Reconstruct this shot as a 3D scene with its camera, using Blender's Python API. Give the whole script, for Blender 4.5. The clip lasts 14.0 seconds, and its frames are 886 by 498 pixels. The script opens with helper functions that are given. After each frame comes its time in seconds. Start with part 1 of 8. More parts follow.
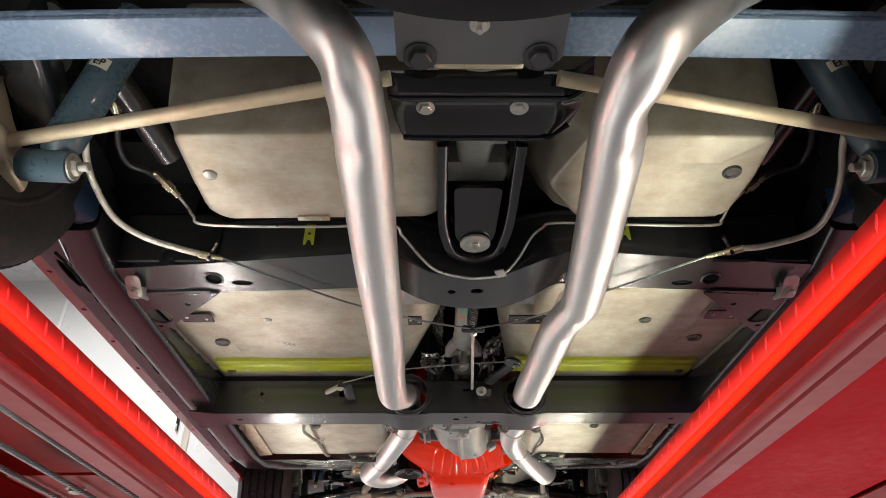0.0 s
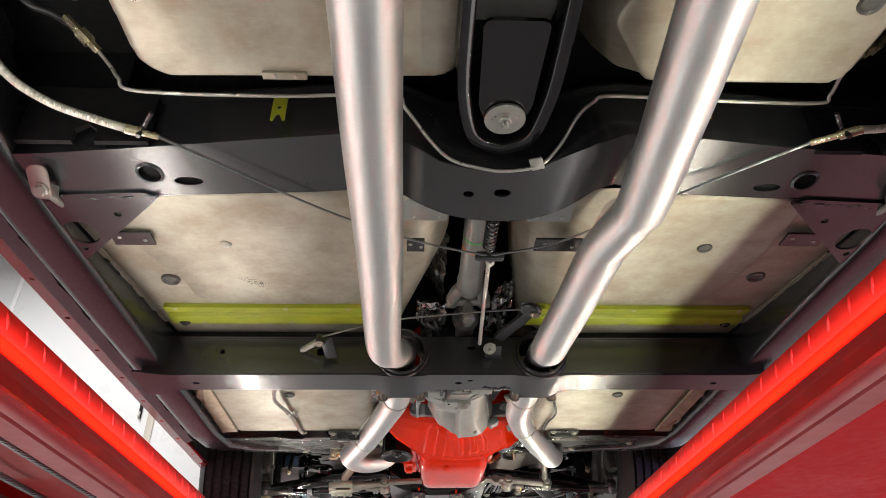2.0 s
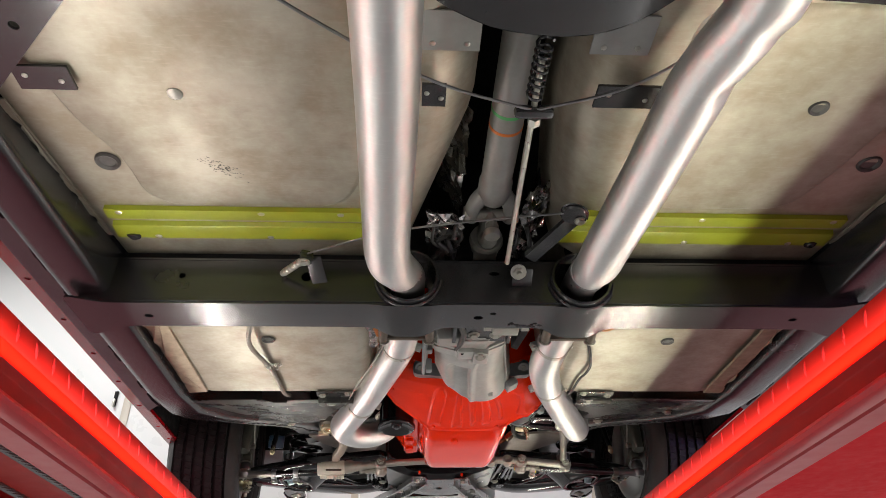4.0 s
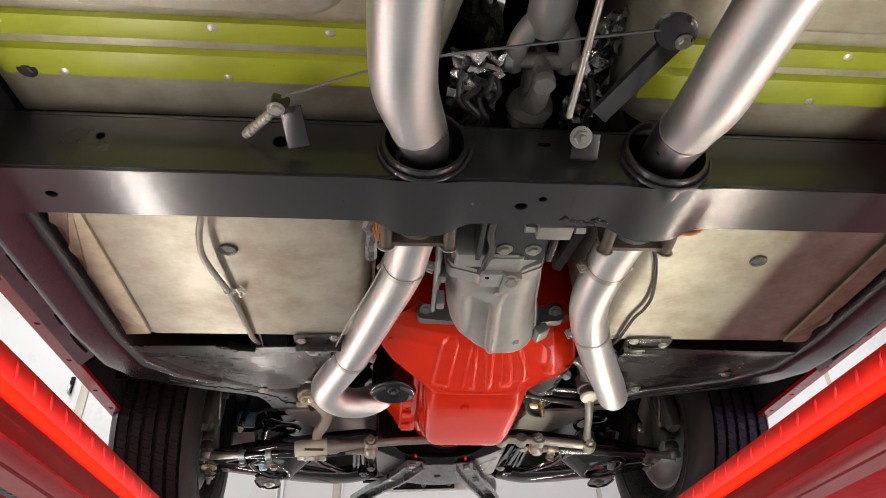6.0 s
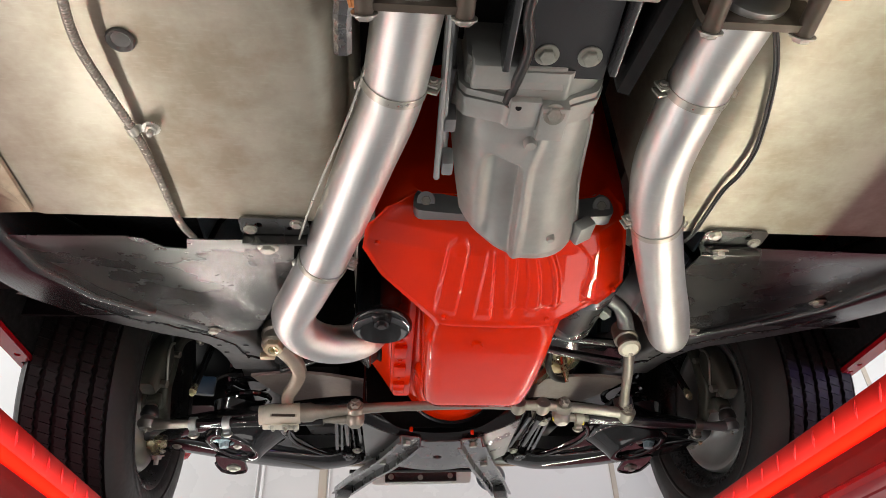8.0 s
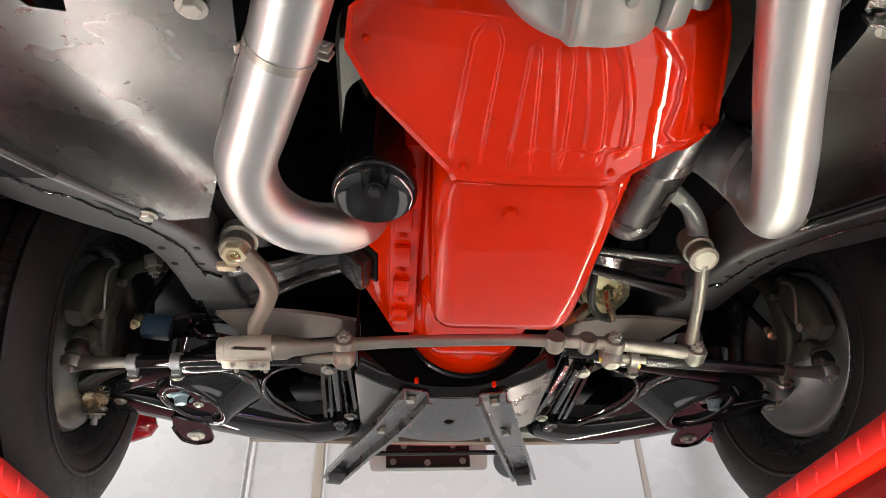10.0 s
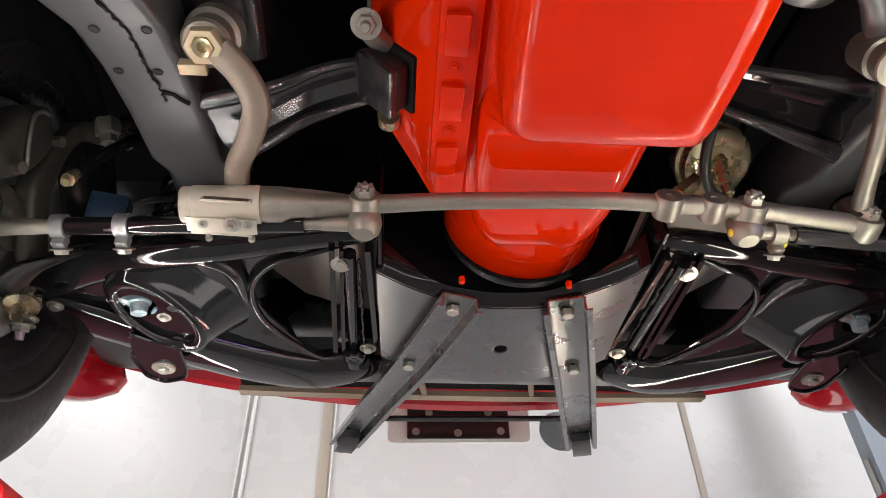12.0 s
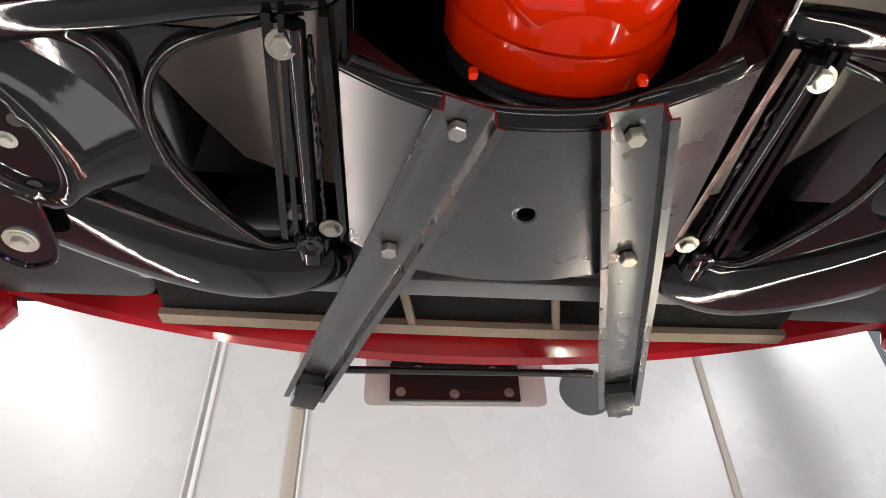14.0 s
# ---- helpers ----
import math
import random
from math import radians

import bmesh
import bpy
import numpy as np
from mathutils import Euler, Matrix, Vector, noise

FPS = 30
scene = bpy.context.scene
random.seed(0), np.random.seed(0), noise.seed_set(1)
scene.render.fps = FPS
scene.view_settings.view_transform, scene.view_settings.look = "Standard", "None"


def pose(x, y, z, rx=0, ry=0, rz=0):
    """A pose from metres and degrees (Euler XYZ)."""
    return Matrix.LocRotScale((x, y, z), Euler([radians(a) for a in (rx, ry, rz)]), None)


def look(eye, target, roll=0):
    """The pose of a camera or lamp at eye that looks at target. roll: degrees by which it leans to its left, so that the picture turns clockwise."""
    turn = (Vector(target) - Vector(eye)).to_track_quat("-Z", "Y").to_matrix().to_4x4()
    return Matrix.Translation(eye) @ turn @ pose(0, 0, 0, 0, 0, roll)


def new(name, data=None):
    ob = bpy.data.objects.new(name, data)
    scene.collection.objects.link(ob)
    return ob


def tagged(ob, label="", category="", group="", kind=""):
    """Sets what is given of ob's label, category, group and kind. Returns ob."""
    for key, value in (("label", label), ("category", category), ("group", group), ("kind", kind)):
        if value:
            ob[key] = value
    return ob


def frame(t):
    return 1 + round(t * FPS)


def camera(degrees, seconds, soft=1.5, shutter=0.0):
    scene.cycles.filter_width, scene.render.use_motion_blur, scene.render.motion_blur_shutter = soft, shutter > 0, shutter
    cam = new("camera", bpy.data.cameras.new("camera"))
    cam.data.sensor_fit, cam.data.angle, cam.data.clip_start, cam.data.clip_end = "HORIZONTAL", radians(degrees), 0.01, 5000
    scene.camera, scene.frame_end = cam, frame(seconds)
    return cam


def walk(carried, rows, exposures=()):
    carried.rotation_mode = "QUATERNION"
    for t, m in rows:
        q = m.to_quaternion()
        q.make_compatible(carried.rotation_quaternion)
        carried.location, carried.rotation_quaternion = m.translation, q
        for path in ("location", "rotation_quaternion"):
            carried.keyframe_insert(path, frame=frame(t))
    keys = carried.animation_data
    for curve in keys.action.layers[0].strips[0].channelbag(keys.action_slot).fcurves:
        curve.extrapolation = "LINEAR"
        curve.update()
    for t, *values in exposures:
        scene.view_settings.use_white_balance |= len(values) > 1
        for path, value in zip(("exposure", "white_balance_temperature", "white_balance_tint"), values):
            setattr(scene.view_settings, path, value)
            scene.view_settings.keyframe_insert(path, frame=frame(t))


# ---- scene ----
EXPOSURES = [(0, 0.03), (2.5, 0.03), (5, -0.06), (7.5, -0.05), (10, 0.0), (11.5, 0.1), (14, 0.1)]
cam = camera(66.0, 14.0, soft=0.4)
PATH = [
    (0, (-0.048, -0.059, 1.258), (-0.033, 1.611, 2.357), -0.3),
    (0.5, (-0.06, 0.031, 1.262), (-0.031, 1.702, 2.361), -0.4),
    (1, (-0.085, 0.104, 1.273), (-0.04, 1.775, 2.371), -0.6),
    (1.5, (-0.104, 0.191, 1.287), (-0.04, 1.861, 2.385), -0.9),
    (2, (-0.096, 0.297, 1.301), (-0.019, 1.968, 2.397), -1.0),
    (2.5, (-0.095, 0.402, 1.305), (-0.011, 2.072, 2.403), -1.2),
    (5, (-0.153, 0.844, 1.324), (-0.031, 2.497, 2.444), -1.3),
    (5.5, (-0.16, 0.954, 1.341), (-0.021, 2.603, 2.464), -1.5),
    (6, (-0.167, 1.073, 1.351), (-0.016, 2.718, 2.478), -1.7),
    (6.5, (-0.153, 1.174, 1.347), (0.005, 2.817, 2.477), -1.8),
    (7, (-0.151, 1.265, 1.349), (0.008, 2.904, 2.484), -1.9),
    (7.5, (-0.151, 1.384, 1.365), (0.012, 3.013, 2.515), -1.9),
    (10, (-0.13, 1.921, 1.398), (0.012, 3.505, 2.61), -1.6),
    (10.5, (-0.133, 2.024, 1.4), (0.003, 3.599, 2.625), -1.6),
    (11, (-0.145, 2.167, 1.404), (-0.019, 3.732, 2.642), -1.4),
    (11.5, (-0.158, 2.269, 1.42), (-0.037, 3.825, 2.671), -1.3),
    (12, (-0.168, 2.359, 1.427), (-0.044, 3.908, 2.686), -1.2),
    (12.5, (-0.163, 2.46, 1.448), (-0.03, 3.999, 2.719), -1.4),
    (13, (-0.156, 2.586, 1.47), (-0.013, 4.112, 2.755), -1.5),
    (13.5, (-0.155, 2.695, 1.478), (-0.006, 4.206, 2.781), -1.5),
    (14, (-0.146, 2.782, 1.481), (0.004, 4.281, 2.797), -1.3),
]
walk(cam, [(t, look(eye, target, roll)) for t, eye, target, roll in PATH], EXPOSURES)
# ---- light ----
world = bpy.data.worlds.new("world")
scene.world = world
world.use_nodes = True
world.node_tree.nodes["Background"].inputs[0].default_value = (0.9, 0.95, 1.0, 1)
world.node_tree.nodes["Background"].inputs[1].default_value = 0.05


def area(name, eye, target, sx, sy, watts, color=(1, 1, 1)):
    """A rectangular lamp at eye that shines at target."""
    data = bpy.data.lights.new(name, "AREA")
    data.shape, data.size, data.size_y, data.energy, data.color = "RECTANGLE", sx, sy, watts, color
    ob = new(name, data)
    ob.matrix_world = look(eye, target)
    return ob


# assumed ceiling rows, unseen, and side fills added to light the runway decks
area("ceiling_lamp", (-2.6, 2.4, 4.1), (-2.6, 2.4, 0), 0.5, 3.2, 125, (1.0, 0.99, 0.98))
area("ceiling_lamp", (2.6, 2.4, 4.1), (2.6, 2.4, 0), 0.5, 3.2, 125, (1.0, 0.99, 0.98))
area("side_fill", (-3.6, 1.6, 2.6), (0.0, 1.7, 1.75), 4.4, 0.5, 40, (1.0, 0.98, 0.95))
area("side_fill", (3.6, 1.6, 2.6), (0.0, 1.7, 1.75), 4.4, 0.5, 36, (0.97, 0.97, 1.0))
# unseen low lamps added to fill and highlight the underside
area("low_fill", (0.3, -2.6, 0.5), (0.0, 0.8, 2.0), 3.4, 0.16, 3, (0.97, 0.98, 1.0))
area("low_fill", (0.0, -0.4, 0.3), (0.0, 3.0, 2.0), 1.4, 0.05, 2.2, (1.0, 0.98, 0.95))
area("low_fill", (-1.75, 2.2, 0.3), (-0.3, 2.2, 2.0), 4.2, 0.5, 13, (1.0, 0.95, 0.92))
area("low_fill", (1.6, 2.2, 0.3), (0.3, 2.2, 2.0), 4.2, 0.5, 13, (1.0, 0.96, 0.92))
# violet lamp added for the tint on the right rail, its source unseen
area("violet_fill", (3.0, 0.9, 1.70), (0.65, 1.25, 1.85), 0.8, 0.5, 12, (0.42, 0.28, 1.0))
# light strips along the inner edges of the lift runways
area("runway_light", (-0.6105, 2.10, 1.669), (-0.3605, 2.10, 2.639), 4.3, 0.006, 9.0, (1.0, 0.975, 0.90))
area("runway_light", (0.4475, 2.10, 1.669), (0.1975, 2.10, 2.639), 4.3, 0.006, 8.7, (1.0, 0.985, 0.82))


# ---- materials ----
def material(name, color, rough=0.4, metal=0.0, second=None, amount=0.5, scale=5.0, grain=150.0, bump=0.05, coat=0.0, spread=0.12, streak=(1, 1, 1), ior=1.5, gloss=0.5, scratch=0.0, chips=0.0, vary=1.0):
    """A painted, cast or bare surface: two colours mixed by a broad noise, a fine grain in gloss and relief."""
    m = bpy.data.materials.new(name)
    m.use_nodes = True
    nodes, links = m.node_tree.nodes, m.node_tree.links
    p = nodes["Principled BSDF"]
    p.inputs["Metallic"].default_value = metal
    p.inputs["Coat Weight"].default_value = coat
    p.inputs["Coat Roughness"].default_value = 0.06
    p.inputs["IOR"].default_value = ior
    p.inputs["Specular IOR Level"].default_value = gloss
    co = nodes.new("ShaderNodeTexCoord")
    mp = nodes.new("ShaderNodeMapping")
    mp.inputs["Scale"].default_value = streak
    links.new(co.outputs["Object"], mp.inputs["Vector"])
    big = nodes.new("ShaderNodeTexNoise")
    big.inputs["Scale"].default_value, big.inputs["Detail"].default_value, big.inputs["Roughness"].default_value = scale, 6, 0.62
    links.new(mp.outputs["Vector"], big.inputs["Vector"])
    fine = nodes.new("ShaderNodeTexNoise")
    fine.inputs["Scale"].default_value, fine.inputs["Detail"].default_value = grain, 4
    links.new(mp.outputs["Vector"], fine.inputs["Vector"])
    ramp = nodes.new("ShaderNodeMapRange")
    ramp.inputs["From Min"].default_value, ramp.inputs["From Max"].default_value = 0.5 - spread, 0.5 + spread
    ramp.inputs["To Max"].default_value = amount
    links.new(big.outputs["Fac"], ramp.inputs["Value"])
    mix = nodes.new("ShaderNodeMix")
    mix.data_type = "RGBA"
    second = second or tuple(c * 0.75 for c in color)
    mix.inputs["A"].default_value, mix.inputs["B"].default_value = (*color, 1), (*second, 1)
    links.new(ramp.outputs["Result"], mix.inputs["Factor"])
    color_out = mix.outputs["Result"]
    if scratch or chips:
        # fine crossing scratches, or small bare chips, lighter than the coat
        worn = nodes.new("ShaderNodeMath")
        worn.operation = "MAXIMUM"
        worn.inputs[1].default_value = 0
        last = None
        for turn in (0.5, -0.75) if scratch else (0.0,):
            mp2 = nodes.new("ShaderNodeMapping")
            mp2.inputs["Rotation"].default_value = (0, 0, turn)
            mp2.inputs["Scale"].default_value = (45, 230, 70) if scratch else (75, 75, 75)
            links.new(co.outputs["Object"], mp2.inputs["Vector"])
            nz = nodes.new("ShaderNodeTexNoise")
            nz.inputs["Scale"].default_value, nz.inputs["Detail"].default_value = 1.0, 2
            links.new(mp2.outputs["Vector"], nz.inputs["Vector"])
            cut = nodes.new("ShaderNodeMapRange")
            cut.inputs["From Min"].default_value, cut.inputs["From Max"].default_value = (0.60, 0.70) if scratch else (0.755, 0.78)
            cut.inputs["To Max"].default_value = scratch or chips
            links.new(nz.outputs["Fac"], cut.inputs["Value"])
            if last:
                links.new(last, worn.inputs[0])
                links.new(cut.outputs["Result"], worn.inputs[1])
            last = cut.outputs["Result"]
        if not scratch:
            links.new(last, worn.inputs[0])
        wear = nodes.new("ShaderNodeMix")
        wear.data_type = "RGBA"
        links.new(worn.outputs[0], wear.inputs["Factor"])
        links.new(color_out, wear.inputs["A"])
        wear.inputs["B"].default_value = (*(min(1, c * 1.25 + 0.04) for c in color), 1) if scratch else (0.45, 0.45, 0.43, 1)
        color_out = wear.outputs["Result"]
    links.new(color_out, p.inputs["Base Color"])
    rr = nodes.new("ShaderNodeMapRange")
    rr.inputs["To Min"].default_value, rr.inputs["To Max"].default_value = rough * (1 - 0.28 * vary), min(rough * (1 + 0.3 * vary), 1)
    rr.inputs["From Min"].default_value, rr.inputs["From Max"].default_value = 0.3, 0.7
    add = nodes.new("ShaderNodeMath")
    add.operation = "MULTIPLY_ADD"
    add.inputs[1].default_value = 0.5
    half = nodes.new("ShaderNodeMath")
    half.operation = "MULTIPLY"
    half.inputs[1].default_value = 0.5
    links.new(big.outputs["Fac"], half.inputs[0])
    links.new(fine.outputs["Fac"], add.inputs[0])
    links.new(half.outputs[0], add.inputs[2])
    links.new(add.outputs[0], rr.inputs["Value"])
    links.new(rr.outputs["Result"], p.inputs["Roughness"])
    if bump:
        b = nodes.new("ShaderNodeBump")
        b.inputs["Strength"].default_value, b.inputs["Distance"].default_value = bump, 0.003
        links.new(fine.outputs["Fac"], b.inputs["Height"])
        links.new(b.outputs["Normal"], p.inputs["Normal"])
    return m


PAN = material("zinc coated sheet steel", (0.410, 0.388, 0.318), 0.45, 0.55, (0.265, 0.222, 0.160), 0.8, 11, 110, 0.045, spread=0.14, scratch=0.11, vary=1.0)
SATIN = material("satin black chassis paint", (0.017, 0.0175, 0.019), 0.25, 0.0, (0.023, 0.023, 0.025), 0.5, 6, 16, 0.0, ior=1.75, chips=0.10, vary=0.45)
# SATIN made lighter, with the front rail's floor reflection put into it
PALE_SATIN = material("lighter copy of the chassis paint", (0.105, 0.106, 0.110), 0.38, 0.45, (0.080, 0.081, 0.084), 0.6, 7, 60, 0.02, ior=1.7, chips=0.10, vary=0.6)
GLOSS = material("gloss black enamel", (0.006, 0.006, 0.007), 0.07, 0.0, (0.010, 0.010, 0.010), 0.5, 12, 32, 0.11, 0.0, ior=1.56)
DARK = material("dull black undercoat", (0.006, 0.006, 0.0065), 0.75, 0.0, (0.012, 0.012, 0.012), 0.5, 8, 80, 0.15, gloss=0.2)
SHEET = material("semi-gloss dark sheet", (0.165, 0.165, 0.162), 0.27, 1.0, (0.13, 0.13, 0.125), 0.4, 2, 12, 0.0, spread=0.3, vary=0.35)
GREY = material("grey black oiled steel", (0.27, 0.275, 0.28), 0.36, 0.45, (0.19, 0.195, 0.20), 0.6, 7, 140, 0.03)
PIPE = material("brushed stainless tube", (0.68, 0.685, 0.672), 0.43, 1.0, (0.54, 0.54, 0.52), 0.6, 7, 45, 0.010, streak=(1, 0.45, 1), scratch=0.10, spread=0.16)
RED = material("engine red enamel", (0.72, 0.024, 0.0005), 0.035, 0.0, (0.64, 0.019, 0.0005), 0.6, 8, 22, 0.02, 0.0, ior=1.45)
# the lift red in copies, toned for how each face is lit
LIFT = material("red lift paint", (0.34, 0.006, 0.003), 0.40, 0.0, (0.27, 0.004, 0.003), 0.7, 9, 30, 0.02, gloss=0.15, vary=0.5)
LIP = material("pinkish satin lift red", (0.42, 0.010, 0.016), 0.38, 0.0, (0.36, 0.008, 0.013), 0.6, 7, 40, 0.03, gloss=0.38, ior=1.5, vary=0.6)
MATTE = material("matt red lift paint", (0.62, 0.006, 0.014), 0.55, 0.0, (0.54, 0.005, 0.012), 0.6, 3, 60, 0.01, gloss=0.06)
# brilliance of the lit runway edge, put into a brighter red
LIT_EDGE = material("lit edge of the lift red", (0.70, 0.0035, 0.0012), 0.6, 0.0, (0.61, 0.003, 0.0012), 0.6, 6, 110, 0.02, gloss=0.0)
BODY = material("red body lacquer", (0.46, 0.008, 0.016), 0.12, 0.0, (0.40, 0.006, 0.014), 0.5, 4, 80, 0.01, 1.0)
CAST = material("cast aluminium", (0.34, 0.345, 0.33), 0.46, 0.30, (0.26, 0.265, 0.245), 0.8, 12, 120, 0.06, vary=0.6)
IRON = material("grey cast iron", (0.30, 0.30, 0.27), 0.5, 0.35, (0.20, 0.20, 0.175), 0.7, 18, 300, 0.25)
LINK = material("natural forged steel", (0.34, 0.32, 0.28), 0.42, 0.75, (0.24, 0.225, 0.19), 0.6, 16, 240, 0.12)
TAN = material("bare tan steel", (0.56, 0.48, 0.34), 0.45, 0.45, (0.40, 0.31, 0.19), 0.7, 14, 180, 0.10)
BOLT = material("bright zinc bolt", (0.50, 0.49, 0.44), 0.33, 0.75, (0.38, 0.37, 0.33), 0.5, 40, 120, 0.015)
BRASS = material("yellow zinc fitting", (0.64, 0.57, 0.38), 0.27, 0.9, (0.56, 0.48, 0.30), 0.5, 10, 20, 0.0, vary=0.4)
GREEN = material("chartreuse primer", (0.30, 0.335, 0.022), 0.36, 0.0, (0.23, 0.26, 0.018), 0.6, 12, 160, 0.05)
SHOCK = material("blue grey shock paint", (0.055, 0.092, 0.115), 0.3, 0.0, (0.04, 0.07, 0.09), 0.5, 12, 150, 0.05, 0.2)
SPRING = material("pale blue grey spring", (0.21, 0.29, 0.41), 0.26, 0.0, (0.16, 0.23, 0.33), 0.5, 5, 120, 0.02, gloss=0.6)
LIGHTBLUE = material("pale blue zinc stud", (0.34, 0.45, 0.50), 0.3, 0.3, (0.28, 0.37, 0.41), 0.5, 20, 200, 0.05)
NAVY = material("dark blue plastic", (0.02, 0.045, 0.085), 0.32, 0.0, (0.015, 0.03, 0.06), 0.5, 10, 150, 0.05)
RUBBER = material("tyre rubber", (0.015, 0.0142, 0.0138), 0.5, 0.0, (0.022, 0.020, 0.019), 0.5, 14, 90, 0.05, gloss=0.4)
BLACKRUB = material("black rubber hose", (0.015, 0.015, 0.015), 0.4, 0.0, (0.025, 0.025, 0.025), 0.5, 14, 200, 0.1)
CONDUIT = material("zinc wound conduit", (0.60, 0.57, 0.48), 0.4, 0.35, (0.46, 0.44, 0.38), 0.5, 20, 220, 0.1)
CABLE = material("steel wire rope", (0.30, 0.30, 0.30), 0.38, 0.9, (0.2, 0.2, 0.2), 0.5, 20, 300, 0.3)
DISC = material("zinc dust shield", (0.70, 0.72, 0.71), 0.30, 0.85, (0.60, 0.62, 0.61), 0.5, 9, 12, 0.0, vary=0.4)
RIM = material("satin black wheel", (0.02, 0.02, 0.021), 0.28, 0.0, None, 0.5, 9, 150, 0.03)
COPPER = material("copper braid", (0.60, 0.24, 0.09), 0.35, 1.0, (0.42, 0.2, 0.09), 0.5, 40, 300, 0.2)
FOIL = material("crinkled foil", (0.30, 0.30, 0.295), 0.25, 1.0, (0.2, 0.2, 0.2), 0.5, 30, 60, 0.6)
WALL = material("white wall panel", (0.66, 0.665, 0.66), 0.28, 0.0, (0.64, 0.645, 0.64), 0.4, 0.8, 6, 0.0, spread=0.3, vary=0.5)
STRIP = material("beige joint strip", (0.46, 0.41, 0.34), 0.4, 0.0, (0.40, 0.35, 0.29), 0.5, 3, 80, 0.03)
FLOORM = material("grey floor paint", (0.27, 0.27, 0.265), 0.35, 0.0, (0.22, 0.22, 0.215), 0.6, 1.6, 60, 0.06)
WHITE = material("white enamel plate", (0.82, 0.82, 0.81), 0.25, 0.0, (0.78, 0.78, 0.77), 0.5, 8, 100, 0.02)
SEAL = material("brown edge seal", (0.26, 0.20, 0.15), 0.55, 0.0, (0.2, 0.15, 0.11), 0.5, 20, 150, 0.1)
DECK = material("red grey deck tone", (0.33, 0.09, 0.12), 0.45, 0.2, (0.30, 0.05, 0.07), 0.6, 5, 120, 0.05)
PLUG = material("dull grey plug", (0.075, 0.072, 0.068), 0.45, 0.2, (0.05, 0.048, 0.045), 0.5, 30, 90, 0.03)
KNUCKLE = material("dark olive cast iron", (0.105, 0.105, 0.085), 0.42, 0.4, (0.065, 0.065, 0.052), 0.6, 14, 120, 0.06)
BROWN = material("deep brown steel", (0.10, 0.08, 0.06), 0.5, 0.3, (0.06, 0.05, 0.04), 0.5, 20, 150, 0.1)
TOWER = material("brown grey spring tower", (0.32, 0.275, 0.25), 0.5, 0.1, (0.23, 0.20, 0.18), 0.6, 9, 120, 0.04)
RAW = material("bare rolled steel", (0.22, 0.225, 0.23), 0.28, 1.0, (0.17, 0.168, 0.16), 0.6, 3, 20, 0.0, spread=0.3, vary=0.5)
FORGED = material("brown forged steel", (0.30, 0.25, 0.205), 0.45, 0.4, (0.22, 0.18, 0.145), 0.6, 18, 220, 0.10)
FENDER = material("blue grey inner fender", (0.13, 0.17, 0.19), 0.45, 0.0, (0.09, 0.12, 0.14), 0.6, 5, 120, 0.05)
TINT = material("heat tinted steel", (0.34, 0.335, 0.35), 0.33, 1.0, (0.24, 0.225, 0.22), 0.6, 14, 90, 0.01)
MAT = material("tan fibre mat", (0.34, 0.27, 0.19), 0.8, 0.0, (0.22, 0.17, 0.12), 0.7, 30, 200, 0.2)
SILL = material("grey sill primer", (0.17, 0.17, 0.18), 0.42, 0.0, (0.13, 0.13, 0.14), 0.5, 8, 120, 0.05, gloss=0.3)
POST = material("blue grey post paint", (0.27, 0.32, 0.36), 0.35, 0.1, (0.22, 0.27, 0.31), 0.5, 8, 120, 0.05)
LABELM = material("cream label paper", (0.72, 0.68, 0.55), 0.5, 0.0, (0.66, 0.62, 0.5), 0.4, 40, 200, 0.02)
INK = material("black ink", (0.01, 0.01, 0.01), 0.6)
ORANGE = material("orange paint mark", (0.8, 0.2, 0.03), 0.5)
MINT = material("green paint mark", (0.10, 0.5, 0.16), 0.5)
YELLOW = material("yellow paint mark", (0.8, 0.68, 0.05), 0.5)
TREAD = material("tread bar red", (0.46, 0.006, 0.007), 0.35, 0.0, (0.36, 0.005, 0.006), 0.5, 10, 60, 0.03, gloss=0.4)
AMBER = material("red lamp lens", (0.55, 0.012, 0.02), 0.08, 0.0, (0.5, 0.01, 0.02), 0.5, 8, 80, 0.0, 1.0)

# ---- mesh helpers ----
BASE = {}


def thing(name, at, label, category, group="", kind="", move=(0, 0, 0)):
    """An Empty at the thing's base, to hold its parts; move shifts the whole thing."""
    ob = new(name)
    ob.empty_display_size = 0.05
    ob.location = Vector(at) + Vector(move)
    BASE[ob] = Matrix.Translation(at)
    return tagged(ob, label, category, group, kind)


def finish(bm, material, smooth=38):
    bmesh.ops.remove_doubles(bm, verts=bm.verts, dist=1e-6)
    bmesh.ops.recalc_face_normals(bm, faces=bm.faces)
    me = bpy.data.meshes.new("mesh")
    bm.to_mesh(me)
    bm.free()
    me.materials.append(material)
    me.polygons.foreach_set("use_smooth", [True] * len(me.polygons))
    me.set_sharp_from_angle(angle=radians(smooth))
    return me


def part(name, bm, material, parent=None, label="", smooth=38):
    """Links a bmesh, or a mesh, as one object under a thing or a part."""
    me = bm if isinstance(bm, bpy.types.Mesh) else finish(bm, material, smooth)
    ob = new(name, me)
    if parent:
        ob.parent = parent
        ob.matrix_parent_inverse = BASE.get(parent, Matrix()).inverted()
    if label:
        tagged(ob, label)
    return ob


def solo(name, bm, material, label, category, group="", kind="", smooth=38):
    return tagged(part(name, bm, material, None, "", smooth), label, category, group, kind)


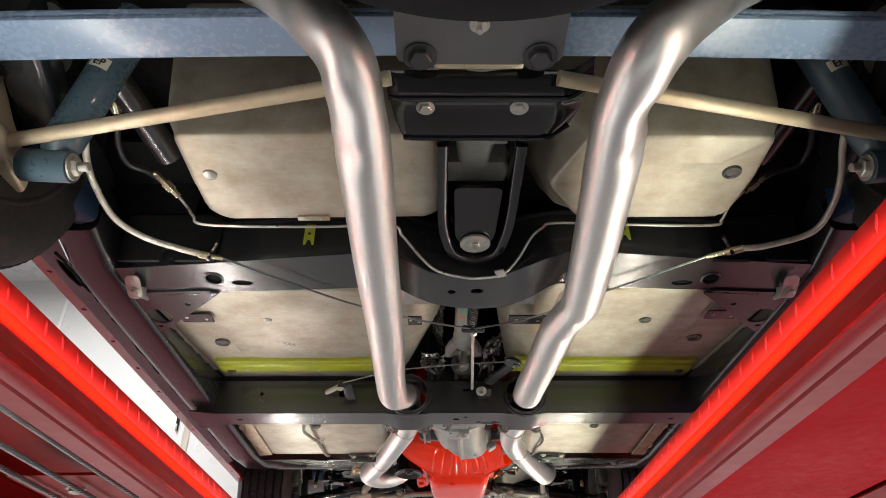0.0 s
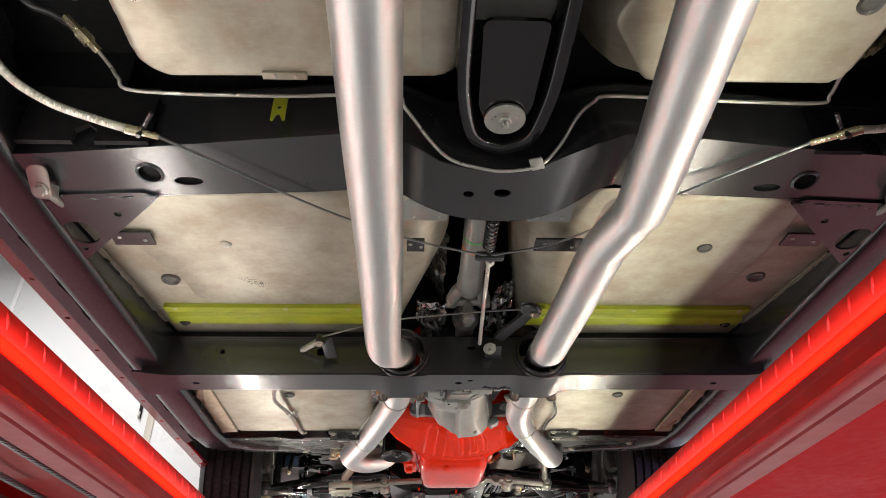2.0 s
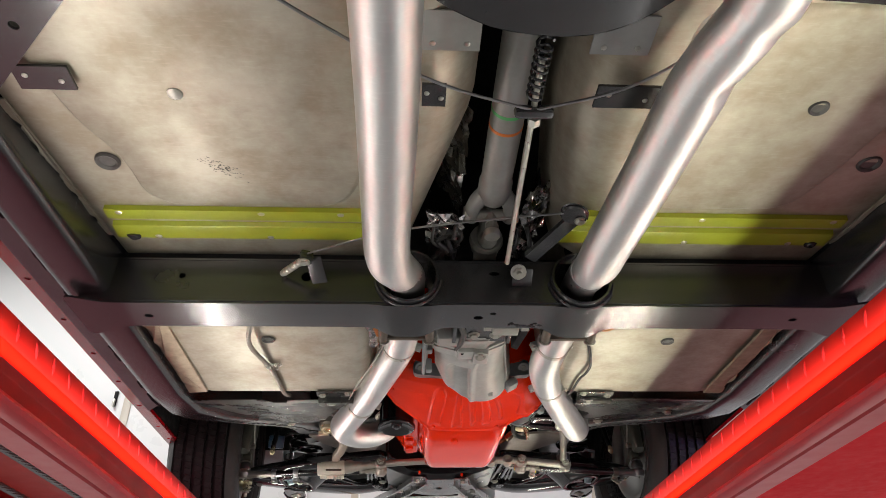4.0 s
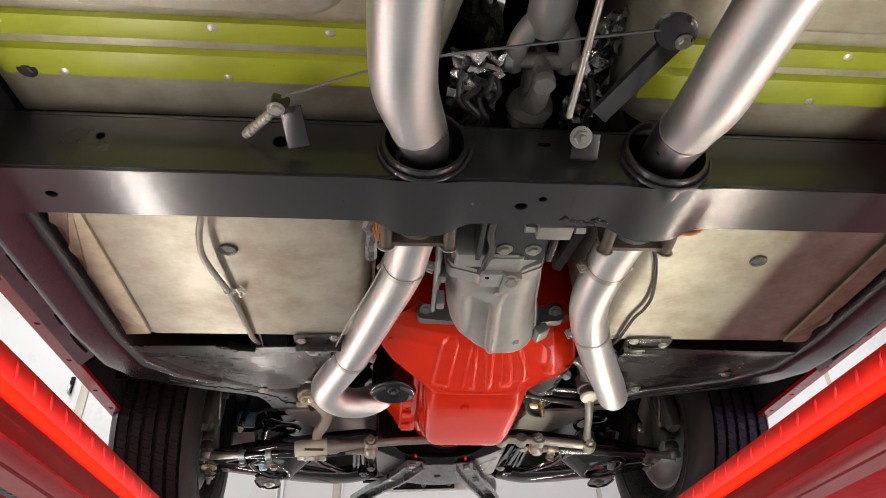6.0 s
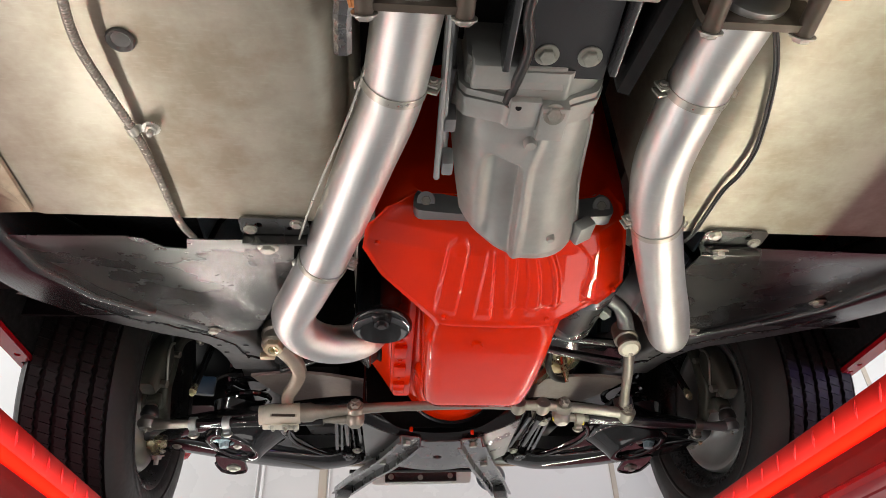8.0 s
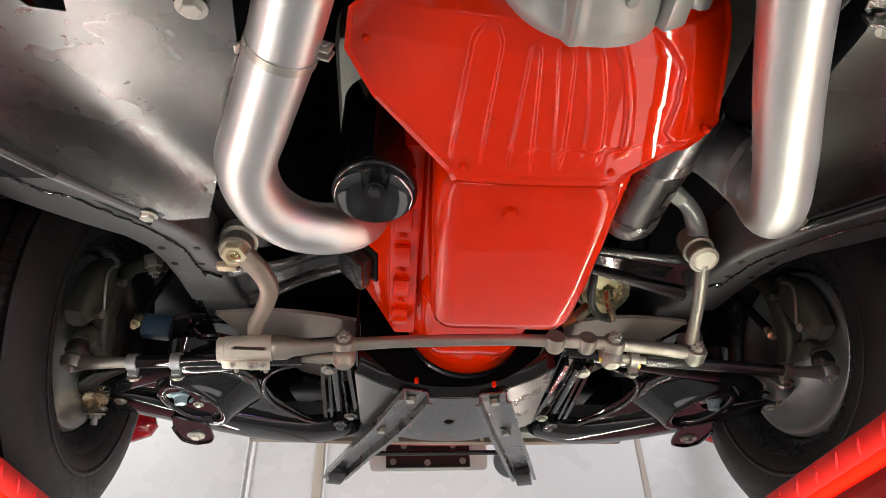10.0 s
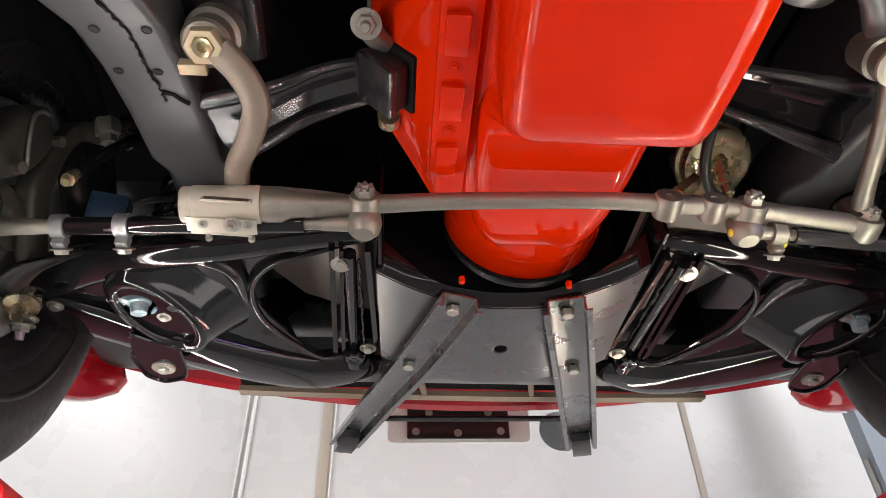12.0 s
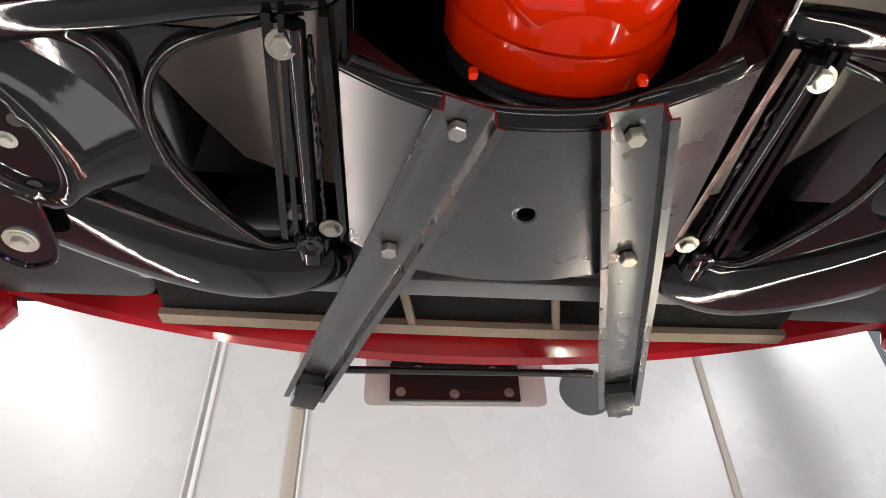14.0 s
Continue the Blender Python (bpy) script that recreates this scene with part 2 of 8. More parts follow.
def box(bm, c, s, turn=(0, 0, 0), bevel=0.0, seg=2):
    r = bmesh.ops.create_cube(bm, size=1, matrix=pose(*c, *turn) @ Matrix.Diagonal((*s, 1)))
    if bevel:
        es = list({e for v in r["verts"] for e in v.link_edges})
        bmesh.ops.bevel(bm, geom=es, offset=bevel, segments=seg, affect="EDGES", profile=0.5)


def rod(bm, a, b, r, r2=None, seg=16):
    a, b = Vector(a), Vector(b)
    d = b - a
    m = Matrix.Translation((a + b) / 2) @ d.to_track_quat("Z", "Y").to_matrix().to_4x4()
    bmesh.ops.create_cone(bm, cap_ends=True, segments=seg, radius1=r, radius2=r if r2 is None else r2, depth=d.length, matrix=m)


def curve(pts, n=8):
    """A smooth line through the points (Catmull-Rom)."""
    p = [Vector(v) for v in pts]
    p = [p[0] * 2 - p[1], *p, p[-1] * 2 - p[-2]]
    out = []
    for i in range(1, len(p) - 2):
        a, b, c, d = p[i - 1 : i + 3]
        for k in range(n):
            t = k / n
            out.append(0.5 * (2 * b + (c - a) * t + (2 * a - 5 * b + 4 * c - d) * t * t + (3 * b - a - 3 * c + d) * t**3))
    return [*out, p[-2]]


def tube(bm, pts, r, seg=16, n=8, caps=True):
    """A round tube along a smooth line; r may be one radius a point."""
    rs = r if isinstance(r, (list, tuple)) else [r] * len(pts)
    line = curve(pts, n) if n else [Vector(v) for v in pts]
    side, rings = None, []
    for i, v in enumerate(line):
        d = (line[min(i + 1, len(line) - 1)] - line[max(i - 1, 0)]).normalized()
        if side is None:
            side = d.orthogonal().normalized()
        side = (side - d * side.dot(d)).normalized()
        up = d.cross(side)
        k = i / max(n, 1)
        j = min(int(k), len(rs) - 2)
        f = k - j
        f = f * f * (3 - 2 * f)
        rad = rs[j] * (1 - f) + rs[j + 1] * f
        rings.append([bm.verts.new(v + (side * math.cos(a) + up * math.sin(a)) * rad) for a in [2 * math.pi * q / seg for q in range(seg)]])
    for x, y in zip(rings, rings[1:]):
        for q in range(seg):
            bm.faces.new((x[q], x[(q + 1) % seg], y[(q + 1) % seg], y[q]))
    if caps:
        bm.faces.new(rings[0])
        bm.faces.new(rings[-1][::-1])


def lathe(bm, prof, m=Matrix(), seg=28):
    """A solid of revolution round local z from (radius, height) pairs."""
    rings = []
    for r, h in prof:
        if r < 1e-5:
            rings.append([bm.verts.new(m @ Vector((0, 0, h)))])
        else:
            rings.append([bm.verts.new(m @ Vector((r * math.cos(2 * math.pi * q / seg), r * math.sin(2 * math.pi * q / seg), h))) for q in range(seg)])
    for x, y in zip(rings, rings[1:]):
        for q in range(seg):
            f = [x[q % len(x)], x[(q + 1) % len(x)], y[(q + 1) % len(y)], y[q % len(y)]]
            f = list(dict.fromkeys(f))
            if len(f) > 2:
                bm.faces.new(f)


def ring(c, r, n=16, ry=None, turn=0):
    ry = r if ry is None else ry
    ct, st = math.cos(turn), math.sin(turn)
    out = []
    for q in range(n):
        x, y = r * math.cos(2 * math.pi * q / n), ry * math.sin(2 * math.pi * q / n)
        out.append((c[0] + x * ct - y * st, c[1] + x * st + y * ct))
    return out


def rounded(pts, r, n=4):
    """A polygon with its corners rounded."""
    out = []
    for i, p in enumerate(pts):
        p = Vector(p)
        a, b = Vector(pts[i - 1]) - p, Vector(pts[(i + 1) % len(pts)]) - p
        k = min(r, a.length * 0.45, b.length * 0.45)
        a, b = p + a.normalized() * k, p + b.normalized() * k
        for j in range(n + 1):
            t = j / n
            out.append(tuple(a * (1 - t) ** 2 + p * 2 * t * (1 - t) + b * t * t))
    return out


def plate(bm, outline, thick, holes=(), m=Matrix(), height=None):
    """A sheet in local xy with holes through it; height(x, y) lifts its points."""
    loops = [outline, *holes]
    rims = []
    for z in (0, thick):
        edges, layer = [], []
        for loop in loops:
            vs = [bm.verts.new(m @ Vector((x, y, z + (height(x, y) if height else 0)))) for x, y in loop]
            edges += [bm.edges.new((vs[i - 1], vs[i])) for i in range(len(vs))]
            layer.append(vs)
        bmesh.ops.triangle_fill(bm, use_beauty=True, use_dissolve=False, edges=edges)
        rims.append(layer)
    for lo, hi in zip(*rims):
        for i in range(len(lo)):
            bm.faces.new((lo[i - 1], lo[i], hi[i], hi[i - 1]))


def extrude(bm, profile, y0, y1, steps=1, bend=None):
    """A closed profile in xz drawn along y; bend(y) shifts it (dx, dz)."""
    rows = []
    for i in range(steps + 1):
        y = y0 + (y1 - y0) * i / steps
        dx, dz = bend(y) if bend else (0, 0)
        rows.append([bm.verts.new((x + dx, y, z + dz)) for x, z in profile])
    for a, b in zip(rows, rows[1:]):
        for i in range(len(profile)):
            bm.faces.new((a[i - 1], a[i], b[i], b[i - 1]))
    for row in (rows[0], rows[-1]):
        es = [e for i in range(len(row)) for e in [bm.edges.get((row[i - 1], row[i]))]]
        bmesh.ops.triangle_fill(bm, use_beauty=True, use_dissolve=False, edges=es)


def hollow(profile, t):
    """The outline of an open strip of thickness t along a line in xz."""
    out = []
    for sgn in (1, -1):
        row = []
        for i, p in enumerate(profile):
            a, b = Vector(profile[max(i - 1, 0)]), Vector(profile[min(i + 1, len(profile) - 1)])
            d = (b - a).normalized()
            row.append((p[0] - d.y * t / 2 * sgn, p[1] + d.x * t / 2 * sgn))
        out += row if sgn > 0 else row[::-1]
    return out


def shape(bm, height, step=0.03):
    """Cuts flat sheets into small squares, then lifts their points by height(x, y)."""
    for k in (0, 1):
        lo, hi = min(v.co[k] for v in bm.verts), max(v.co[k] for v in bm.verts)
        n = int((hi - lo) / step)
        for i in range(1, n + 1):
            co, no = [0, 0, 0], [0, 0, 0]
            co[k], no[k] = lo + (hi - lo) * i / (n + 1), 1
            bmesh.ops.bisect_plane(bm, geom=bm.verts[:] + bm.edges[:] + bm.faces[:], plane_co=co, plane_no=no)
    for v in bm.verts:
        v.co.z += height(v.co.x, v.co.y)


def loft(bm, rings, caps=True):
    """Skins rings of points, all of one count."""
    rows = [[bm.verts.new(p) for p in r] for r in rings]
    for a, b in zip(rows, rows[1:]):
        for i in range(len(a)):
            bm.faces.new((a[i - 1], a[i], b[i], b[i - 1]))
    if caps:
        bm.faces.new(rows[0])
        bm.faces.new(rows[-1][::-1])


def oblong(y, x0, x1, z0, z1, r, n=4):
    """A rounded rectangle in the plane y = const."""
    return [(x, y, z) for x, z in rounded([(x0, z0), (x1, z0), (x1, z1), (x0, z1)], r, n)]


def flat(z, x0, x1, y0, y1, r, n=4):
    """A rounded rectangle in the plane z = const."""
    return [(x, y, z) for x, y in rounded([(x0, y0), (x1, y0), (x1, y1), (x0, y1)], r, n)]


def hexhead(r=0.009, h=0.007, washer=True, stud=0.0):
    bm = bmesh.new()
    if washer:
        lathe(bm, [(0, 0), (r * 1.45, 0), (r * 1.45, -0.0018), (0, -0.0018)], seg=20)
    lathe(bm, [(0, -0.001), (r, -0.001), (r * 1.0, -h * 0.85), (r * 0.86, -h), (0, -h)], seg=6)
    if stud:
        lathe(bm, [(0, -h), (r * 0.5, -h), (r * 0.5, -h - stud), (r * 0.42, -h - stud - 0.001), (0, -h - stud - 0.001)], seg=12)
    return bm


BOLTS = {"bolt": finish(hexhead(), BOLT, 25), "nut": finish(hexhead(stud=0.008), BOLT, 25), "rivet": None, "dark": finish(hexhead(), SATIN, 25)}
_bm = bmesh.new()
lathe(_bm, [(0, 0), (0.010, 0), (0.0095, -0.0025), (0.006, -0.0042), (0, -0.0048)], seg=16)
BOLTS["rivet"] = finish(_bm, BOLT, 40)
_bm = bmesh.new()
lathe(_bm, [(0, -0.0006), (0.0085, -0.0006), (0.0105, -0.0034), (0.0120, -0.0038), (0.0132, -0.0022), (0.0135, 0)], seg=20)
BOLTS["plug"] = finish(_bm, PLUG, 40)
BOLTS["brassy"] = finish(hexhead(), IRON, 25)
BOLTS["red"] = finish(hexhead(), RED, 25)
BOLTS["hex"] = finish(hexhead(h=0.010, washer=False), BOLT, 25)


def bolt(parent, at, way=(0, 0, -1), size=1.0, kind="bolt", name="bolt", label=""):
    """A bolt head whose top points along way."""
    ob = new(name, BOLTS[kind])
    ob.parent = parent
    q = (-Vector(way)).to_track_quat("Z", "Y")
    ob.matrix_basis = BASE.get(parent, Matrix()).inverted() @ Matrix.Translation(at) @ q.to_matrix().to_4x4() @ Matrix.Diagonal((size, size, size, 1))
    if label:
        tagged(ob, label)
    return ob


def step(v, table):
    """Straight-line values between (place, value) pairs."""
    for (a, p), (b, q) in zip(table, table[1:]):
        if v <= b:
            return p + (q - p) * max(0, v - a) / (b - a)
    return table[-1][1]


SIDES = (-1, 1)


# ---- the room ----
def room():
    bm = bmesh.new()
    box(bm, (0, -1, -0.05), (10.4, 12.4, 0.1))
    solo("floor", bm, FLOORM, "grey painted workshop floor", "floor", kind="structure")
    bm = bmesh.new()
    box(bm, (0, -1, 4.25), (10.4, 12.4, 0.1))
    solo("ceiling", bm, WALL, "plain white workshop ceiling", "ceiling", kind="structure")
    for name, c, s in (("wall_west", (-5.1, -1, 2.1), (0.2, 12.4, 4.2)), ("wall_east", (5.1, -1, 2.1), (0.2, 12.4, 4.2)), ("wall_south", (0, -7.1, 2.1), (10, 0.2, 4.2))):
        bm = bmesh.new()
        box(bm, c, s)
        solo(name, bm, WALL, "plain white panelled workshop wall", "wall", kind="structure")
    bm = bmesh.new()
    box(bm, (0, 5.0, 2.1), (10, 0.2, 4.2))
    solo("wall_north", bm, WALL, "glossy white panelled wall ahead of the car", "wall", kind="structure")
    for x, w, d, mat in ((-0.435, 0.040, 0.006, STRIP), (-0.405, 0.006, 0.012, WHITE), (-0.725, 0.014, 0.010, WHITE), (-0.75, 0.005, 0.016, WHITE), (1.015, 0.026, 0.006, STRIP), (-1.9, 0.05, 0.006, STRIP), (-3.1, 0.03, 0.010, WHITE), (2.6, 0.03, 0.006, STRIP)):
        bm = bmesh.new()
        box(bm, (x, 4.9 - d / 2, 2.1), (w, d, 4.19), bevel=0.0015)
        solo("trim", bm, mat, "upright joint strip on the white wall", "trim", kind="structure")
    for y in (-4.5, -2.2, 0.1, 2.4, 4.0):
        bm = bmesh.new()
        box(bm, (-4.997, y, 2.1), (0.006, 0.05, 4.19), bevel=0.0015)
        solo("trim", bm, STRIP, "upright joint strip on the white side wall", "trim", kind="structure")
    for x, z in ((-1.98, 2.965), (-2.02, 2.62)):
        t = thing("wall_catch", (x, 4.88, z), "small black catch on the white wall", "catch", "wall catches")
        bm = bmesh.new()
        box(bm, (x, 4.893, z), (0.022, 0.012, 0.10), bevel=0.003)
        part("back_plate", bm, DARK, t)
        bm = bmesh.new()
        box(bm, (x, 4.88, z - 0.03), (0.012, 0.02, 0.05), bevel=0.003)
        part("lever", bm, BOLT, t, "bright lever")


room()


# ---- the lift ----
def runway(s, x):
    """One runway whose inner side stands at x; s is the way outwards."""
    y0, y1 = -2.4, 4.25
    t = thing("lift_runway", (x + s * 0.25, 1, 1.60), "red painted steel lift runway with tread plate edges", "lift runway", "runways of the lift")
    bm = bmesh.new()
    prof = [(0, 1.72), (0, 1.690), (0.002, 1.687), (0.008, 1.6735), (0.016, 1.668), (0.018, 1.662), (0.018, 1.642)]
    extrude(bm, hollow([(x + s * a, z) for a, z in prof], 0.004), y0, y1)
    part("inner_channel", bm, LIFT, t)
    # the floor's sheen on the lip is partly put into its pinker red
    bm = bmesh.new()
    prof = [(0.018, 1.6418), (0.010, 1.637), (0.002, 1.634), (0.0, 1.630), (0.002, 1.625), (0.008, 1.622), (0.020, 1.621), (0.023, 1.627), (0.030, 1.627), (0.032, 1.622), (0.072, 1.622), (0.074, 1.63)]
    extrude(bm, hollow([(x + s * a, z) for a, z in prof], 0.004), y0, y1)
    part("lower_lip", bm, LIP, t, "lower lip in pinkish red")
    # edge coloured as strongly lit lift paint
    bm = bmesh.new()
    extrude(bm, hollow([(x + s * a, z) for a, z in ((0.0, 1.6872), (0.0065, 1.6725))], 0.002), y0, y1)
    part("edge_strip", bm, LIT_EDGE, t, "runway edge, its strong light put into the colour")
    bm = bmesh.new()
    prof = [(0.50, 1.72), (0.50, 1.63), (0.494, 1.621), (0.42, 1.621)]
    extrude(bm, hollow([(x + s * a, z) for a, z in prof], 0.004), y0, y1)
    part("outer_channel", bm, LIFT, t)
    bm = bmesh.new()
    box(bm, (x + s * 0.25, (y0 + y1) / 2, 1.7165), (0.496, y1 - y0, 0.007))
    part("deck", bm, LIFT, t)
    # unseen deck top, its tone chosen for what the underside reflects
    bm = bmesh.new()
    box(bm, (x + s * 0.25, (y0 + y1) / 2, 1.7225), (0.490, y1 - y0 - 0.02, 0.004))
    part("deck_plate", bm, DECK, t, "unseen deck plate toned for its reflection")
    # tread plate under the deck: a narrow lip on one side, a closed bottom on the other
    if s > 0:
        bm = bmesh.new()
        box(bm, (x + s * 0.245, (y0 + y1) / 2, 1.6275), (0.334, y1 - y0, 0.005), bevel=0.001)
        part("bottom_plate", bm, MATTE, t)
    bm = bmesh.new()
    rng = random.Random(9)
    tube(bm, [(x + s * (0.0255 + rng.uniform(-0.0008, 0.0008)), y0 + 0.05 * q, 1.6255) for q in range(int((y1 - y0) / 0.05) + 1)], 0.0016, 6, 2)
    part("seam", bm, DARK, t, "dark welded seam")
    if s < 0:
        for y in (-1.6, 2.6, 3.7):
            bm = bmesh.new()
            box(bm, (x + s * 0.30, y, 1.672), (0.30, 0.008, 0.08), bevel=0.001)
            part("stiffener", bm, LIFT, t)
    bar = bmesh.new()
    lathe(bar, [(0, 0.0026), (0.0015, 0.0020), (0.0024, 0), (0, 0)], Matrix.Diagonal((1, 5.2, 1, 1)), seg=8)
    me = finish(bar, TREAD, 60)
    # tread bars on the upright edge, one by one
    for k in range(66):
        y = 0.1 + k * 0.052
        ob = new("tread_bar", me)
        ob.parent = t
        ob.matrix_basis = BASE[t].inverted() @ Matrix.Translation((x - s * 0.0022, y, 1.7055)) @ Euler((0, -s * math.pi / 2, 0)).to_matrix().to_4x4() @ pose(0, 0, 0, 0, 0, s * (62 if k % 2 else 70))
    bm = bmesh.new()
    for k in range(70):
        for j, a in enumerate((0.043, 0.061) if s < 0 else (0.043, 0.060)):
            y = 0.1 + k * 0.05 + 0.025 * (j % 2)
            lathe(bm, [(0, -0.0014), (0.0011, -0.0010), (0.0018, 0), (0, 0)], pose(x + s * a, y, 1.6215, 0, 0, s * (70 if (k + j) % 2 else 40)) @ Matrix.Diagonal((1, 6.0, 1, 1)), seg=6)
    tagged(part("tread_pattern", bm, LIP, t), kind="stuff")
    return t


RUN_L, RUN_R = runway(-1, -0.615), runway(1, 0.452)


def lift_cable(x, z, r=0.0055):
    t = thing("lift_cable", (x, 1.0, z), "grey wire rope under the red lift runway", "cable", "cables of the lift")
    n = 640
    for k in range(6):
        bm = bmesh.new()
        pts = [(x + r * 0.62 * math.cos(q * 0.42 + k * math.pi / 3), -1.5 + q * 5.0 / n, z + r * 0.62 * math.sin(q * 0.42 + k * math.pi / 3)) for q in range(n + 1)]
        tube(bm, pts, r * 0.42, 5, 0)
        part("strand", bm, CABLE, t)


for cx, cz in ((-0.703, 1.626), (-0.797, 1.624), (-0.885, 1.63)):
    lift_cable(cx, cz)


def sheave_bracket():
    t = thing("sheave_bracket", (-0.84, 1.47, 1.62), "red bracket with bolt under the lift runway", "bracket")
    bm = bmesh.new()
    plate(bm, rounded([(-0.93, 1.36), (-0.74, 1.36), (-0.74, 1.58), (-0.93, 1.58)], 0.01), 0.006, m=Matrix.Translation((0, 0, 1.64)))
    part("plate", bm, LIFT, t)
    bolt(t, (-0.83, 1.46, 1.64), size=1.6)


sheave_bracket()


def lift_post():
    t = thing("lift_post", (1.485, 4.55, 0), "blue grey steel post of the lift beside the wall", "lift post")
    bm = bmesh.new()
    extrude(bm, hollow([(1.425, 4.52), (1.425, 4.46), (1.565, 4.46), (1.565, 4.60)], 0.006), 0.0, 3.2)
    bmesh.ops.transform(bm, matrix=Matrix(((1, 0, 0, 0), (0, 0, 1, 0), (0, 1, 0, 0), (0, 0, 0, 1))), verts=bm.verts)
    part("column", bm, POST, t)
    bm = bmesh.new()
    box(bm, (1.495, 4.52, 3.203), (0.19, 0.19, 0.012), bevel=0.003)
    part("cap", bm, POST, t)
    bm = bmesh.new()
    box(bm, (1.418, 4.49, 1.75), (0.008, 0.02, 1.1), bevel=0.002)
    part("latch_strip", bm, BOLT, t, "bright slotted strip")


lift_post()


# ---- the car: body and frame ----
def body_shell():
    t = thing("car_body", (0, 1.7, 2.0), "red sports car body raised on the lift", "car")
    for s in SIDES:
        bm = bmesh.new()
        prof = [(s * 0.845, 2.60), (s * 0.885, 2.45), (s * 0.885, 2.20), (s * 0.872, 2.06), (s * 0.862, 2.004), (s * 0.832, 2.002)]
        extrude(bm, hollow(prof, 0.006), 0.93, 2.81)
        part("rocker_skin", bm, BODY, t)
        # lower flange with its row of holes
        bm = bmesh.new()
        holes = [ring((s * 0.848, y), 0.006, 10) for y in [0.98 + 0.165 * k for k in range(11)] + [2.74, 2.775]]
        plate(bm, [(s * 0.833, 0.93), (s * 0.864, 0.93), (s * 0.864, 2.805), (s * 0.833, 2.805)], 0.003, holes, Matrix.Translation((0, 0, 1.996)))
        part("rocker_flange", bm, BODY, t, "dark red flange with a row of holes")
        bm = bmesh.new()
        slot = ring((s * 0.79, 1.12), 0.008, 12, 0.055)
        plate(bm, [(s * 0.735, 0.93), (s * 0.815, 0.93), (s * 0.815, 2.45), (s * 0.735, 2.36)], 0.003, [slot], Matrix.Translation((0, 0, 1.975)))
        part("sill_plate", bm, SILL, t, "grey primed sill underside")
        bm = bmesh.new()
        box(bm, (s * 0.80, 1.75, 2.12), (0.09, 1.6, 0.20), bevel=0.01)
        part("sill_core", bm, DARK, t)
        # black strip added where the rocker's inner side lies in shade
        bm = bmesh.new()
        box(bm, (s * 0.843, 2.60, 2.14), (0.024, 0.40, 0.26), bevel=0.004)
        part("rocker_shade", bm, DARK, t)
        # wheel houses, front and rear
        for yc, name in ((3.095, "front_wheel_house"), (0.60, "rear_wheel_house")):
            bm = bmesh.new()
            pts = []
            for k in range(13):
                a = math.pi * (k / 12 * (0.90 if yc > 2 else 1.08) - 0.04)
                pts.append((yc - 0.42 * math.cos(a), 2.10 + 0.42 * math.sin(a)))
            strip = hollow(pts, 0.006)
            extrude(bm, [(a, b) for a, b in strip], 0, 1)
            m = Matrix(((0, s * 0.36, 0, s * 0.52), (1, 0, 0, 0), (0, 0, 1, 0), (0, 0, 0, 1)))
            bmesh.ops.transform(bm, matrix=m, verts=bm.verts)
            part(name, bm, DARK, t)
        bm = bmesh.new()
        plate(bm, [(2.62, 2.25), (3.5, 2.25), (3.75, 2.35), (3.75, 2.62), (2.62, 2.62)], 0.006, m=Matrix(((0, 0, s, s * 0.53), (1, 0, 0, 0), (0, 1, 0, 0), (0, 0, 0, 1))))
        part("inner_fender", bm, FENDER, t, "blue grey inner fender")
        # black plate added to shut out the ceiling above the nose
        bm = bmesh.new()
        box(bm, (s * 0.62, 3.67, 2.30), (0.66, 0.44, 0.006), (-6, 0, 0), 0.002)
        part("nose_blind", bm, DARK, t)
    # flat black lid, unseen, that keeps light from above out
    bm = bmesh.new()
    box(bm, (0, 1.6, 2.63), (1.76, 4.6, 0.04), bevel=0.01)
    part("upper_blind", bm, DARK, t)
    bm = bmesh.new()
    plate(bm, [(-0.86, 2.0), (0.86, 2.0), (0.86, 2.62), (-0.86, 2.62)], 0.01, m=Matrix(((1, 0, 0, 0), (0, 0, 1, -0.62), (0, 1, 0, 0), (0, 0, 0, 1))))
    part("tail_panel", bm, DARK, t)
    bm = bmesh.new()
    plate(bm, [(-0.62, 2.02), (-0.26, 2.02), (-0.26, 2.35), (0.30, 2.35), (0.30, 2.02), (0.62, 2.02), (0.62, 2.62), (-0.62, 2.62)], 0.01, m=Matrix(((1, 0, 0, 0), (0, 0, 1, 2.235), (0, 1, 0, 0), (0, 0, 0, 1))))
    part("firewall", bm, DARK, t)
    # nose: lower valance lip
    bm = bmesh.new()
    rows = []
    for k in range(41):
        x = -0.93 + 1.86 * k / 40
        u = abs(x) / 0.93
        y = 3.885 - 0.24 * u**3.2
        z = 2.163 + 0.026 * math.sin(min(1, u / 0.75) * math.pi / 2) ** 2
        rows.append([(x, y - 0.045, z + 0.045), (x, y - 0.02, z + 0.004), (x, y, z), (x, y + 0.016, z + 0.01), (x, y + 0.022, z + 0.05), (x, y + 0.01, z + 0.13), (x, y - 0.01, z + 0.13), (x, y + 0.005, z + 0.05)])
    loft(bm, rows)
    part("front_valance", bm, BODY, t)
    for s in SIDES:
        bm = bmesh.new()
        lathe(bm, [(0, -0.05), (0.035, -0.043), (0.062, -0.02), (0.07, 0.01), (0.06, 0.05), (0, 0.055)], pose(s * 0.875, 3.775, 2.165) @ Matrix.Diagonal((1.5, 0.75, 0.8, 1)), seg=20)
        part("bumper_end", bm, AMBER, t, "rounded red bumper end")
    bm = bmesh.new()
    box(bm, (0, 3.92, 2.47), (1.5, 0.05, 0.30), bevel=0.02)
    part("nose_panel", bm, BODY, t)
    return t


body_shell()


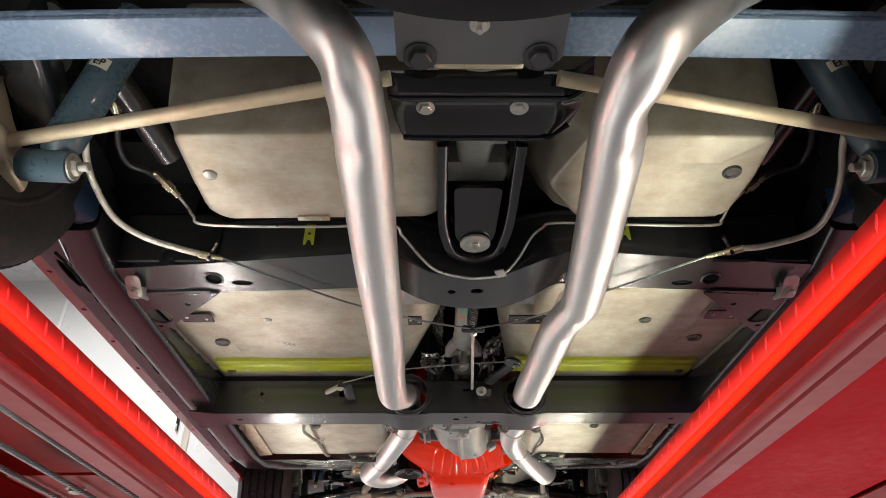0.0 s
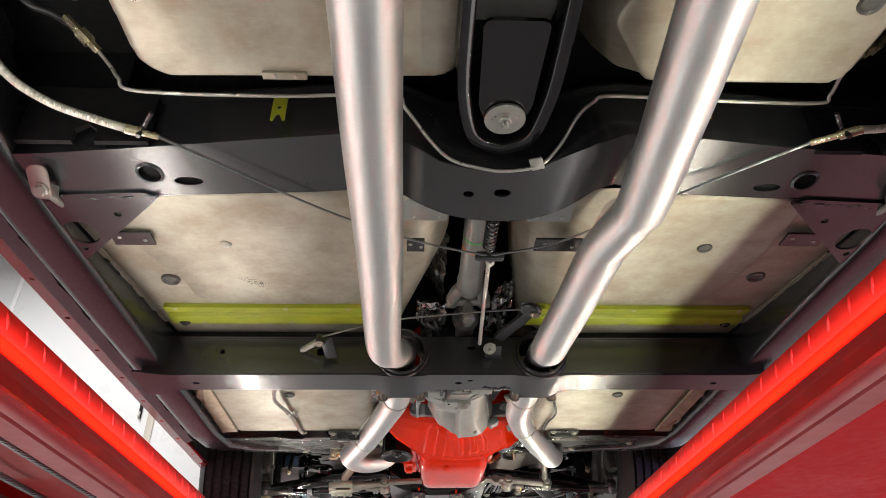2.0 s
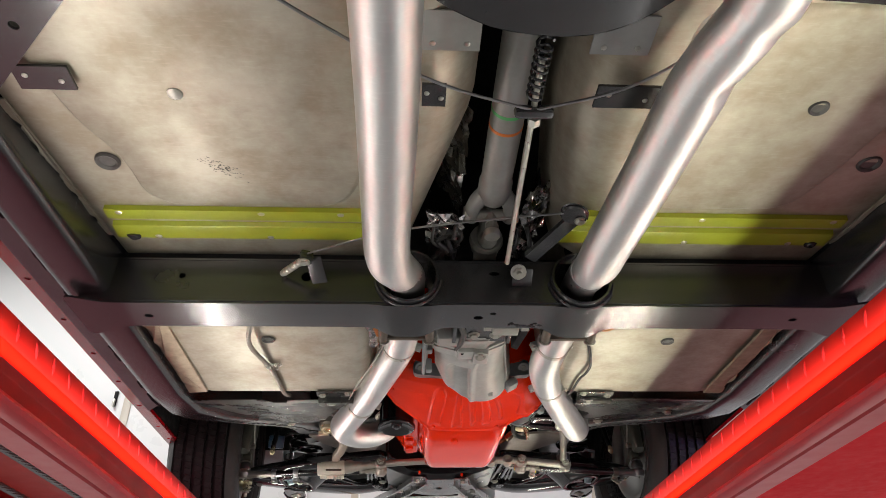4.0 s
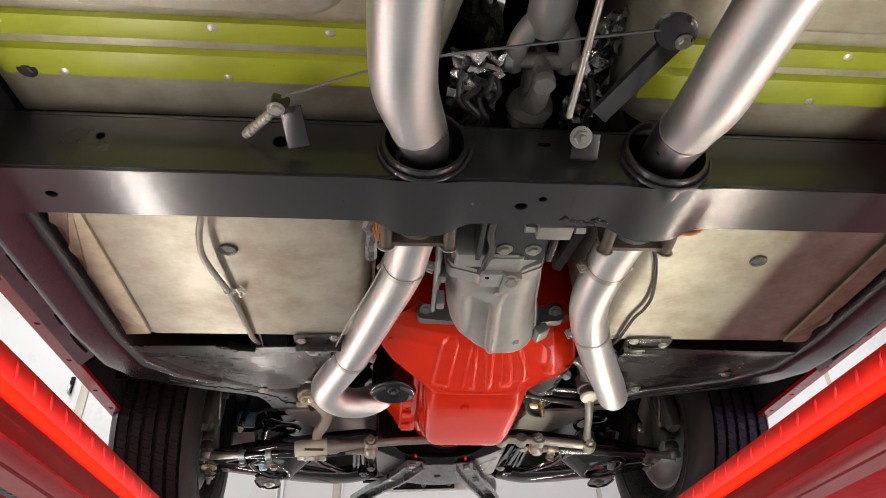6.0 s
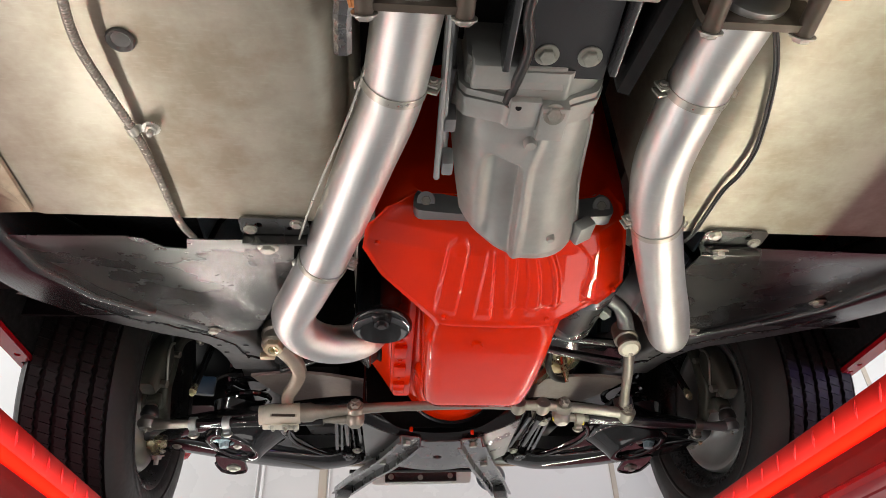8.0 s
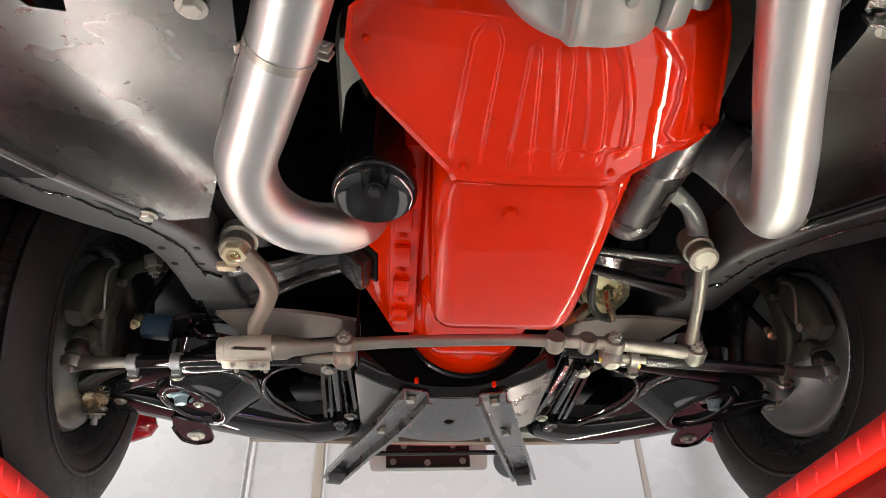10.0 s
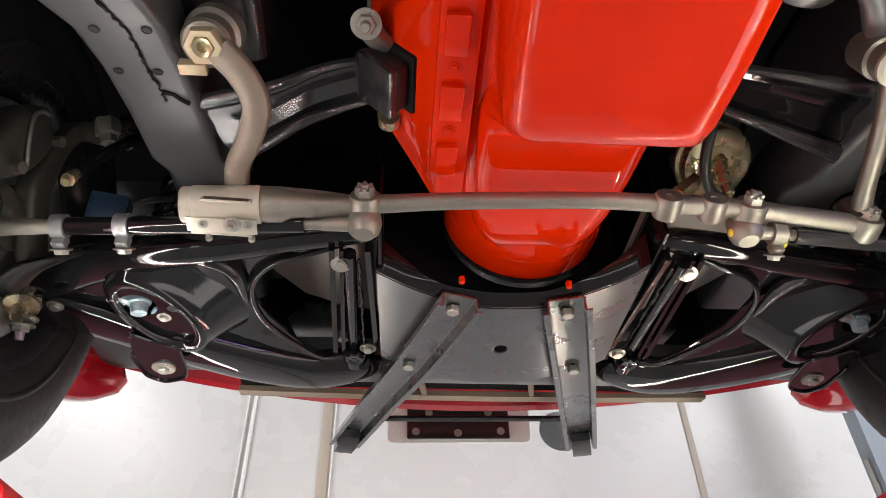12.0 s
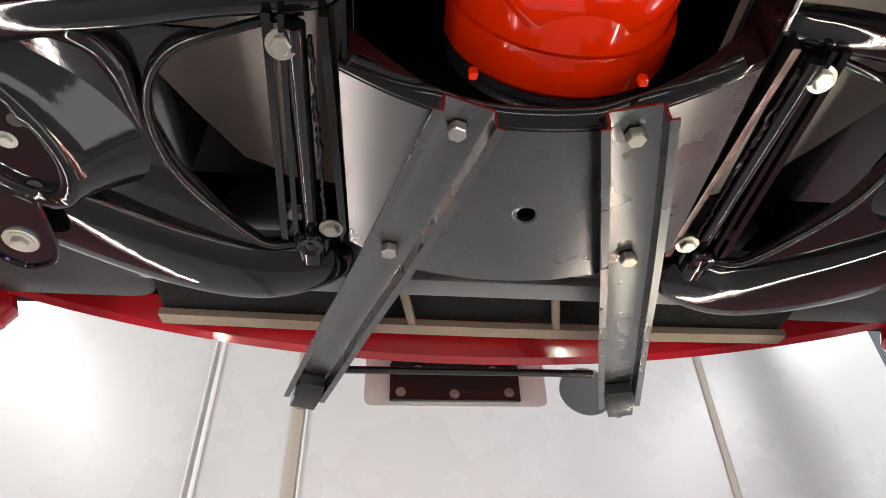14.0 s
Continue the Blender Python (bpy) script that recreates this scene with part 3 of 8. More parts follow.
def storage_floor(s):
    """Rear compartment floors beside the differential."""
    if s < 0:
        lo = [(-0.444, 0.690), (-0.444, 0.80), (-0.441, 0.875), (-0.420, 0.904), (-0.06, 0.898), (-0.036, 0.872), (-0.04, 0.690)]
        up = [(-0.470, 0.672), (-0.468, 0.80), (-0.460, 0.885), (-0.430, 0.914), (-0.05, 0.908), (-0.028, 0.878), (-0.034, 0.672)]
    else:
        lo = [(0.460, 0.692), (0.463, 0.79), (0.453, 0.880), (0.436, 0.899), (0.19, 0.900), (0.128, 0.808), (0.176, 0.692)]
        up = [(0.486, 0.674), (0.488, 0.79), (0.472, 0.890), (0.446, 0.909), (0.098, 0.909), (0.078, 0.795), (0.118, 0.674)]
    t = thing("storage_floor", (s * 0.27, 0.8, 1.95), "tan zinc coated floor of the rear storage compartment", "floor panel", "rear storage floors")
    bm = bmesh.new()
    lo, up = rounded(lo, 0.016, 4), rounded(up, 0.016, 4)
    c = Vector((sum(p[0] for p in lo) / len(lo), sum(p[1] for p in lo) / len(lo)))
    rng = random.Random(40 + s)
    warp = [rng.uniform(-0.0012, 0.0012) for _ in lo]
    inset = lambda k, z: [((p[0] - c.x) * k + c.x, (p[1] - c.y) * k + c.y, z + w) for p, w in zip(lo, warp)]
    rise = lambda f, z: [(a[0] + (b[0] - a[0]) * f, a[1] + (b[1] - a[1]) * f, z) for a, b in zip(lo, up)]
    loft(bm, [inset(0.5, 1.9525), inset(0.93, 1.9525), inset(0.965, 1.9535), inset(0.988, 1.957), rise(0.0, 1.968), rise(0.35, 1.985), rise(0.6, 2.02), rise(1.0, 2.12), rise(1.1, 2.24)])
    part("panel", bm, PAN, t, smooth=50)
    bm = bmesh.new()
    y = 0.905
    for q in range(9 if s < 0 else 6):
        x = s * (0.40 - 0.035 * q) if s < 0 else 0.42 - 0.035 * q
        box(bm, (x, y, 1.974 + rng.uniform(-0.001, 0.001)), (0.036, 0.006, 0.004), (0, 0, rng.uniform(-2, 2)), 0.001, 1)
    part("seam_flange", bm, SEAL, t, "brown edge flange")
    bolt(t, (-0.409 if s < 0 else 0.418, 0.781 if s < 0 else 0.774, 1.953), size=1.15, kind="plug" if s > 0 else "rivet", name="plug")
    if s < 0:
        bm = bmesh.new()
        box(bm, (-0.262, 0.896, 1.951), (0.055, 0.011, 0.005), bevel=0.001)
        tab = part("tab", bm, PAN, t)
        for dx in (-0.012, 0.014):
            bolt(tab, (-0.262 + dx, 0.896, 1.9485), size=0.3, kind="rivet", name="rivet")


for s_ in SIDES:
    storage_floor(s_)


def pan_z(y):
    return 1.958 + (y - 1.265) * 0.118


def mid_floor(s):
    t = thing("floor_pan", (s * 0.3, 1.4, 1.96), "tan stained zinc coated floor pan with a pressed panel", "floor panel", "floor pans")
    inner0, inner1 = (-0.035, -0.11) if s < 0 else (0.085, 0.135)
    outer = s * 0.645
    bm = bmesh.new()
    rows = []
    for k in range(15):
        y = 1.098 + 0.642 * k / 14
        f = max(0, (y - 1.35) / 0.35)
        xi = inner0 + (inner1 - inner0) * f
        row = [(outer, y, pan_z(y))]
        for j in range(1, 9):
            row.append((outer + (xi + s * 0.09 - outer) * j / 8, y, pan_z(y)))
        for j in range(1, 7):
            a = j / 6 * math.pi / 2
            row.append((xi + s * 0.09 - s * 0.09 * math.sin(a), y, pan_z(y) + 0.09 * (1 - math.cos(a))))
        row.append((xi - s * 0.005, y, pan_z(y) + 0.20))
        rows.append(row)
    vs = [[bm.verts.new(p) for p in r] for r in rows]
    for a, b in zip(vs, vs[1:]):
        for i in range(len(a) - 1):
            bm.faces.new((a[i], a[i + 1], b[i + 1], b[i]))
    bmesh.ops.solidify(bm, geom=bm.faces[:], thickness=0.002)
    part("sheet", bm, PAN, t, smooth=60)
    # pressed panel
    bm = bmesh.new()
    o = [(-0.59, 1.115), (-0.57, 1.34), (-0.540, 1.42), (-0.540, 1.52), (-0.510, 1.556), (-0.235, 1.558), (-0.195, 1.46), (-0.19, 1.115)]
    if s > 0:
        o = [(0.515, 1.115), (0.530, 1.30), (0.520, 1.43), (0.500, 1.545), (0.26, 1.545), (0.20, 1.46), (0.20, 1.115)]
    o = rounded(o, 0.05, 5)
    c = Vector((sum(p[0] for p in o) / len(o), sum(p[1] for p in o) / len(o)))
    def level(k, dz):
        return [((p[0] - c.x) * k + c.x, (p[1] - c.y) * k + c.y, pan_z((p[1] - c.y) * k + c.y) + dz) for p in o]
    loft(bm, [level(1.015, 0.001), level(1.0, -0.003), level(0.985, -0.0055), level(0.965, -0.0065), level(0.5, -0.0065)])
    part("pressed_panel", bm, PAN, t, smooth=60)
    px = -0.422 if s < 0 else 0.409
    bolt(t, (px, 1.28, pan_z(1.28) - 0.0065), size=1.0, kind="rivet" if s < 0 else "plug", name="plug")
    bolt(t, (-0.565 if s < 0 else 0.563, 1.437 if s < 0 else 1.412, pan_z(1.425) - 0.001), size=1.35, kind="plug", name="plug")
    if s < 0:
        # rubbed patch of short dark scuffs
        bm = bmesh.new()
        rng = random.Random(31)
        for _ in range(90):
            u, v = rng.gauss(0, 0.42), rng.gauss(0, 0.42)
            x, y = -0.402 + 0.030 * u + 0.012 * v, 1.447 + 0.030 * u - 0.012 * v
            box(bm, (x, y, pan_z(y) - 0.0068), (rng.uniform(0.0008, 0.0038), rng.uniform(0.0003, 0.0007), 0.0004), (0, 0, rng.uniform(20, 50)))
        tagged(part("scuff", bm, PLUG, t), kind="stuff")
    # torn edge of the sheet along the frame
    bm = bmesh.new()
    rng = random.Random(7 if s < 0 else 9)
    torn = [(outer + s * (0.006 + rng.uniform(-0.004, 0.004) + 0.003 * math.sin(k * 0.9)), 1.30 + 0.009 * k) for k in range(41)]
    plate(bm, torn + [(outer - s * 0.004, 1.66), (outer - s * 0.004, 1.30)], 0.003, height=lambda x, y: pan_z(y) - 0.006 + 0.0015 * math.sin(y * 70))
    part("torn_edge", bm, PAN, t, "torn pale edge of the sheet", smooth=20)
    return t


for s_ in SIDES:
    mid_floor(s_)


def green_rail(s):
    t = thing("seat_rail", (s * 0.4, 1.61, 2.0), "chartreuse primed seat reinforcement strip under the floor", "reinforcement strip", "green strips")
    x0, x1 = (-0.622, -0.165) if s < 0 else (0.140, 0.622)
    z = pan_z(1.61) - 0.004
    bm = bmesh.new()
    prof = [(1.555, 0.009), (1.5555, 0.0), (1.582, 0.0), (1.586, 0.001), (1.591, 0.011), (1.604, 0.011), (1.609, 0.001), (1.613, 0.0), (1.650, 0.0), (1.6505, 0.009)]
    rowl = [[(x + (0.0 if x * s < 0.4 else s * 0.01 * (y - 1.567) / 0.1), y + 0.012, z + dz + (y - 1.61) * 0.118 - 0.004 * q) for q in (0, 1) for y, dz in (prof if q == 0 else prof[::-1])] for x in (x0, (x0 + x1) / 2, x1)]
    loft(bm, rowl)
    part("strip", bm, GREEN, t)
    for bx, by in ((0.60, 1.576), (0.56, 1.655), (0.368, 1.655), (0.370, 1.575), (0.24, 1.575)):
        if abs(x0) > bx or abs(x1) > bx:
            bolt(t, (s * bx, by, z - 0.004 + (by - 1.61) * 0.118), size=0.62, kind="rivet", name="rivet")
    bolt(t, (s * 0.602, 1.655, z + 0.001), size=0.9, kind="dark", name="nut")


for s_ in SIDES:
    green_rail(s_)


def front_floor(s):
    t = thing("toe_floor", (s * 0.43, 2.0, 1.94), "tan zinc coated front floor pan with a folded rib", "floor panel", "front floor pans")
    bm = bmesh.new()
    x0, x1 = s * 0.655, s * 0.20
    rows = []
    for y in (1.80, 1.95, 2.10, 2.232):
        row = [(x0, y, 1.947), (s * 0.60, y, 1.946), (s * 0.592, y, 1.944), (s * 0.45, y, 1.944), (s * 0.30, y, 1.944), (x1 + s * 0.05, y, 1.944)]
        for j in range(1, 7):
            a = j / 6 * math.pi / 2
            row.append((x1 + s * 0.05 - s * 0.05 * math.sin(a), y, 1.944 + 0.05 * (1 - math.cos(a))))
        row.append((x1 - s * 0.005, y, 2.25))
        rows.append(row)
    vs = [[bm.verts.new(p) for p in r] for r in rows]
    for a, b in zip(vs, vs[1:]):
        for i in range(len(a) - 1):
            bm.faces.new((a[i], a[i + 1], b[i + 1], b[i]))
    bmesh.ops.solidify(bm, geom=bm.faces[:], thickness=0.002)
    part("sheet", bm, PAN, t, smooth=60)
    bm = bmesh.new()
    plate(bm, rounded([(s * 0.615, 1.95), (s * 0.628, 1.95), (s * 0.628, 2.12), (s * 0.615, 2.12)], 0.006), 0.005, m=Matrix.Translation((0, 0, 1.939)))
    part("rib", bm, PAN, t)
    bolt(t, (-0.414 if s < 0 else 0.423, 1.95, 1.943), size=1.05, kind="plug", name="plug")
    # torn edge of the fibre mat along the outer side, and a shallow step beside it
    rng = random.Random(77 + s)
    n = 46
    bm = bmesh.new()
    outer = [(s * (0.640 + rng.uniform(-0.002, 0.003) - 0.003 * math.sin(k * 0.7)), 1.815 + 0.0090 * k) for k in range(n)]
    plate(bm, outer + [(s * 0.600, 1.815 + 0.0090 * (n - 1)), (s * 0.600, 1.815)], 0.006, m=Matrix.Translation((0, 0, 1.937)), height=lambda x, y: 0.003 * math.sin(y * 90 + x * 40))
    part("mat_edge", bm, MAT, t, "torn tan fibre edge", smooth=20)


for s_ in SIDES:
    front_floor(s_)


def tunnel():
    bm = bmesh.new()
    prof = [(-0.30, 2.16), (-0.16, 2.22), (-0.09, 2.28), (0.02, 2.31), (0.13, 2.28), (0.20, 2.22), (0.34, 2.16)]
    extrude(bm, hollow(prof, 0.004), 0.9, 2.24)
    t = solo("transmission_tunnel", bm, DARK, "dark transmission tunnel roof over the driveshaft", "tunnel")
    bm = bmesh.new()
    rng = random.Random(3)
    n = 14
    grid = [[bm.verts.new((-0.115 + 0.06 * i / 4 + rng.uniform(-0.004, 0.004), 1.28 + 0.46 * k / n, 2.11 + 0.03 * i + rng.uniform(-0.008, 0.008))) for i in range(5)] for k in range(n + 1)]
    grid2 = [[bm.verts.new((0.125 + 0.05 * i / 4 + rng.uniform(-0.004, 0.004), 1.28 + 0.46 * k / n, 2.18 - 0.03 * i + rng.uniform(-0.008, 0.008))) for i in range(5)] for k in range(n + 1)]
    for g in (grid, grid2):
        for a, b in zip(g, g[1:]):
            for i in range(4):
                bm.faces.new((a[i], a[i + 1], b[i + 1], b[i]))
    part("heat_foil", bm, FOIL, t, "crumpled silver heat foil", smooth=10)


tunnel()


# ---- the chassis frame ----
def chassis():
    t = thing("chassis_frame", (0, 1.7, 1.90), "satin black welded steel chassis frame", "chassis")
    for s in SIDES:
        # side rail: rounded box tube, kicked up at its ends
        bm = bmesh.new()
        rows = []
        for y, xi, xo, z in ((0.93, 0.650, 0.732, 1.948), (1.02, 0.650, 0.732, 1.923), (1.2, 0.650, 0.732, 1.918), (1.75, 0.650, 0.732, 1.918), (2.2, 0.650, 0.732, 1.918), (2.34, 0.642, 0.729, 1.930), (2.45, 0.607, 0.714, 1.958), (2.55, 0.548, 0.680, 1.988), (2.62, 0.494, 0.634, 2.008), (2.68, 0.447, 0.578, 2.023), (2.72, 0.424, 0.532, 2.033), (2.76, 0.414, 0.510, 2.043), (2.82, 0.412, 0.503, 2.059), (2.90, 0.413, 0.503, 2.080), (3.0, 0.414, 0.508, 2.105), (3.06, 0.414, 0.508, 2.14), (3.40, 0.414, 0.508, 2.16)):
            rows.append(oblong(y + 0.02 * min(1, max(0, (y - 2.2) / 0.3)), s * xi, s * xo, z, z + 0.112, 0.020 if y < 2.4 else 0.011, 4))
        loft(bm, rows[:8])
        part("side_rail", bm, SATIN, t)
        # front rail: light from the floor is put into its greyer paint
        bm = bmesh.new()
        loft(bm, rows[7:])
        part("front_rail", bm, PALE_SATIN, t, "front rail in a lighter grey that holds its floor light")
        # weld bead down the middle of the front rail
        bm = bmesh.new()
        rng = random.Random(5)
        line = []
        for x, y, z in ((0.640, 2.47, 1.964), (0.586, 2.571, 1.993), (0.548, 2.602, 2.002), (0.488, 2.68, 2.022), (0.455, 2.75, 2.040), (0.450, 2.81, 2.056), (0.446, 2.87, 2.071)):
            line.append((s * x, y + 0.02, z - 0.001))
        pts = [p + Vector((rng.uniform(-0.0018, 0.0018), rng.uniform(-0.0015, 0.0015), rng.uniform(-0.0008, 0.0010))) for p in curve(line, 14)]
        tube(bm, pts, [rng.uniform(0.0008, 0.0022) for _ in pts], 7, 0)
        part("weld", bm, GLOSS, t, "rough shiny weld bead", smooth=20)
        bm = bmesh.new()
        tube(bm, [(s * (0.446 - 0.005 * q), 2.872 + 0.004 * q + rng.uniform(-0.002, 0.002), 2.066 + 0.001 * q) for q in range(6)], 0.003, 6, 2)
        part("weld", bm, GLOSS, t)
        # flat black discs give the darkness of holes the rail doesn't have
        for hx, hy, hz in ((0.485, 2.757, 2.0425), (0.432, 2.755, 2.042), (0.484, 2.82, 2.0592), (0.441, 2.819, 2.0590)):
            bm = bmesh.new()
            lathe(bm, [(0.0, -0.0008), (0.0046, -0.0008), (0.0049, -0.0013), (0.0055, -0.0006)], pose(s * hx, hy + 0.021, hz - 0.0004, 15, 0, 0), seg=18)
            part("rail_hole_disc", bm, INK, t, "black disc standing in for a hole")
        bm = bmesh.new()
        for q in range(36):
            y = 0.99 + q * 0.0365
            box(bm, (s * (0.732 + rng.uniform(-0.003, 0.004)), y, 1.93), (0.006, 0.036, 0.005), (0, 0, rng.uniform(-8, 8)), 0.0015, 1)
        part("seam_weld", bm, DARK, t)
        # rear gusset plate with its openings
        bm = bmesh.new()
        o = [(s * 0.70, 1.118), (s * 0.50, 1.106), (s * 0.480, 1.118), (s * 0.645, 1.285), (s * 0.70, 1.292)]
        holes = [ring((s * 0.630, 1.212), 0.027, 18, 0.031), ring((s * 0.555, 1.161), 0.006, 10), ring((s * 0.642, 1.256), 0.006, 10)]
        plate(bm, o, 0.004, holes, Matrix.Translation((0, 0, 1.9265)))
        part("gusset", bm, SATIN, t)
        bm = bmesh.new()
        lathe(bm, [(0.0150, -0.001), (0.0175, -0.002), (0.0195, 0), (0.0195, 0.006), (0.0150, 0.006), (0.0150, -0.001)], pose(s * 0.477, 1.066, 1.930) @ Matrix.Diagonal((1, 1.15, 1, 1)))
        part("hole_collar", bm, SATIN, t)
        # dark plate added behind the hole and slot to blacken them
        bm = bmesh.new()
        box(bm, (s * 0.455, 1.078, 1.9385), (0.115, 0.062, 0.003), bevel=0.001)
        part("hole_backing", bm, DARK, t)
        bm = bmesh.new()
        pts = [(s * (0.478 + 0.0052 * k), 1.112 + 0.002 * math.sin(k * 0.8) + 0.0005 * k + rng.uniform(-0.0018, 0.0018), 1.9272 + rng.uniform(-0.0008, 0.0006)) for k in range(40)]
        tube(bm, pts, [rng.uniform(0.0008, 0.0026) for _ in pts], 7, 2)
        part("weld", bm, SATIN, t)
    # rear kick-up crossmember with its centre bulge
    bm = bmesh.new()
    o = [(-0.68, 1.03), (-0.608, 1.026), (-0.466, 1.011), (-0.325, 0.994), (-0.194, 0.979), (-0.130, 0.972), (-0.095, 0.990), (-0.064, 1.009), (-0.021, 1.018), (0.022, 1.022), (0.074, 1.011), (0.109, 0.991), (0.145, 0.976), (0.185, 0.970), (0.277, 0.977), (0.413, 0.993), (0.68, 1.02)]
    f = [(0.68, 1.118), (0.465, 1.110), (0.349, 1.104), (0.252, 1.099), (0.195, 1.078), (0.165, 1.084), (0.146, 1.100), (0.112, 1.121), (0.075, 1.134), (0.035, 1.138), (-0.004, 1.136), (-0.044, 1.130), (-0.091, 1.113), (-0.121, 1.096), (-0.150, 1.085), (-0.205, 1.101), (-0.351, 1.111), (-0.466, 1.118), (-0.68, 1.130)]
    belly = lambda x: -0.027 * max(0, 1 - (abs(x - 0.025) / 0.165) ** 2.4)
    holes = [ring((-0.022, 1.074), 0.008, 14, 0.007), ring((0.026, 1.069), 0.0125, 16, 0.009)]
    for s in SIDES:
        holes += [ring((s * 0.477, 1.066), 0.0158, 16, 0.018), ring((s * 0.427, 1.083), 0.0205, 18, 0.0095)]
    plate(bm, o + f, 0.004, holes, Matrix.Translation((0, 0, 1.931)))
    shape(bm, lambda x, y: belly(x), 0.022)
    part("rear_crossmember_floor", bm, SATIN, t, smooth=50)
    bm = bmesh.new()
    back, front = o, f[::-1]
    def wall(line, z0, z1):
        lo = [bm.verts.new((x, y, z0(x))) for x, y in line]
        hi = [bm.verts.new((x, y, z1)) for x, y in line]
        for i in range(len(line) - 1):
            bm.faces.new((lo[i], lo[i + 1], hi[i + 1], hi[i]))
    zlow = lambda x: 1.931 + belly(x)
    wall(curve_xy(back), zlow, 2.012)
    wall(curve_xy(front), zlow, 2.012)
    bmesh.ops.solidify(bm, geom=bm.faces[:], thickness=0.003)
    part("rear_crossmember_wall", bm, SATIN, t, smooth=60)
    # top coloured dull black to keep the inside dark
    bm = bmesh.new()
    plate(bm, [(x, y - 0.012) for x, y in o] + f, 0.004, m=Matrix.Translation((0, 0, 2.012)))
    part("rear_crossmember_top", bm, DARK, t)
    # transmission crossmember
    bm = bmesh.new()
    x0, x1 = -0.66, 0.66
    holes = [ring((x, 1.772), r, 12, r * 0.8) for x, r in ((-0.592, 0.008), (-0.226, 0.007), (0.002, 0.009), (0.026, 0.006), (0.284, 0.008), (0.596, 0.008))]
    holes[3] = ring((0.028, 1.756), 0.006, 12, 0.005)
    o2 = rounded([(x0 - 0.06, 1.70), (x0, 1.7245), (x1, 1.7245), (x1 + 0.06, 1.70), (x1 + 0.06, 1.85), (x1 - 0.02, 1.811), (x0 + 0.02, 1.811), (x0 - 0.06, 1.85)], 0.02)
    plate(bm, o2, 0.004, holes, Matrix.Translation((0, 0, 1.9005)))
    part("crossmember_floor", bm, SATIN, t)
    cols = ((-0.128, 1.953), (0.188, 1.950))
    bm = bmesh.new()
    for y in (1.722, 1.8105):
        hs = [ring(c, 0.0515, 28) for c in cols]
        if y < 1.75:
            hs += [ring((-0.31, 1.955), 0.010, 10), ring((-0.53, 1.955), 0.006, 10), ring((0.03, 1.965), 0.010, 10, 0.004)]
        plate(bm, [(x0 - 0.04, 1.9045), (x1 + 0.04, 1.9045), (x1 + 0.04, 1.988), (x0 - 0.04, 1.988)], 0.003, hs, Matrix(((1, 0, 0, 0), (0, 0, 1, y), (0, 1, 0, 0), (0, 0, 0, 1))))
    part("crossmember_wall", bm, SATIN, t)
    # black boxes added to shut the bright gap above the crossmember
    for a, b in ((-0.70, -0.14), (0.19, 0.70)):
        bm = bmesh.new()
        box(bm, ((a + b) / 2, 1.775, 2.06), (b - a, 0.07, 0.135))
        part("gap_blind", bm, DARK, t)
    bm = bmesh.new()
    box(bm, (0, 1.767, 1.990), (1.36, 0.092, 0.004))
    part("crossmember_top", bm, SATIN, t)
    for cx, cz in cols:
        bm = bmesh.new()
        lathe(bm, [(0.0505, 0), (0.0545, 0), (0.056, 0.006), (0.056, 0.100), (0.0505, 0.100), (0.0505, 0)], Matrix.Translation((cx, 1.708, cz)) @ Matrix(((1, 0, 0, 0), (0, 0, 1, 0), (0, 1, 0, 0), (0, 0, 0, 1))), seg=36)
        part("pipe_collar", bm, SATIN, t)
        bm = bmesh.new()
        grid = []
        for i in range(25):
            x = cx - 0.12 + 0.01 * i
            g = math.exp(-(((x - cx) / 0.05) ** 4))
            grid.append([bm.verts.new((x, 1.7235 + (1.8115 + 0.016 * g - 1.7235) * j / 6, 1.9002 - (0.004 + 0.0013 * j) * g)) for j in range(7)])
        for a, b in zip(grid, grid[1:]):
            for j in range(6):
                bm.faces.new((a[j], a[j + 1], b[j + 1], b[j]))
        for g in grid:
            g.append(bm.verts.new((g[6].co.x, g[6].co.y, g[6].co.z + 0.05)))
        for a, b in zip(grid, grid[1:]):
            bm.faces.new((a[6], a[7], b[7], b[6]))
        part("collar_saddle", bm, SATIN, t, smooth=50)
        bm = bmesh.new()
        rng = random.Random(int(cx * 100) + 50)
        pts = [(cx + 0.059 * math.cos(a), 1.7185 + rng.uniform(-0.001, 0.001), cz + 0.059 * math.sin(a)) for a in [math.radians(185 + 170 * k / 30) for k in range(31)]]
        tube(bm, pts, 0.003, 6, 2)
        part("weld", bm, SATIN, t)
    rng = random.Random(3)
    for k in range(16):
        bm = bmesh.new()
        r = rng.uniform(0.0018, 0.004)
        bmesh.ops.create_icosphere(bm, subdivisions=2, radius=r, matrix=Matrix.Translation((0.062 + 0.0042 * k + rng.uniform(-0.002, 0.002), 1.800 + rng.uniform(-0.006, 0.006), 1.8998)) @ Matrix.Diagonal((1.3, 1.0, 0.6, 1)))
        part("weld_drop", bm, GLOSS, t, "shiny weld drop")
    # front crossmember: dished centre with a flanged rear arc
    dish = lambda x, y: 0.95 * (x - 0.004) ** 2 + 0.6 * max(0, y - 3.36) ** 2
    bm = bmesh.new()
    arc = [(-0.203, 3.156), (-0.156, 3.168), (-0.118, 3.175), (-0.072, 3.183), (-0.028, 3.184), (0.035, 3.180), (0.065, 3.171), (0.101, 3.156), (0.15, 3.138), (0.193, 3.118)]
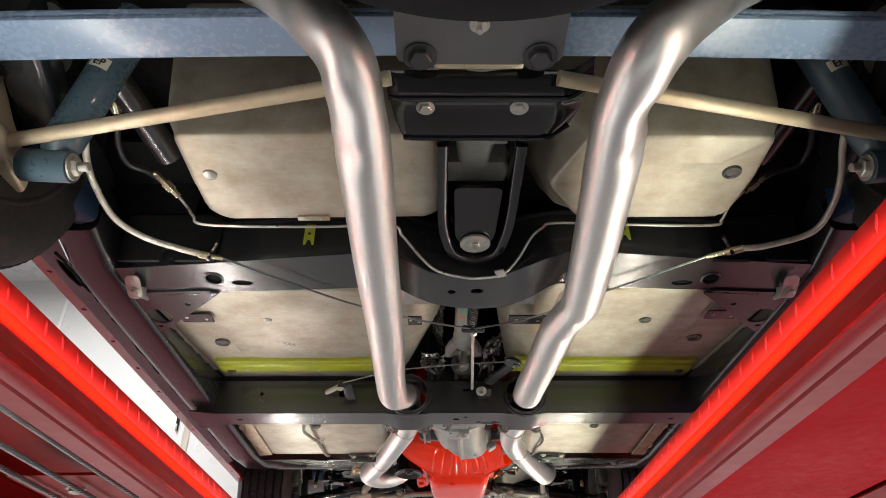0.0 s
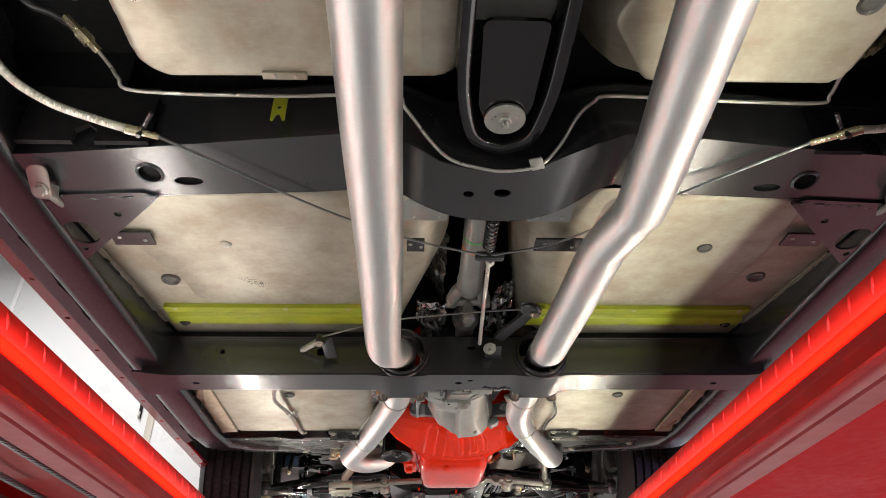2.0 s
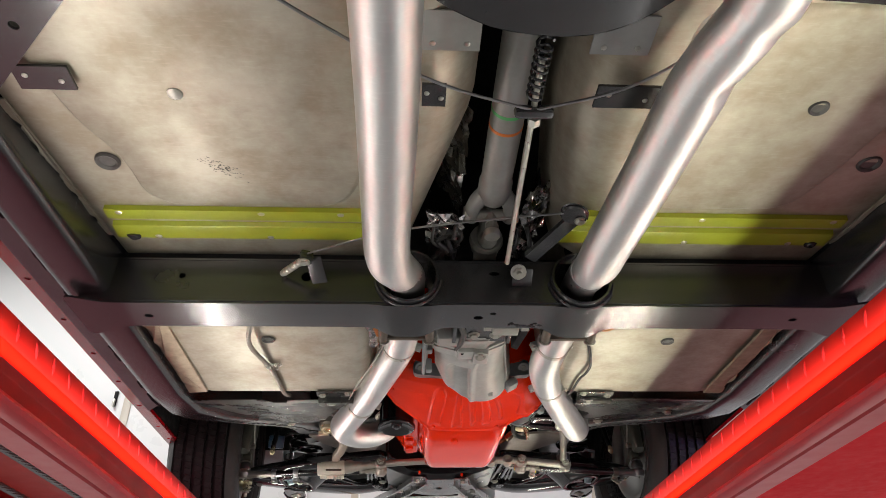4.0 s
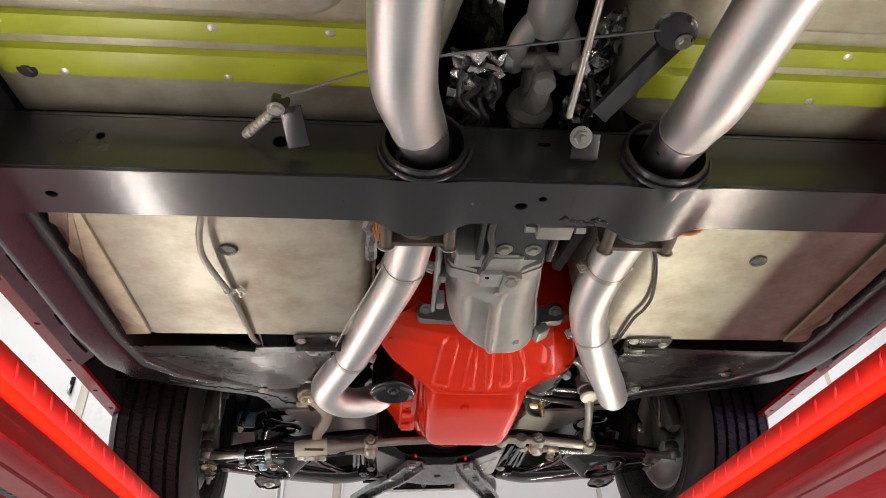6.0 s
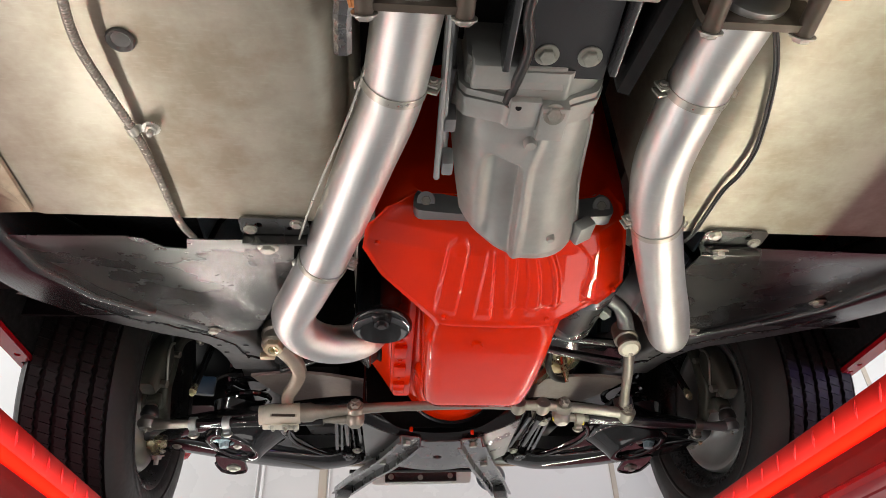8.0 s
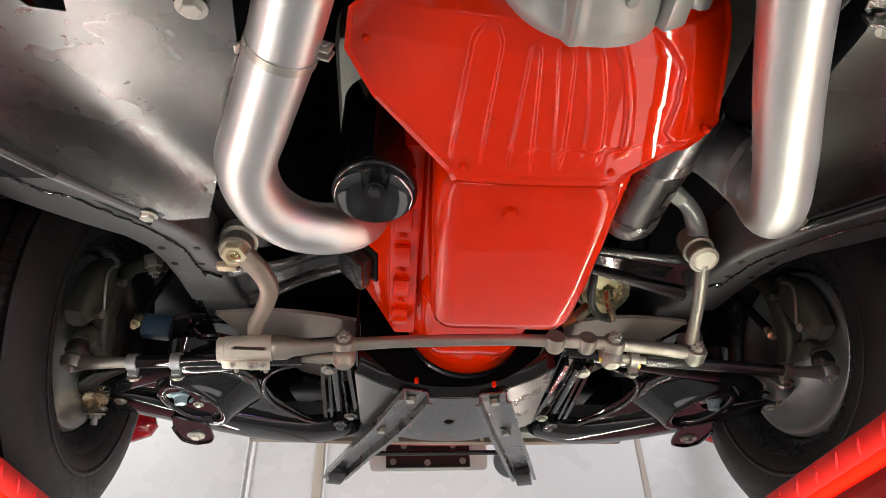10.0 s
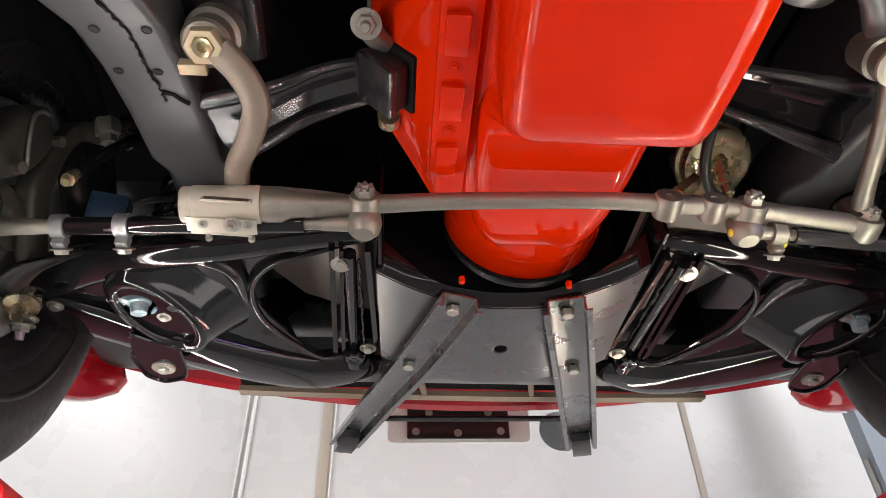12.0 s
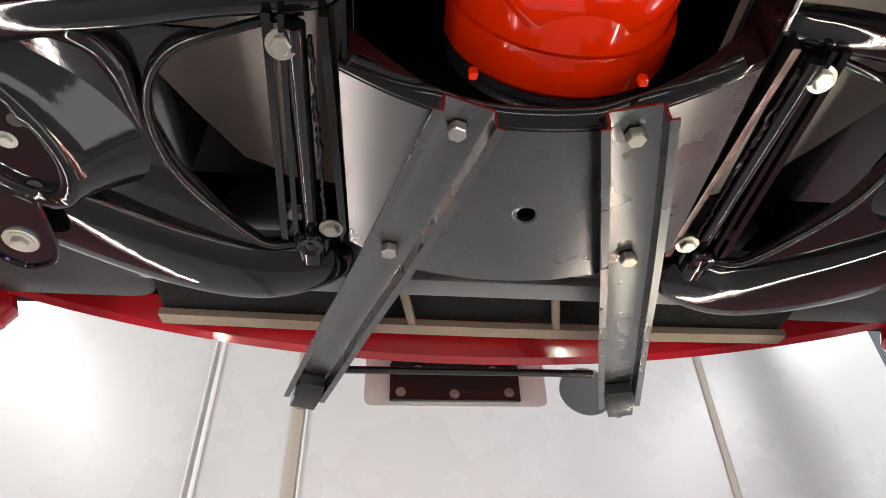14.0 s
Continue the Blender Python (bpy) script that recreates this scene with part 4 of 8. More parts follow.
    low = [(0.193, 3.385), (0.15, 3.400), (0.10, 3.405), (0.05, 3.412), (0.0, 3.415), (-0.05, 3.418), (-0.10, 3.418), (-0.15, 3.412), (-0.196, 3.398)]
    plate(bm, arc + low, 0.005, [ring((-0.004, 3.299), 0.013, 18, 0.010)], Matrix.Translation((0, 0, 1.989)))
    shape(bm, dish)
    part("front_crossmember", bm, RAW, t, "grey satin front crossmember centre")
    bm = bmesh.new()
    lathe(bm, [(0.0105, 0.0), (0.0135, -0.0008), (0.0155, 0.0006), (0.0145, 0.006), (0.0105, 0.008), (0.0105, 0.0)], pose(-0.004, 3.299, 1.9888, -4, 0, 0), seg=24)
    part("hole_rim", bm, RAW, t)
    bm = bmesh.new()
    lo = [(x, y + 0.003, 1.988 + dish(x, y)) for x, y in arc]
    mid = [(x, y - 0.004, 1.991 + dish(x, y)) for x, y in arc]
    hi = [(x, y - 0.013, 2.006 + dish(x, y) + 0.5 * max(0, abs(x) - 0.12)) for x, y in arc]
    rows = [[bm.verts.new(p) for p in curve(line, 4)] for line in (lo, mid, hi)]
    for a, b in zip(rows, rows[1:]):
        for i in range(len(a) - 1):
            bm.faces.new((a[i], a[i + 1], b[i + 1], b[i]))
    bmesh.ops.solidify(bm, geom=bm.faces[:], thickness=0.003)
    part("front_crossmember_flange", bm, GLOSS, t, "gloss black folded rear lip", smooth=60)
    # dark screen added so nothing bright shows behind the lip
    bm = bmesh.new()
    plate(bm, [(-0.198, 2.05), (0.198, 2.05), (0.198, 2.40), (-0.198, 2.40)], 0.004, m=Matrix(((1, 0, 0, 0), (0, 0, 1, 3.245), (0, 1, 0, 0), (0, 0, 0, 1))))
    part("front_crossmember_blind", bm, DARK, t)
    for s in SIDES:
        bm = bmesh.new()
        plate(bm, [(3.06, 2.035), (3.25, 2.035), (3.25, 2.30), (3.06, 2.30)], 0.005, m=Matrix(((0, 0, 1, s * 0.200), (1, 0, 0, 0), (0, 1, 0, 0), (0, 0, 0, 1))))
        part("front_crossmember_cheek", bm, GLOSS, t)
    for s in SIDES:
        bm = bmesh.new()
        plate(bm, [(s * x, y) for x, y in ((0.195, 3.10), (0.48, 3.10), (0.44, 3.20), (0.384, 3.30), (0.335, 3.372), (0.284, 3.392), (0.195, 3.40))], 0.008, m=Matrix.Translation((0, 0, 2.112)))
        shape(bm, lambda x, y: 0.05 * max(0, y - 3.2) + 0.02 * math.sin((abs(x) - 0.2) * 9))
        part("spring_tower", bm, TOWER, t, "brown grey spring tower")
        bm = bmesh.new()
        plate(bm, [(s * x, y) for x, y in ((0.375, 3.455), (0.335, 3.40), (0.25, 3.405), (0.25, 3.54), (0.36, 3.54))], 0.006, m=Matrix.Translation((0, 0, 2.135)))
        part("tower_foot", bm, RAW, t, "grey tower foot")
    bm = bmesh.new()
    box(bm, (0, 3.50, 2.085), (0.96, 0.05, 0.06), bevel=0.008)
    part("front_tie_bar", bm, GREY, t)
    return t


def curve_xy(pts):
    return [(v.x, v.y) for v in curve([(x, y, 0) for x, y in pts], 4)]


chassis()


def splash_shield(s):
    t = thing("splash_shield", (s * 0.5, 2.4, 1.93), "black sheet splash shield bolted behind the front wheel", "splash shield", "splash shields")
    bm = bmesh.new()
    o = [(0.70, 2.268), (0.50, 2.262), (0.475, 2.266), (0.455, 2.292), (0.425, 2.296), (0.418, 2.266), (0.275, 2.262), (0.288, 2.36), (0.352, 2.56), (0.394, 2.686), (0.475, 2.698), (0.535, 2.62), (0.60, 2.545), (0.66, 2.50), (0.735, 2.46), (0.745, 2.36)]
    if s > 0:
        o = [(0.70, 2.262), (0.30, 2.252), (0.305, 2.36), (0.355, 2.56), (0.40, 2.665), (0.46, 2.66), (0.53, 2.575), (0.60, 2.50), (0.66, 2.455), (0.735, 2.42), (0.745, 2.34)]
    z = lambda x, y: 0.235 * max(0, y - 2.27) + 0.006 * math.sin(abs(x) * 13 - 1.0) * min(1, max(0, (y - 2.28) / 0.15)) + 0.003 * math.sin(abs(x) * 31 + y * 17) * min(1, max(0, (y - 2.30) / 0.2))
    plate(bm, [(s * x, y) for x, y in o], 0.002, m=Matrix.Translation((0, 0, 1.933)))
    shape(bm, z, 0.02)
    part("sheet", bm, SHEET, t, smooth=70)
    bm = bmesh.new()
    rng = random.Random(12)
    edge = [(0.735, 2.45), (0.66, 2.49), (0.60, 2.535), (0.53, 2.618), (0.475, 2.69)] if s < 0 else [(0.735, 2.41), (0.66, 2.445), (0.60, 2.49), (0.53, 2.565), (0.46, 2.65)]
    tube(bm, [(s * x, y + 0.004, 1.932 + z(x, y) + rng.uniform(-0.002, 0.002)) for x, y in edge], 0.004, 6, 6)
    part("sealer", bm, SATIN, t)
    bm = bmesh.new()
    plate(bm, [(s * x, y) for x, y in ((0.70, 2.48), (0.45, 2.67), (0.46, 2.73), (0.50, 2.765), (0.78, 2.55))], 0.002, m=Matrix.Translation((0, 0, 1.998)), height=lambda x, y: max(0, y - 2.46) * 0.20)
    part("flap", bm, SHEET, t)
    for bx, by in (((0.313, 2.282), (0.617, 2.506), (0.474, 2.674), (0.698, 2.305)) if s < 0 else ((0.321, 2.264), (0.600, 2.468), (0.449, 2.64), (0.687, 2.28))):
        bolt(t, (s * bx, by, 1.932 + z(bx, by)), way=(0, 0.22, -1), size=1.1)
    # small hinge bracket above the shield
    bm = bmesh.new()
    hx = 0.30 if s < 0 else 0.335
    plate(bm, rounded([(s * (hx - 0.045), 2.222), (s * (hx + 0.045), 2.222), (s * (hx + 0.045), 2.256), (s * (hx - 0.045), 2.256)], 0.008), 0.003, [ring((s * (hx + 0.02), 2.236), 0.005, 8), ring((s * (hx - 0.02), 2.242), 0.004, 8)], Matrix.Translation((0, 0, 1.938)))
    box(bm, (s * hx, 2.259, 1.932), (0.085, 0.003, 0.018))
    b = part("bracket", bm, SHEET, t)
    bolt(b, (s * (hx + 0.032), 2.246, 1.938), size=0.7)
    bolt(b, (s * (hx - 0.03), 2.232, 1.938), size=0.7)


for s_ in SIDES:
    splash_shield(s_)


def spare_carrier():
    t = thing("spare_wheel_carrier", (0, 0.06, 1.9), "round black spare wheel carrier behind the axle", "spare wheel carrier")
    bm = bmesh.new()
    lathe(bm, [(0, 0.0), (0.31, 0.0), (0.364, 0.006), (0.378, -0.004), (0.391, -0.004), (0.397, 0.006), (0.397, 0.02), (0.383, 0.13), (0, 0.13)], pose(0.006, 0.054, 1.902), seg=72)
    part("tub", bm, GLOSS, t)


spare_carrier()


def rear_extras():
    bm = bmesh.new()
    box(bm, (0, 0.2, 2.24), (1.7, 1.5, 0.02))
    solo("rear_underbody", bm, DARK, "dull black rear underbody above the axle", "underbody")
    # dull black panels added to darken the gap over the rear crossmember
    t = thing("rear_blind", (0, 1.05, 2.07), "black panels added to darken the gap above the rear crossmember", "underbody")
    bm = bmesh.new()
    box(bm, (0, 1.00, 2.125), (1.44, 0.22, 0.01))
    part("blind_floor", bm, DARK, t)
    bm = bmesh.new()
    box(bm, (0, 1.105, 2.07), (1.30, 0.006, 0.11))
    part("blind_wall", bm, DARK, t)
    for s in SIDES:
        t = thing("trailing_arm", (s * 0.66, 0.85, 1.95), "satin black rear trailing arm beside the tyre", "trailing arm", "trailing arms")
        bm = bmesh.new()
        rows = [oblong(y, s * (x - 0.03), s * (x + 0.03), z - 0.035, z + 0.035, 0.01) for y, x, z in ((0.50, 0.60, 2.02), (0.66, 0.63, 2.0), (0.8, 0.66, 2.03), (0.95, 0.685, 2.05))]
        loft(bm, rows)
        part("arm", bm, SATIN, t)
        bm = bmesh.new()
        rod(bm, (s * 0.585, 0.60, 2.10), (s * 0.52, 0.86, 2.06), 0.024)
        part("support", bm, SATIN, t)
        bm = bmesh.new()
        box(bm, (s * 0.69, 0.84, 1.99), (0.05, 0.16, 0.10), (10, 0, s * 18), 0.012)
        part("cover", bm, NAVY, t, "dark blue reflective cover")
        bm = bmesh.new()
        plate(bm, [(s * 0.46, 1.93), (s * 0.53, 1.93), (s * 0.53, 1.95), (s * 0.545, 1.962), (s * 0.56, 1.95), (s * 0.56, 1.93), (s * 0.635, 1.93), (s * 0.635, 2.03), (s * 0.46, 2.03)], 0.008, m=Matrix(((1, 0, 0, 0), (0, 0, 1, 0.998), (0, 1, 0, 0), (0, 0, 0, 1))))
        part("pocket", bm, DARK, t)
        bm = bmesh.new()
        rod(bm, (s * 0.70, 0.60, 2.055), (s * 0.60, 0.60, 2.055), 0.05, seg=24)
        part("bearing_housing", bm, IRON, t)


rear_extras()


# ---- rear axle ----
def leaf_spring():
    t = thing("leaf_spring", (0, 0.52, 1.96), "pale blue grey transverse leaf spring under the differential", "leaf spring")
    for half, dz in ((0.64, 0.0), (0.60, 0.011)):
        bm = bmesh.new()
        rows = []
        for i in range(25):
            x = -half + 2 * half * i / 24
            z = 1.968 + dz - 0.012 * (x / 0.64) ** 2
            rows.append([(x, y, z + h) for y, h in rounded([(0.492, 0), (0.556, 0), (0.556, 0.010), (0.492, 0.010)], 0.004, 2)])
        loft(bm, rows)
        part("leaf", bm, SPRING, t)


leaf_spring()


def spring_plate():
    t = thing("spring_plate", (0, 0.51, 1.94), "black steel spring clamp plate with large bolts", "clamp plate", move=(0, -0.018, -0.012))
    bm = bmesh.new()
    plate(bm, rounded([(-0.100, 0.462), (0.108, 0.462), (0.108, 0.548), (0.062, 0.552), (-0.052, 0.552), (-0.100, 0.548)], 0.012), 0.012, m=Matrix.Translation((0, 0, 1.940)))
    part("plate", bm, PALE_SATIN, t)
    bm = bmesh.new()
    box(bm, (0.006, 0.561, 1.958), (0.115, 0.018, 0.016), bevel=0.003)
    part("shim", bm, BRASS, t, "amber coloured shim")
    for x, y in ((-0.070, 0.538), (0.080, 0.538)):
        bolt(t, (x, y, 1.940), size=1.65, kind="dark", label="dark grey bolt head")
    bolt(t, (0.002, 0.490, 1.940), size=0.95, kind="nut")


spring_plate()


def differential():
    t = thing("differential", (0.01, 0.6, 1.95), "grey cast differential housing with black cover bracket", "differential")
    bm = bmesh.new()
    lathe(bm, [(0, -0.11), (0.06, -0.10), (0.105, -0.05), (0.115, 0.0), (0.105, 0.06), (0.06, 0.10), (0, 0.11)], pose(0.01, 0.56, 2.07, 90, 0, 0), seg=28)
    part("housing", bm, IRON, t)
    bm = bmesh.new()
    loft(bm, [oblong(y, 0.01 - w, 0.01 + w, z0, z1, 0.014) for y, w, z0, z1 in ((0.60, 0.075, 1.99, 2.14), (0.66, 0.052, 1.965, 2.12), (0.72, 0.032, 1.966, 2.10), (0.78, 0.026, 1.972, 2.09), (0.81, 0.036, 1.98, 2.085))])
    part("nose", bm, IRON, t)
    bm = bmesh.new()
    loft(bm, [oblong(y, 0.012 - w, 0.012 + w, 1.975, 2.02, 0.008) for y, w in ((0.778, 0.05), (0.80, 0.058), (0.825, 0.052))])
    part("pad", bm, IRON, t)
    bm = bmesh.new()
    box(bm, (0.045, 0.715, 1.975), (0.028, 0.02, 0.02), bevel=0.003)
    part("boss", bm, IRON, t)
    # black cover bracket with two bolts
    bm = bmesh.new()
    rows = []
    for y, z, w, l in ((0.572, 1.962, 0.135, -0.118), (0.590, 1.936, 0.133, -0.116), (0.597, 1.933, 0.131, -0.114), (0.612, 1.940, 0.128, -0.112), (0.632, 1.941, 0.126, -0.110), (0.640, 1.936, 0.124, -0.108), (0.668, 1.930, 0.112, -0.098), (0.675, 1.934, 0.111, -0.097), (0.674, 1.962, 0.112, -0.098)):
        rows.append((y, z, l, w))
    pts = [[(l, y, z), (l + 0.016, y, z - 0.002), (0, y, z - 0.002), (w - 0.016, y, z - 0.002), (w, y, z), (w + 0.03, y - 0.004, z + 0.022)] for y, z, l, w in rows]
    vs = [[bm.verts.new(p) for p in r] for r in pts]
    for a, b in zip(vs, vs[1:]):
        for i in range(5):
            bm.faces.new((a[i], a[i + 1], b[i + 1], b[i]))
    bmesh.ops.solidify(bm, geom=bm.faces[:], thickness=0.004)
    c = part("cover_bracket", bm, GLOSS, t, "black pressed bracket", smooth=50)
    for y, z, l, w in ((0.595, 1.930, -0.114, 0.131), (0.671, 1.928, -0.097, 0.111)):
        bm = bmesh.new()
        tube(bm, [(l, y, z + 0.002), (l + 0.016, y, z), (0, y, z), (w - 0.016, y, z), (w, y, z + 0.002), (w + 0.03, y - 0.004, z + 0.022)], 0.003, 8, 4)
        part("rolled_edge", bm, GLOSS, c, smooth=70)
    for x in (-0.065, 0.064):
        bolt(c, (x, 0.618, 1.937), size=1.0, label="brass coloured bolt")
    # u-shaped nose carrier
    bm = bmesh.new()
    out = [(-0.040, 0.69), (-0.040, 0.86), (-0.034, 0.93), (-0.018, 0.985), (0.012, 1.004), (0.028, 1.004), (0.056, 0.985), (0.069, 0.93), (0.074, 0.86), (0.074, 0.69)]
    line = curve([(x, y, 0) for x, y in out], 5)
    tubeprof = []
    for i, v in enumerate(line):
        d = (line[min(i + 1, len(line) - 1)] - line[max(i - 1, 0)]).normalized()
        nrm = Vector((d.y, -d.x, 0))
        tubeprof.append([v + nrm * a + Vector((0, 0, z)) for a, z in ((0.008, 1.992), (0.008, 1.932), (0.005, 1.929), (-0.008, 1.929), (-0.010, 1.932), (-0.010, 1.936), (0.002, 1.938), (0.004, 1.942), (0.004, 1.992))])
    loft(bm, tubeprof)
    part("carrier_channel", bm, GLOSS, t, "gloss black U-shaped carrier", smooth=50)
    bm = bmesh.new()
    plate(bm, rounded([(-0.022, 0.795), (0.056, 0.795), (0.052, 0.93), (0.034, 0.975), (0.002, 0.975), (-0.018, 0.93)], 0.012), 0.006, m=Matrix.Translation((0, 0, 1.936)))
    part("carrier_plate", bm, GLOSS, t)
    bm = bmesh.new()
    lathe(bm, [(0, 0), (0.027, 0), (0.027, -0.004), (0, -0.004)], pose(0.018, 0.947, 1.934), seg=32)
    w = part("washer", bm, BOLT, t, "large bright washer")
    bolt(w, (0.018, 0.947, 1.931), size=0.95, kind="nut")


differential()


def strut_rod(s):
    t = thing("strut_rod", (s * 0.4, 0.61, 1.92), "bare tan steel strut rod with forged end", "strut rod", "strut rods")
    bm = bmesh.new()
    rod(bm, (s * 0.655, 0.663, 1.915), (s * 0.11, 0.563, 1.935), 0.0105)
    part("rod", bm, TAN, t)
    bm = bmesh.new()
    rod(bm, (s * 0.668, 0.63, 1.915), (s * 0.668, 0.70, 1.915), 0.021, seg=20)
    part("eye", bm, TAN, t)
    bm = bmesh.new()
    loft(bm, [oblong(y, s * 0.655, s * 0.70, z - 0.02, z + 0.03, 0.008) for y, z in ((0.61, 1.96), (0.66, 1.925), (0.70, 1.905), (0.735, 1.90))])
    part("knuckle", bm, TAN, t)


for s_ in SIDES:
    strut_rod(s_)


def text_mesh(body, size, m, depth=0.0006):
    """Raised lettering as a mesh."""
    cu = bpy.data.curves.new("lettering", "FONT")
    cu.body, cu.size, cu.extrude, cu.align_x, cu.align_y = body, size, depth, "CENTER", "CENTER"
    cu.resolution_u = 3
    ob = bpy.data.objects.new("lettering", cu)
    scene.collection.objects.link(ob)
    bpy.context.view_layer.update()
    me = bpy.data.meshes.new_from_object(ob.evaluated_get(bpy.context.evaluated_depsgraph_get()))
    bpy.data.objects.remove(ob)
    bpy.data.curves.remove(cu)
    me.transform(m)
    me.materials.clear()
    me.materials.append(INK)
    return me


def shock(s):
    t = thing("shock_absorber", (s * 0.6, 0.70, 1.89), "blue grey shock absorber with a small cream label", "shock absorber", "rear shock absorbers")
    a, b = Vector((s * 0.600, 0.690, 1.905)), Vector((s * 0.500, 0.625, 2.16))
    d = (b - a).normalized()
    bm = bmesh.new()
    m = Matrix.Translation(a) @ d.to_track_quat("Z", "Y").to_matrix().to_4x4()
    lathe(bm, [(0, 0.0), (0.016, 0.0), (0.024, 0.012), (0.0275, 0.03), (0.0285, 0.036), (0.0285, 0.22), (0.0325, 0.222), (0.0325, 0.26), (0, 0.26)], m)
    part("tube", bm, SHOCK, t)
    bm = bmesh.new()
    rod(bm, (s * 0.636, 0.688, 1.893), (s * 0.566, 0.688, 1.889), 0.0235, seg=24)
    part("lower_eye", bm, SHOCK, t)
    bolt(t, (s * 0.566, 0.688, 1.889), way=(-s, 0, 0), size=1.5, kind="nut")
    # label on the tube, facing down and inwards
    n = Vector((-s * 0.05, -0.95, -0.35))
    n = (n - d * n.dot(d)).normalized()
    p = a + d * 0.155 + n * 0.0288
    xa = d.cross(n).normalized()
    q = Matrix((xa.to_4d(), d.to_4d(), n.to_4d(), (0, 0, 0, 1))).transposed()
    for v in range(3):
        q[3][v] = 0
    q.col[3] = (*p, 1)
    bm = bmesh.new()
    w, h = 0.030, 0.017
    rows = []
    for j in range(9):
        u = -w / 2 + w * j / 8
        ang = u / 0.0288
        rows.append([Vector((0.0288 * math.sin(ang), v, 0.0288 * (math.cos(ang) - 1) + e)) for v, e in ((-h / 2, 0), (h / 2, 0), (h / 2, 0.0008), (-h / 2, 0.0008))])
    loft(bm, rows)
    bmesh.ops.transform(bm, matrix=q, verts=bm.verts)
    lab = part("label", bm, LABELM, t, "cream label reading EP")
    part("lettering", text_mesh("EP", 0.017, q @ Matrix.Translation((0, 0, 0.0009))), INK, lab)


for s_ in SIDES:
    shock(s_)


# ---- wheels ----
def wheel(x, y, z, s, turn, front):
    t = thing("wheel", (x, y, 1.72), "black treaded tyre on a dark wheel standing on the runway", "wheel", "wheels of the car")
    m = pose(x, y, z, 0, 0, turn) @ Matrix(((0, 0, s, 0), (1, 0, 0, 0), (0, s, 0, 0), (0, 0, 0, 1)))
    bm = bmesh.new()
    # profile round the axle; height is outwards
    lathe(bm, [(0.20, 0.0), (0.190, -0.085), (0.205, -0.094), (0.225, -0.102), (0.27, -0.108), (0.30, -0.103), (0.322, -0.09), (0.3315, -0.080), (0.327, -0.0755), (0.327, 0.0755), (0.3315, 0.080), (0.322, 0.09), (0.30, 0.103), (0.27, 0.108), (0.225, 0.102), (0.19, 0.085), (0.20, 0.0)], m, seg=72)
    tyre = part("tyre", bm, RUBBER, t, smooth=50)
    bm = bmesh.new()
    lathe(bm, [(0.233, -0.1035), (0.236, -0.1062), (0.240, -0.1066), (0.243, -0.1055)], m, seg=72)
    part("sidewall_ring", bm, RUBBER, tyre)
    # ribs of zigzag blocks between deep grooves, as one stuff part
    bm = bmesh.new()
    n = 110
    for row, h0 in enumerate((-0.062, -0.031, 0.0, 0.031, 0.062)):
        for k in range(n):
            a0 = 2 * math.pi * (k + 0.5 * (row % 2)) / n
            pts = [(a0 + da * 2 * math.pi / n, h0 + dh) for da, dh in ((0.0, -0.0118), (0.47, -0.0090), (0.94, -0.0118), (1.30, 0.0118), (0.83, 0.0090), (0.36, 0.0118))]
            lo = [bm.verts.new(m @ Vector((0.324 * math.cos(a), 0.324 * math.sin(a), h))) for a, h in pts]
            hi = [bm.verts.new(m @ Vector((0.3365 * math.cos(a), 0.3365 * math.sin(a), h))) for a, h in pts]
            bm.faces.new(hi)
            for i in range(6):
                bm.faces.new((lo[i - 1], lo[i], hi[i], hi[i - 1]))
    tagged(part("tread", bm, RUBBER, tyre), kind="stuff")
    bm = bmesh.new()
    lathe(bm, [(0.195, -0.092), (0.203, -0.094), (0.205, -0.088), (0.188, -0.078), (0.176, -0.06), (0.172, 0.0), (0.165, 0.06), (0.10, 0.07), (0, 0.07), (0, 0.062), (0.16, 0.05), (0.166, 0.0), (0.170, -0.06), (0.182, -0.08), (0.195, -0.092)], m, seg=48)
    part("rim", bm, RIM, t)
    if front:
        bm = bmesh.new()
        lathe(bm, [(0, -0.060), (0.05, -0.060), (0.062, -0.052), (0.112, -0.050), (0.134, -0.053), (0.146, -0.062), (0.153, -0.066), (0.161, -0.066), (0.166, -0.060), (0.167, -0.048), (0.160, -0.044), (0, -0.044)], m, seg=48)
        part("dust_shield", bm, DISC, t, "zinc coated brake dust shield")
        bm = bmesh.new()
        lathe(bm, [(0, -0.044), (0.149, -0.044), (0.149, -0.02), (0, -0.02)], m, seg=40)
        part("brake_disc", bm, IRON, t)
    return t


AX, AZ = 3.095, 2.0575
wheel(-0.775, AX, AZ, -1, 3, True)
wheel(0.745, AX + 0.01, AZ, 1, 6, True)
wheel(-0.765, 0.60, AZ, -1, 0, False)
wheel(0.765, 0.60, AZ, 1, 0, False)


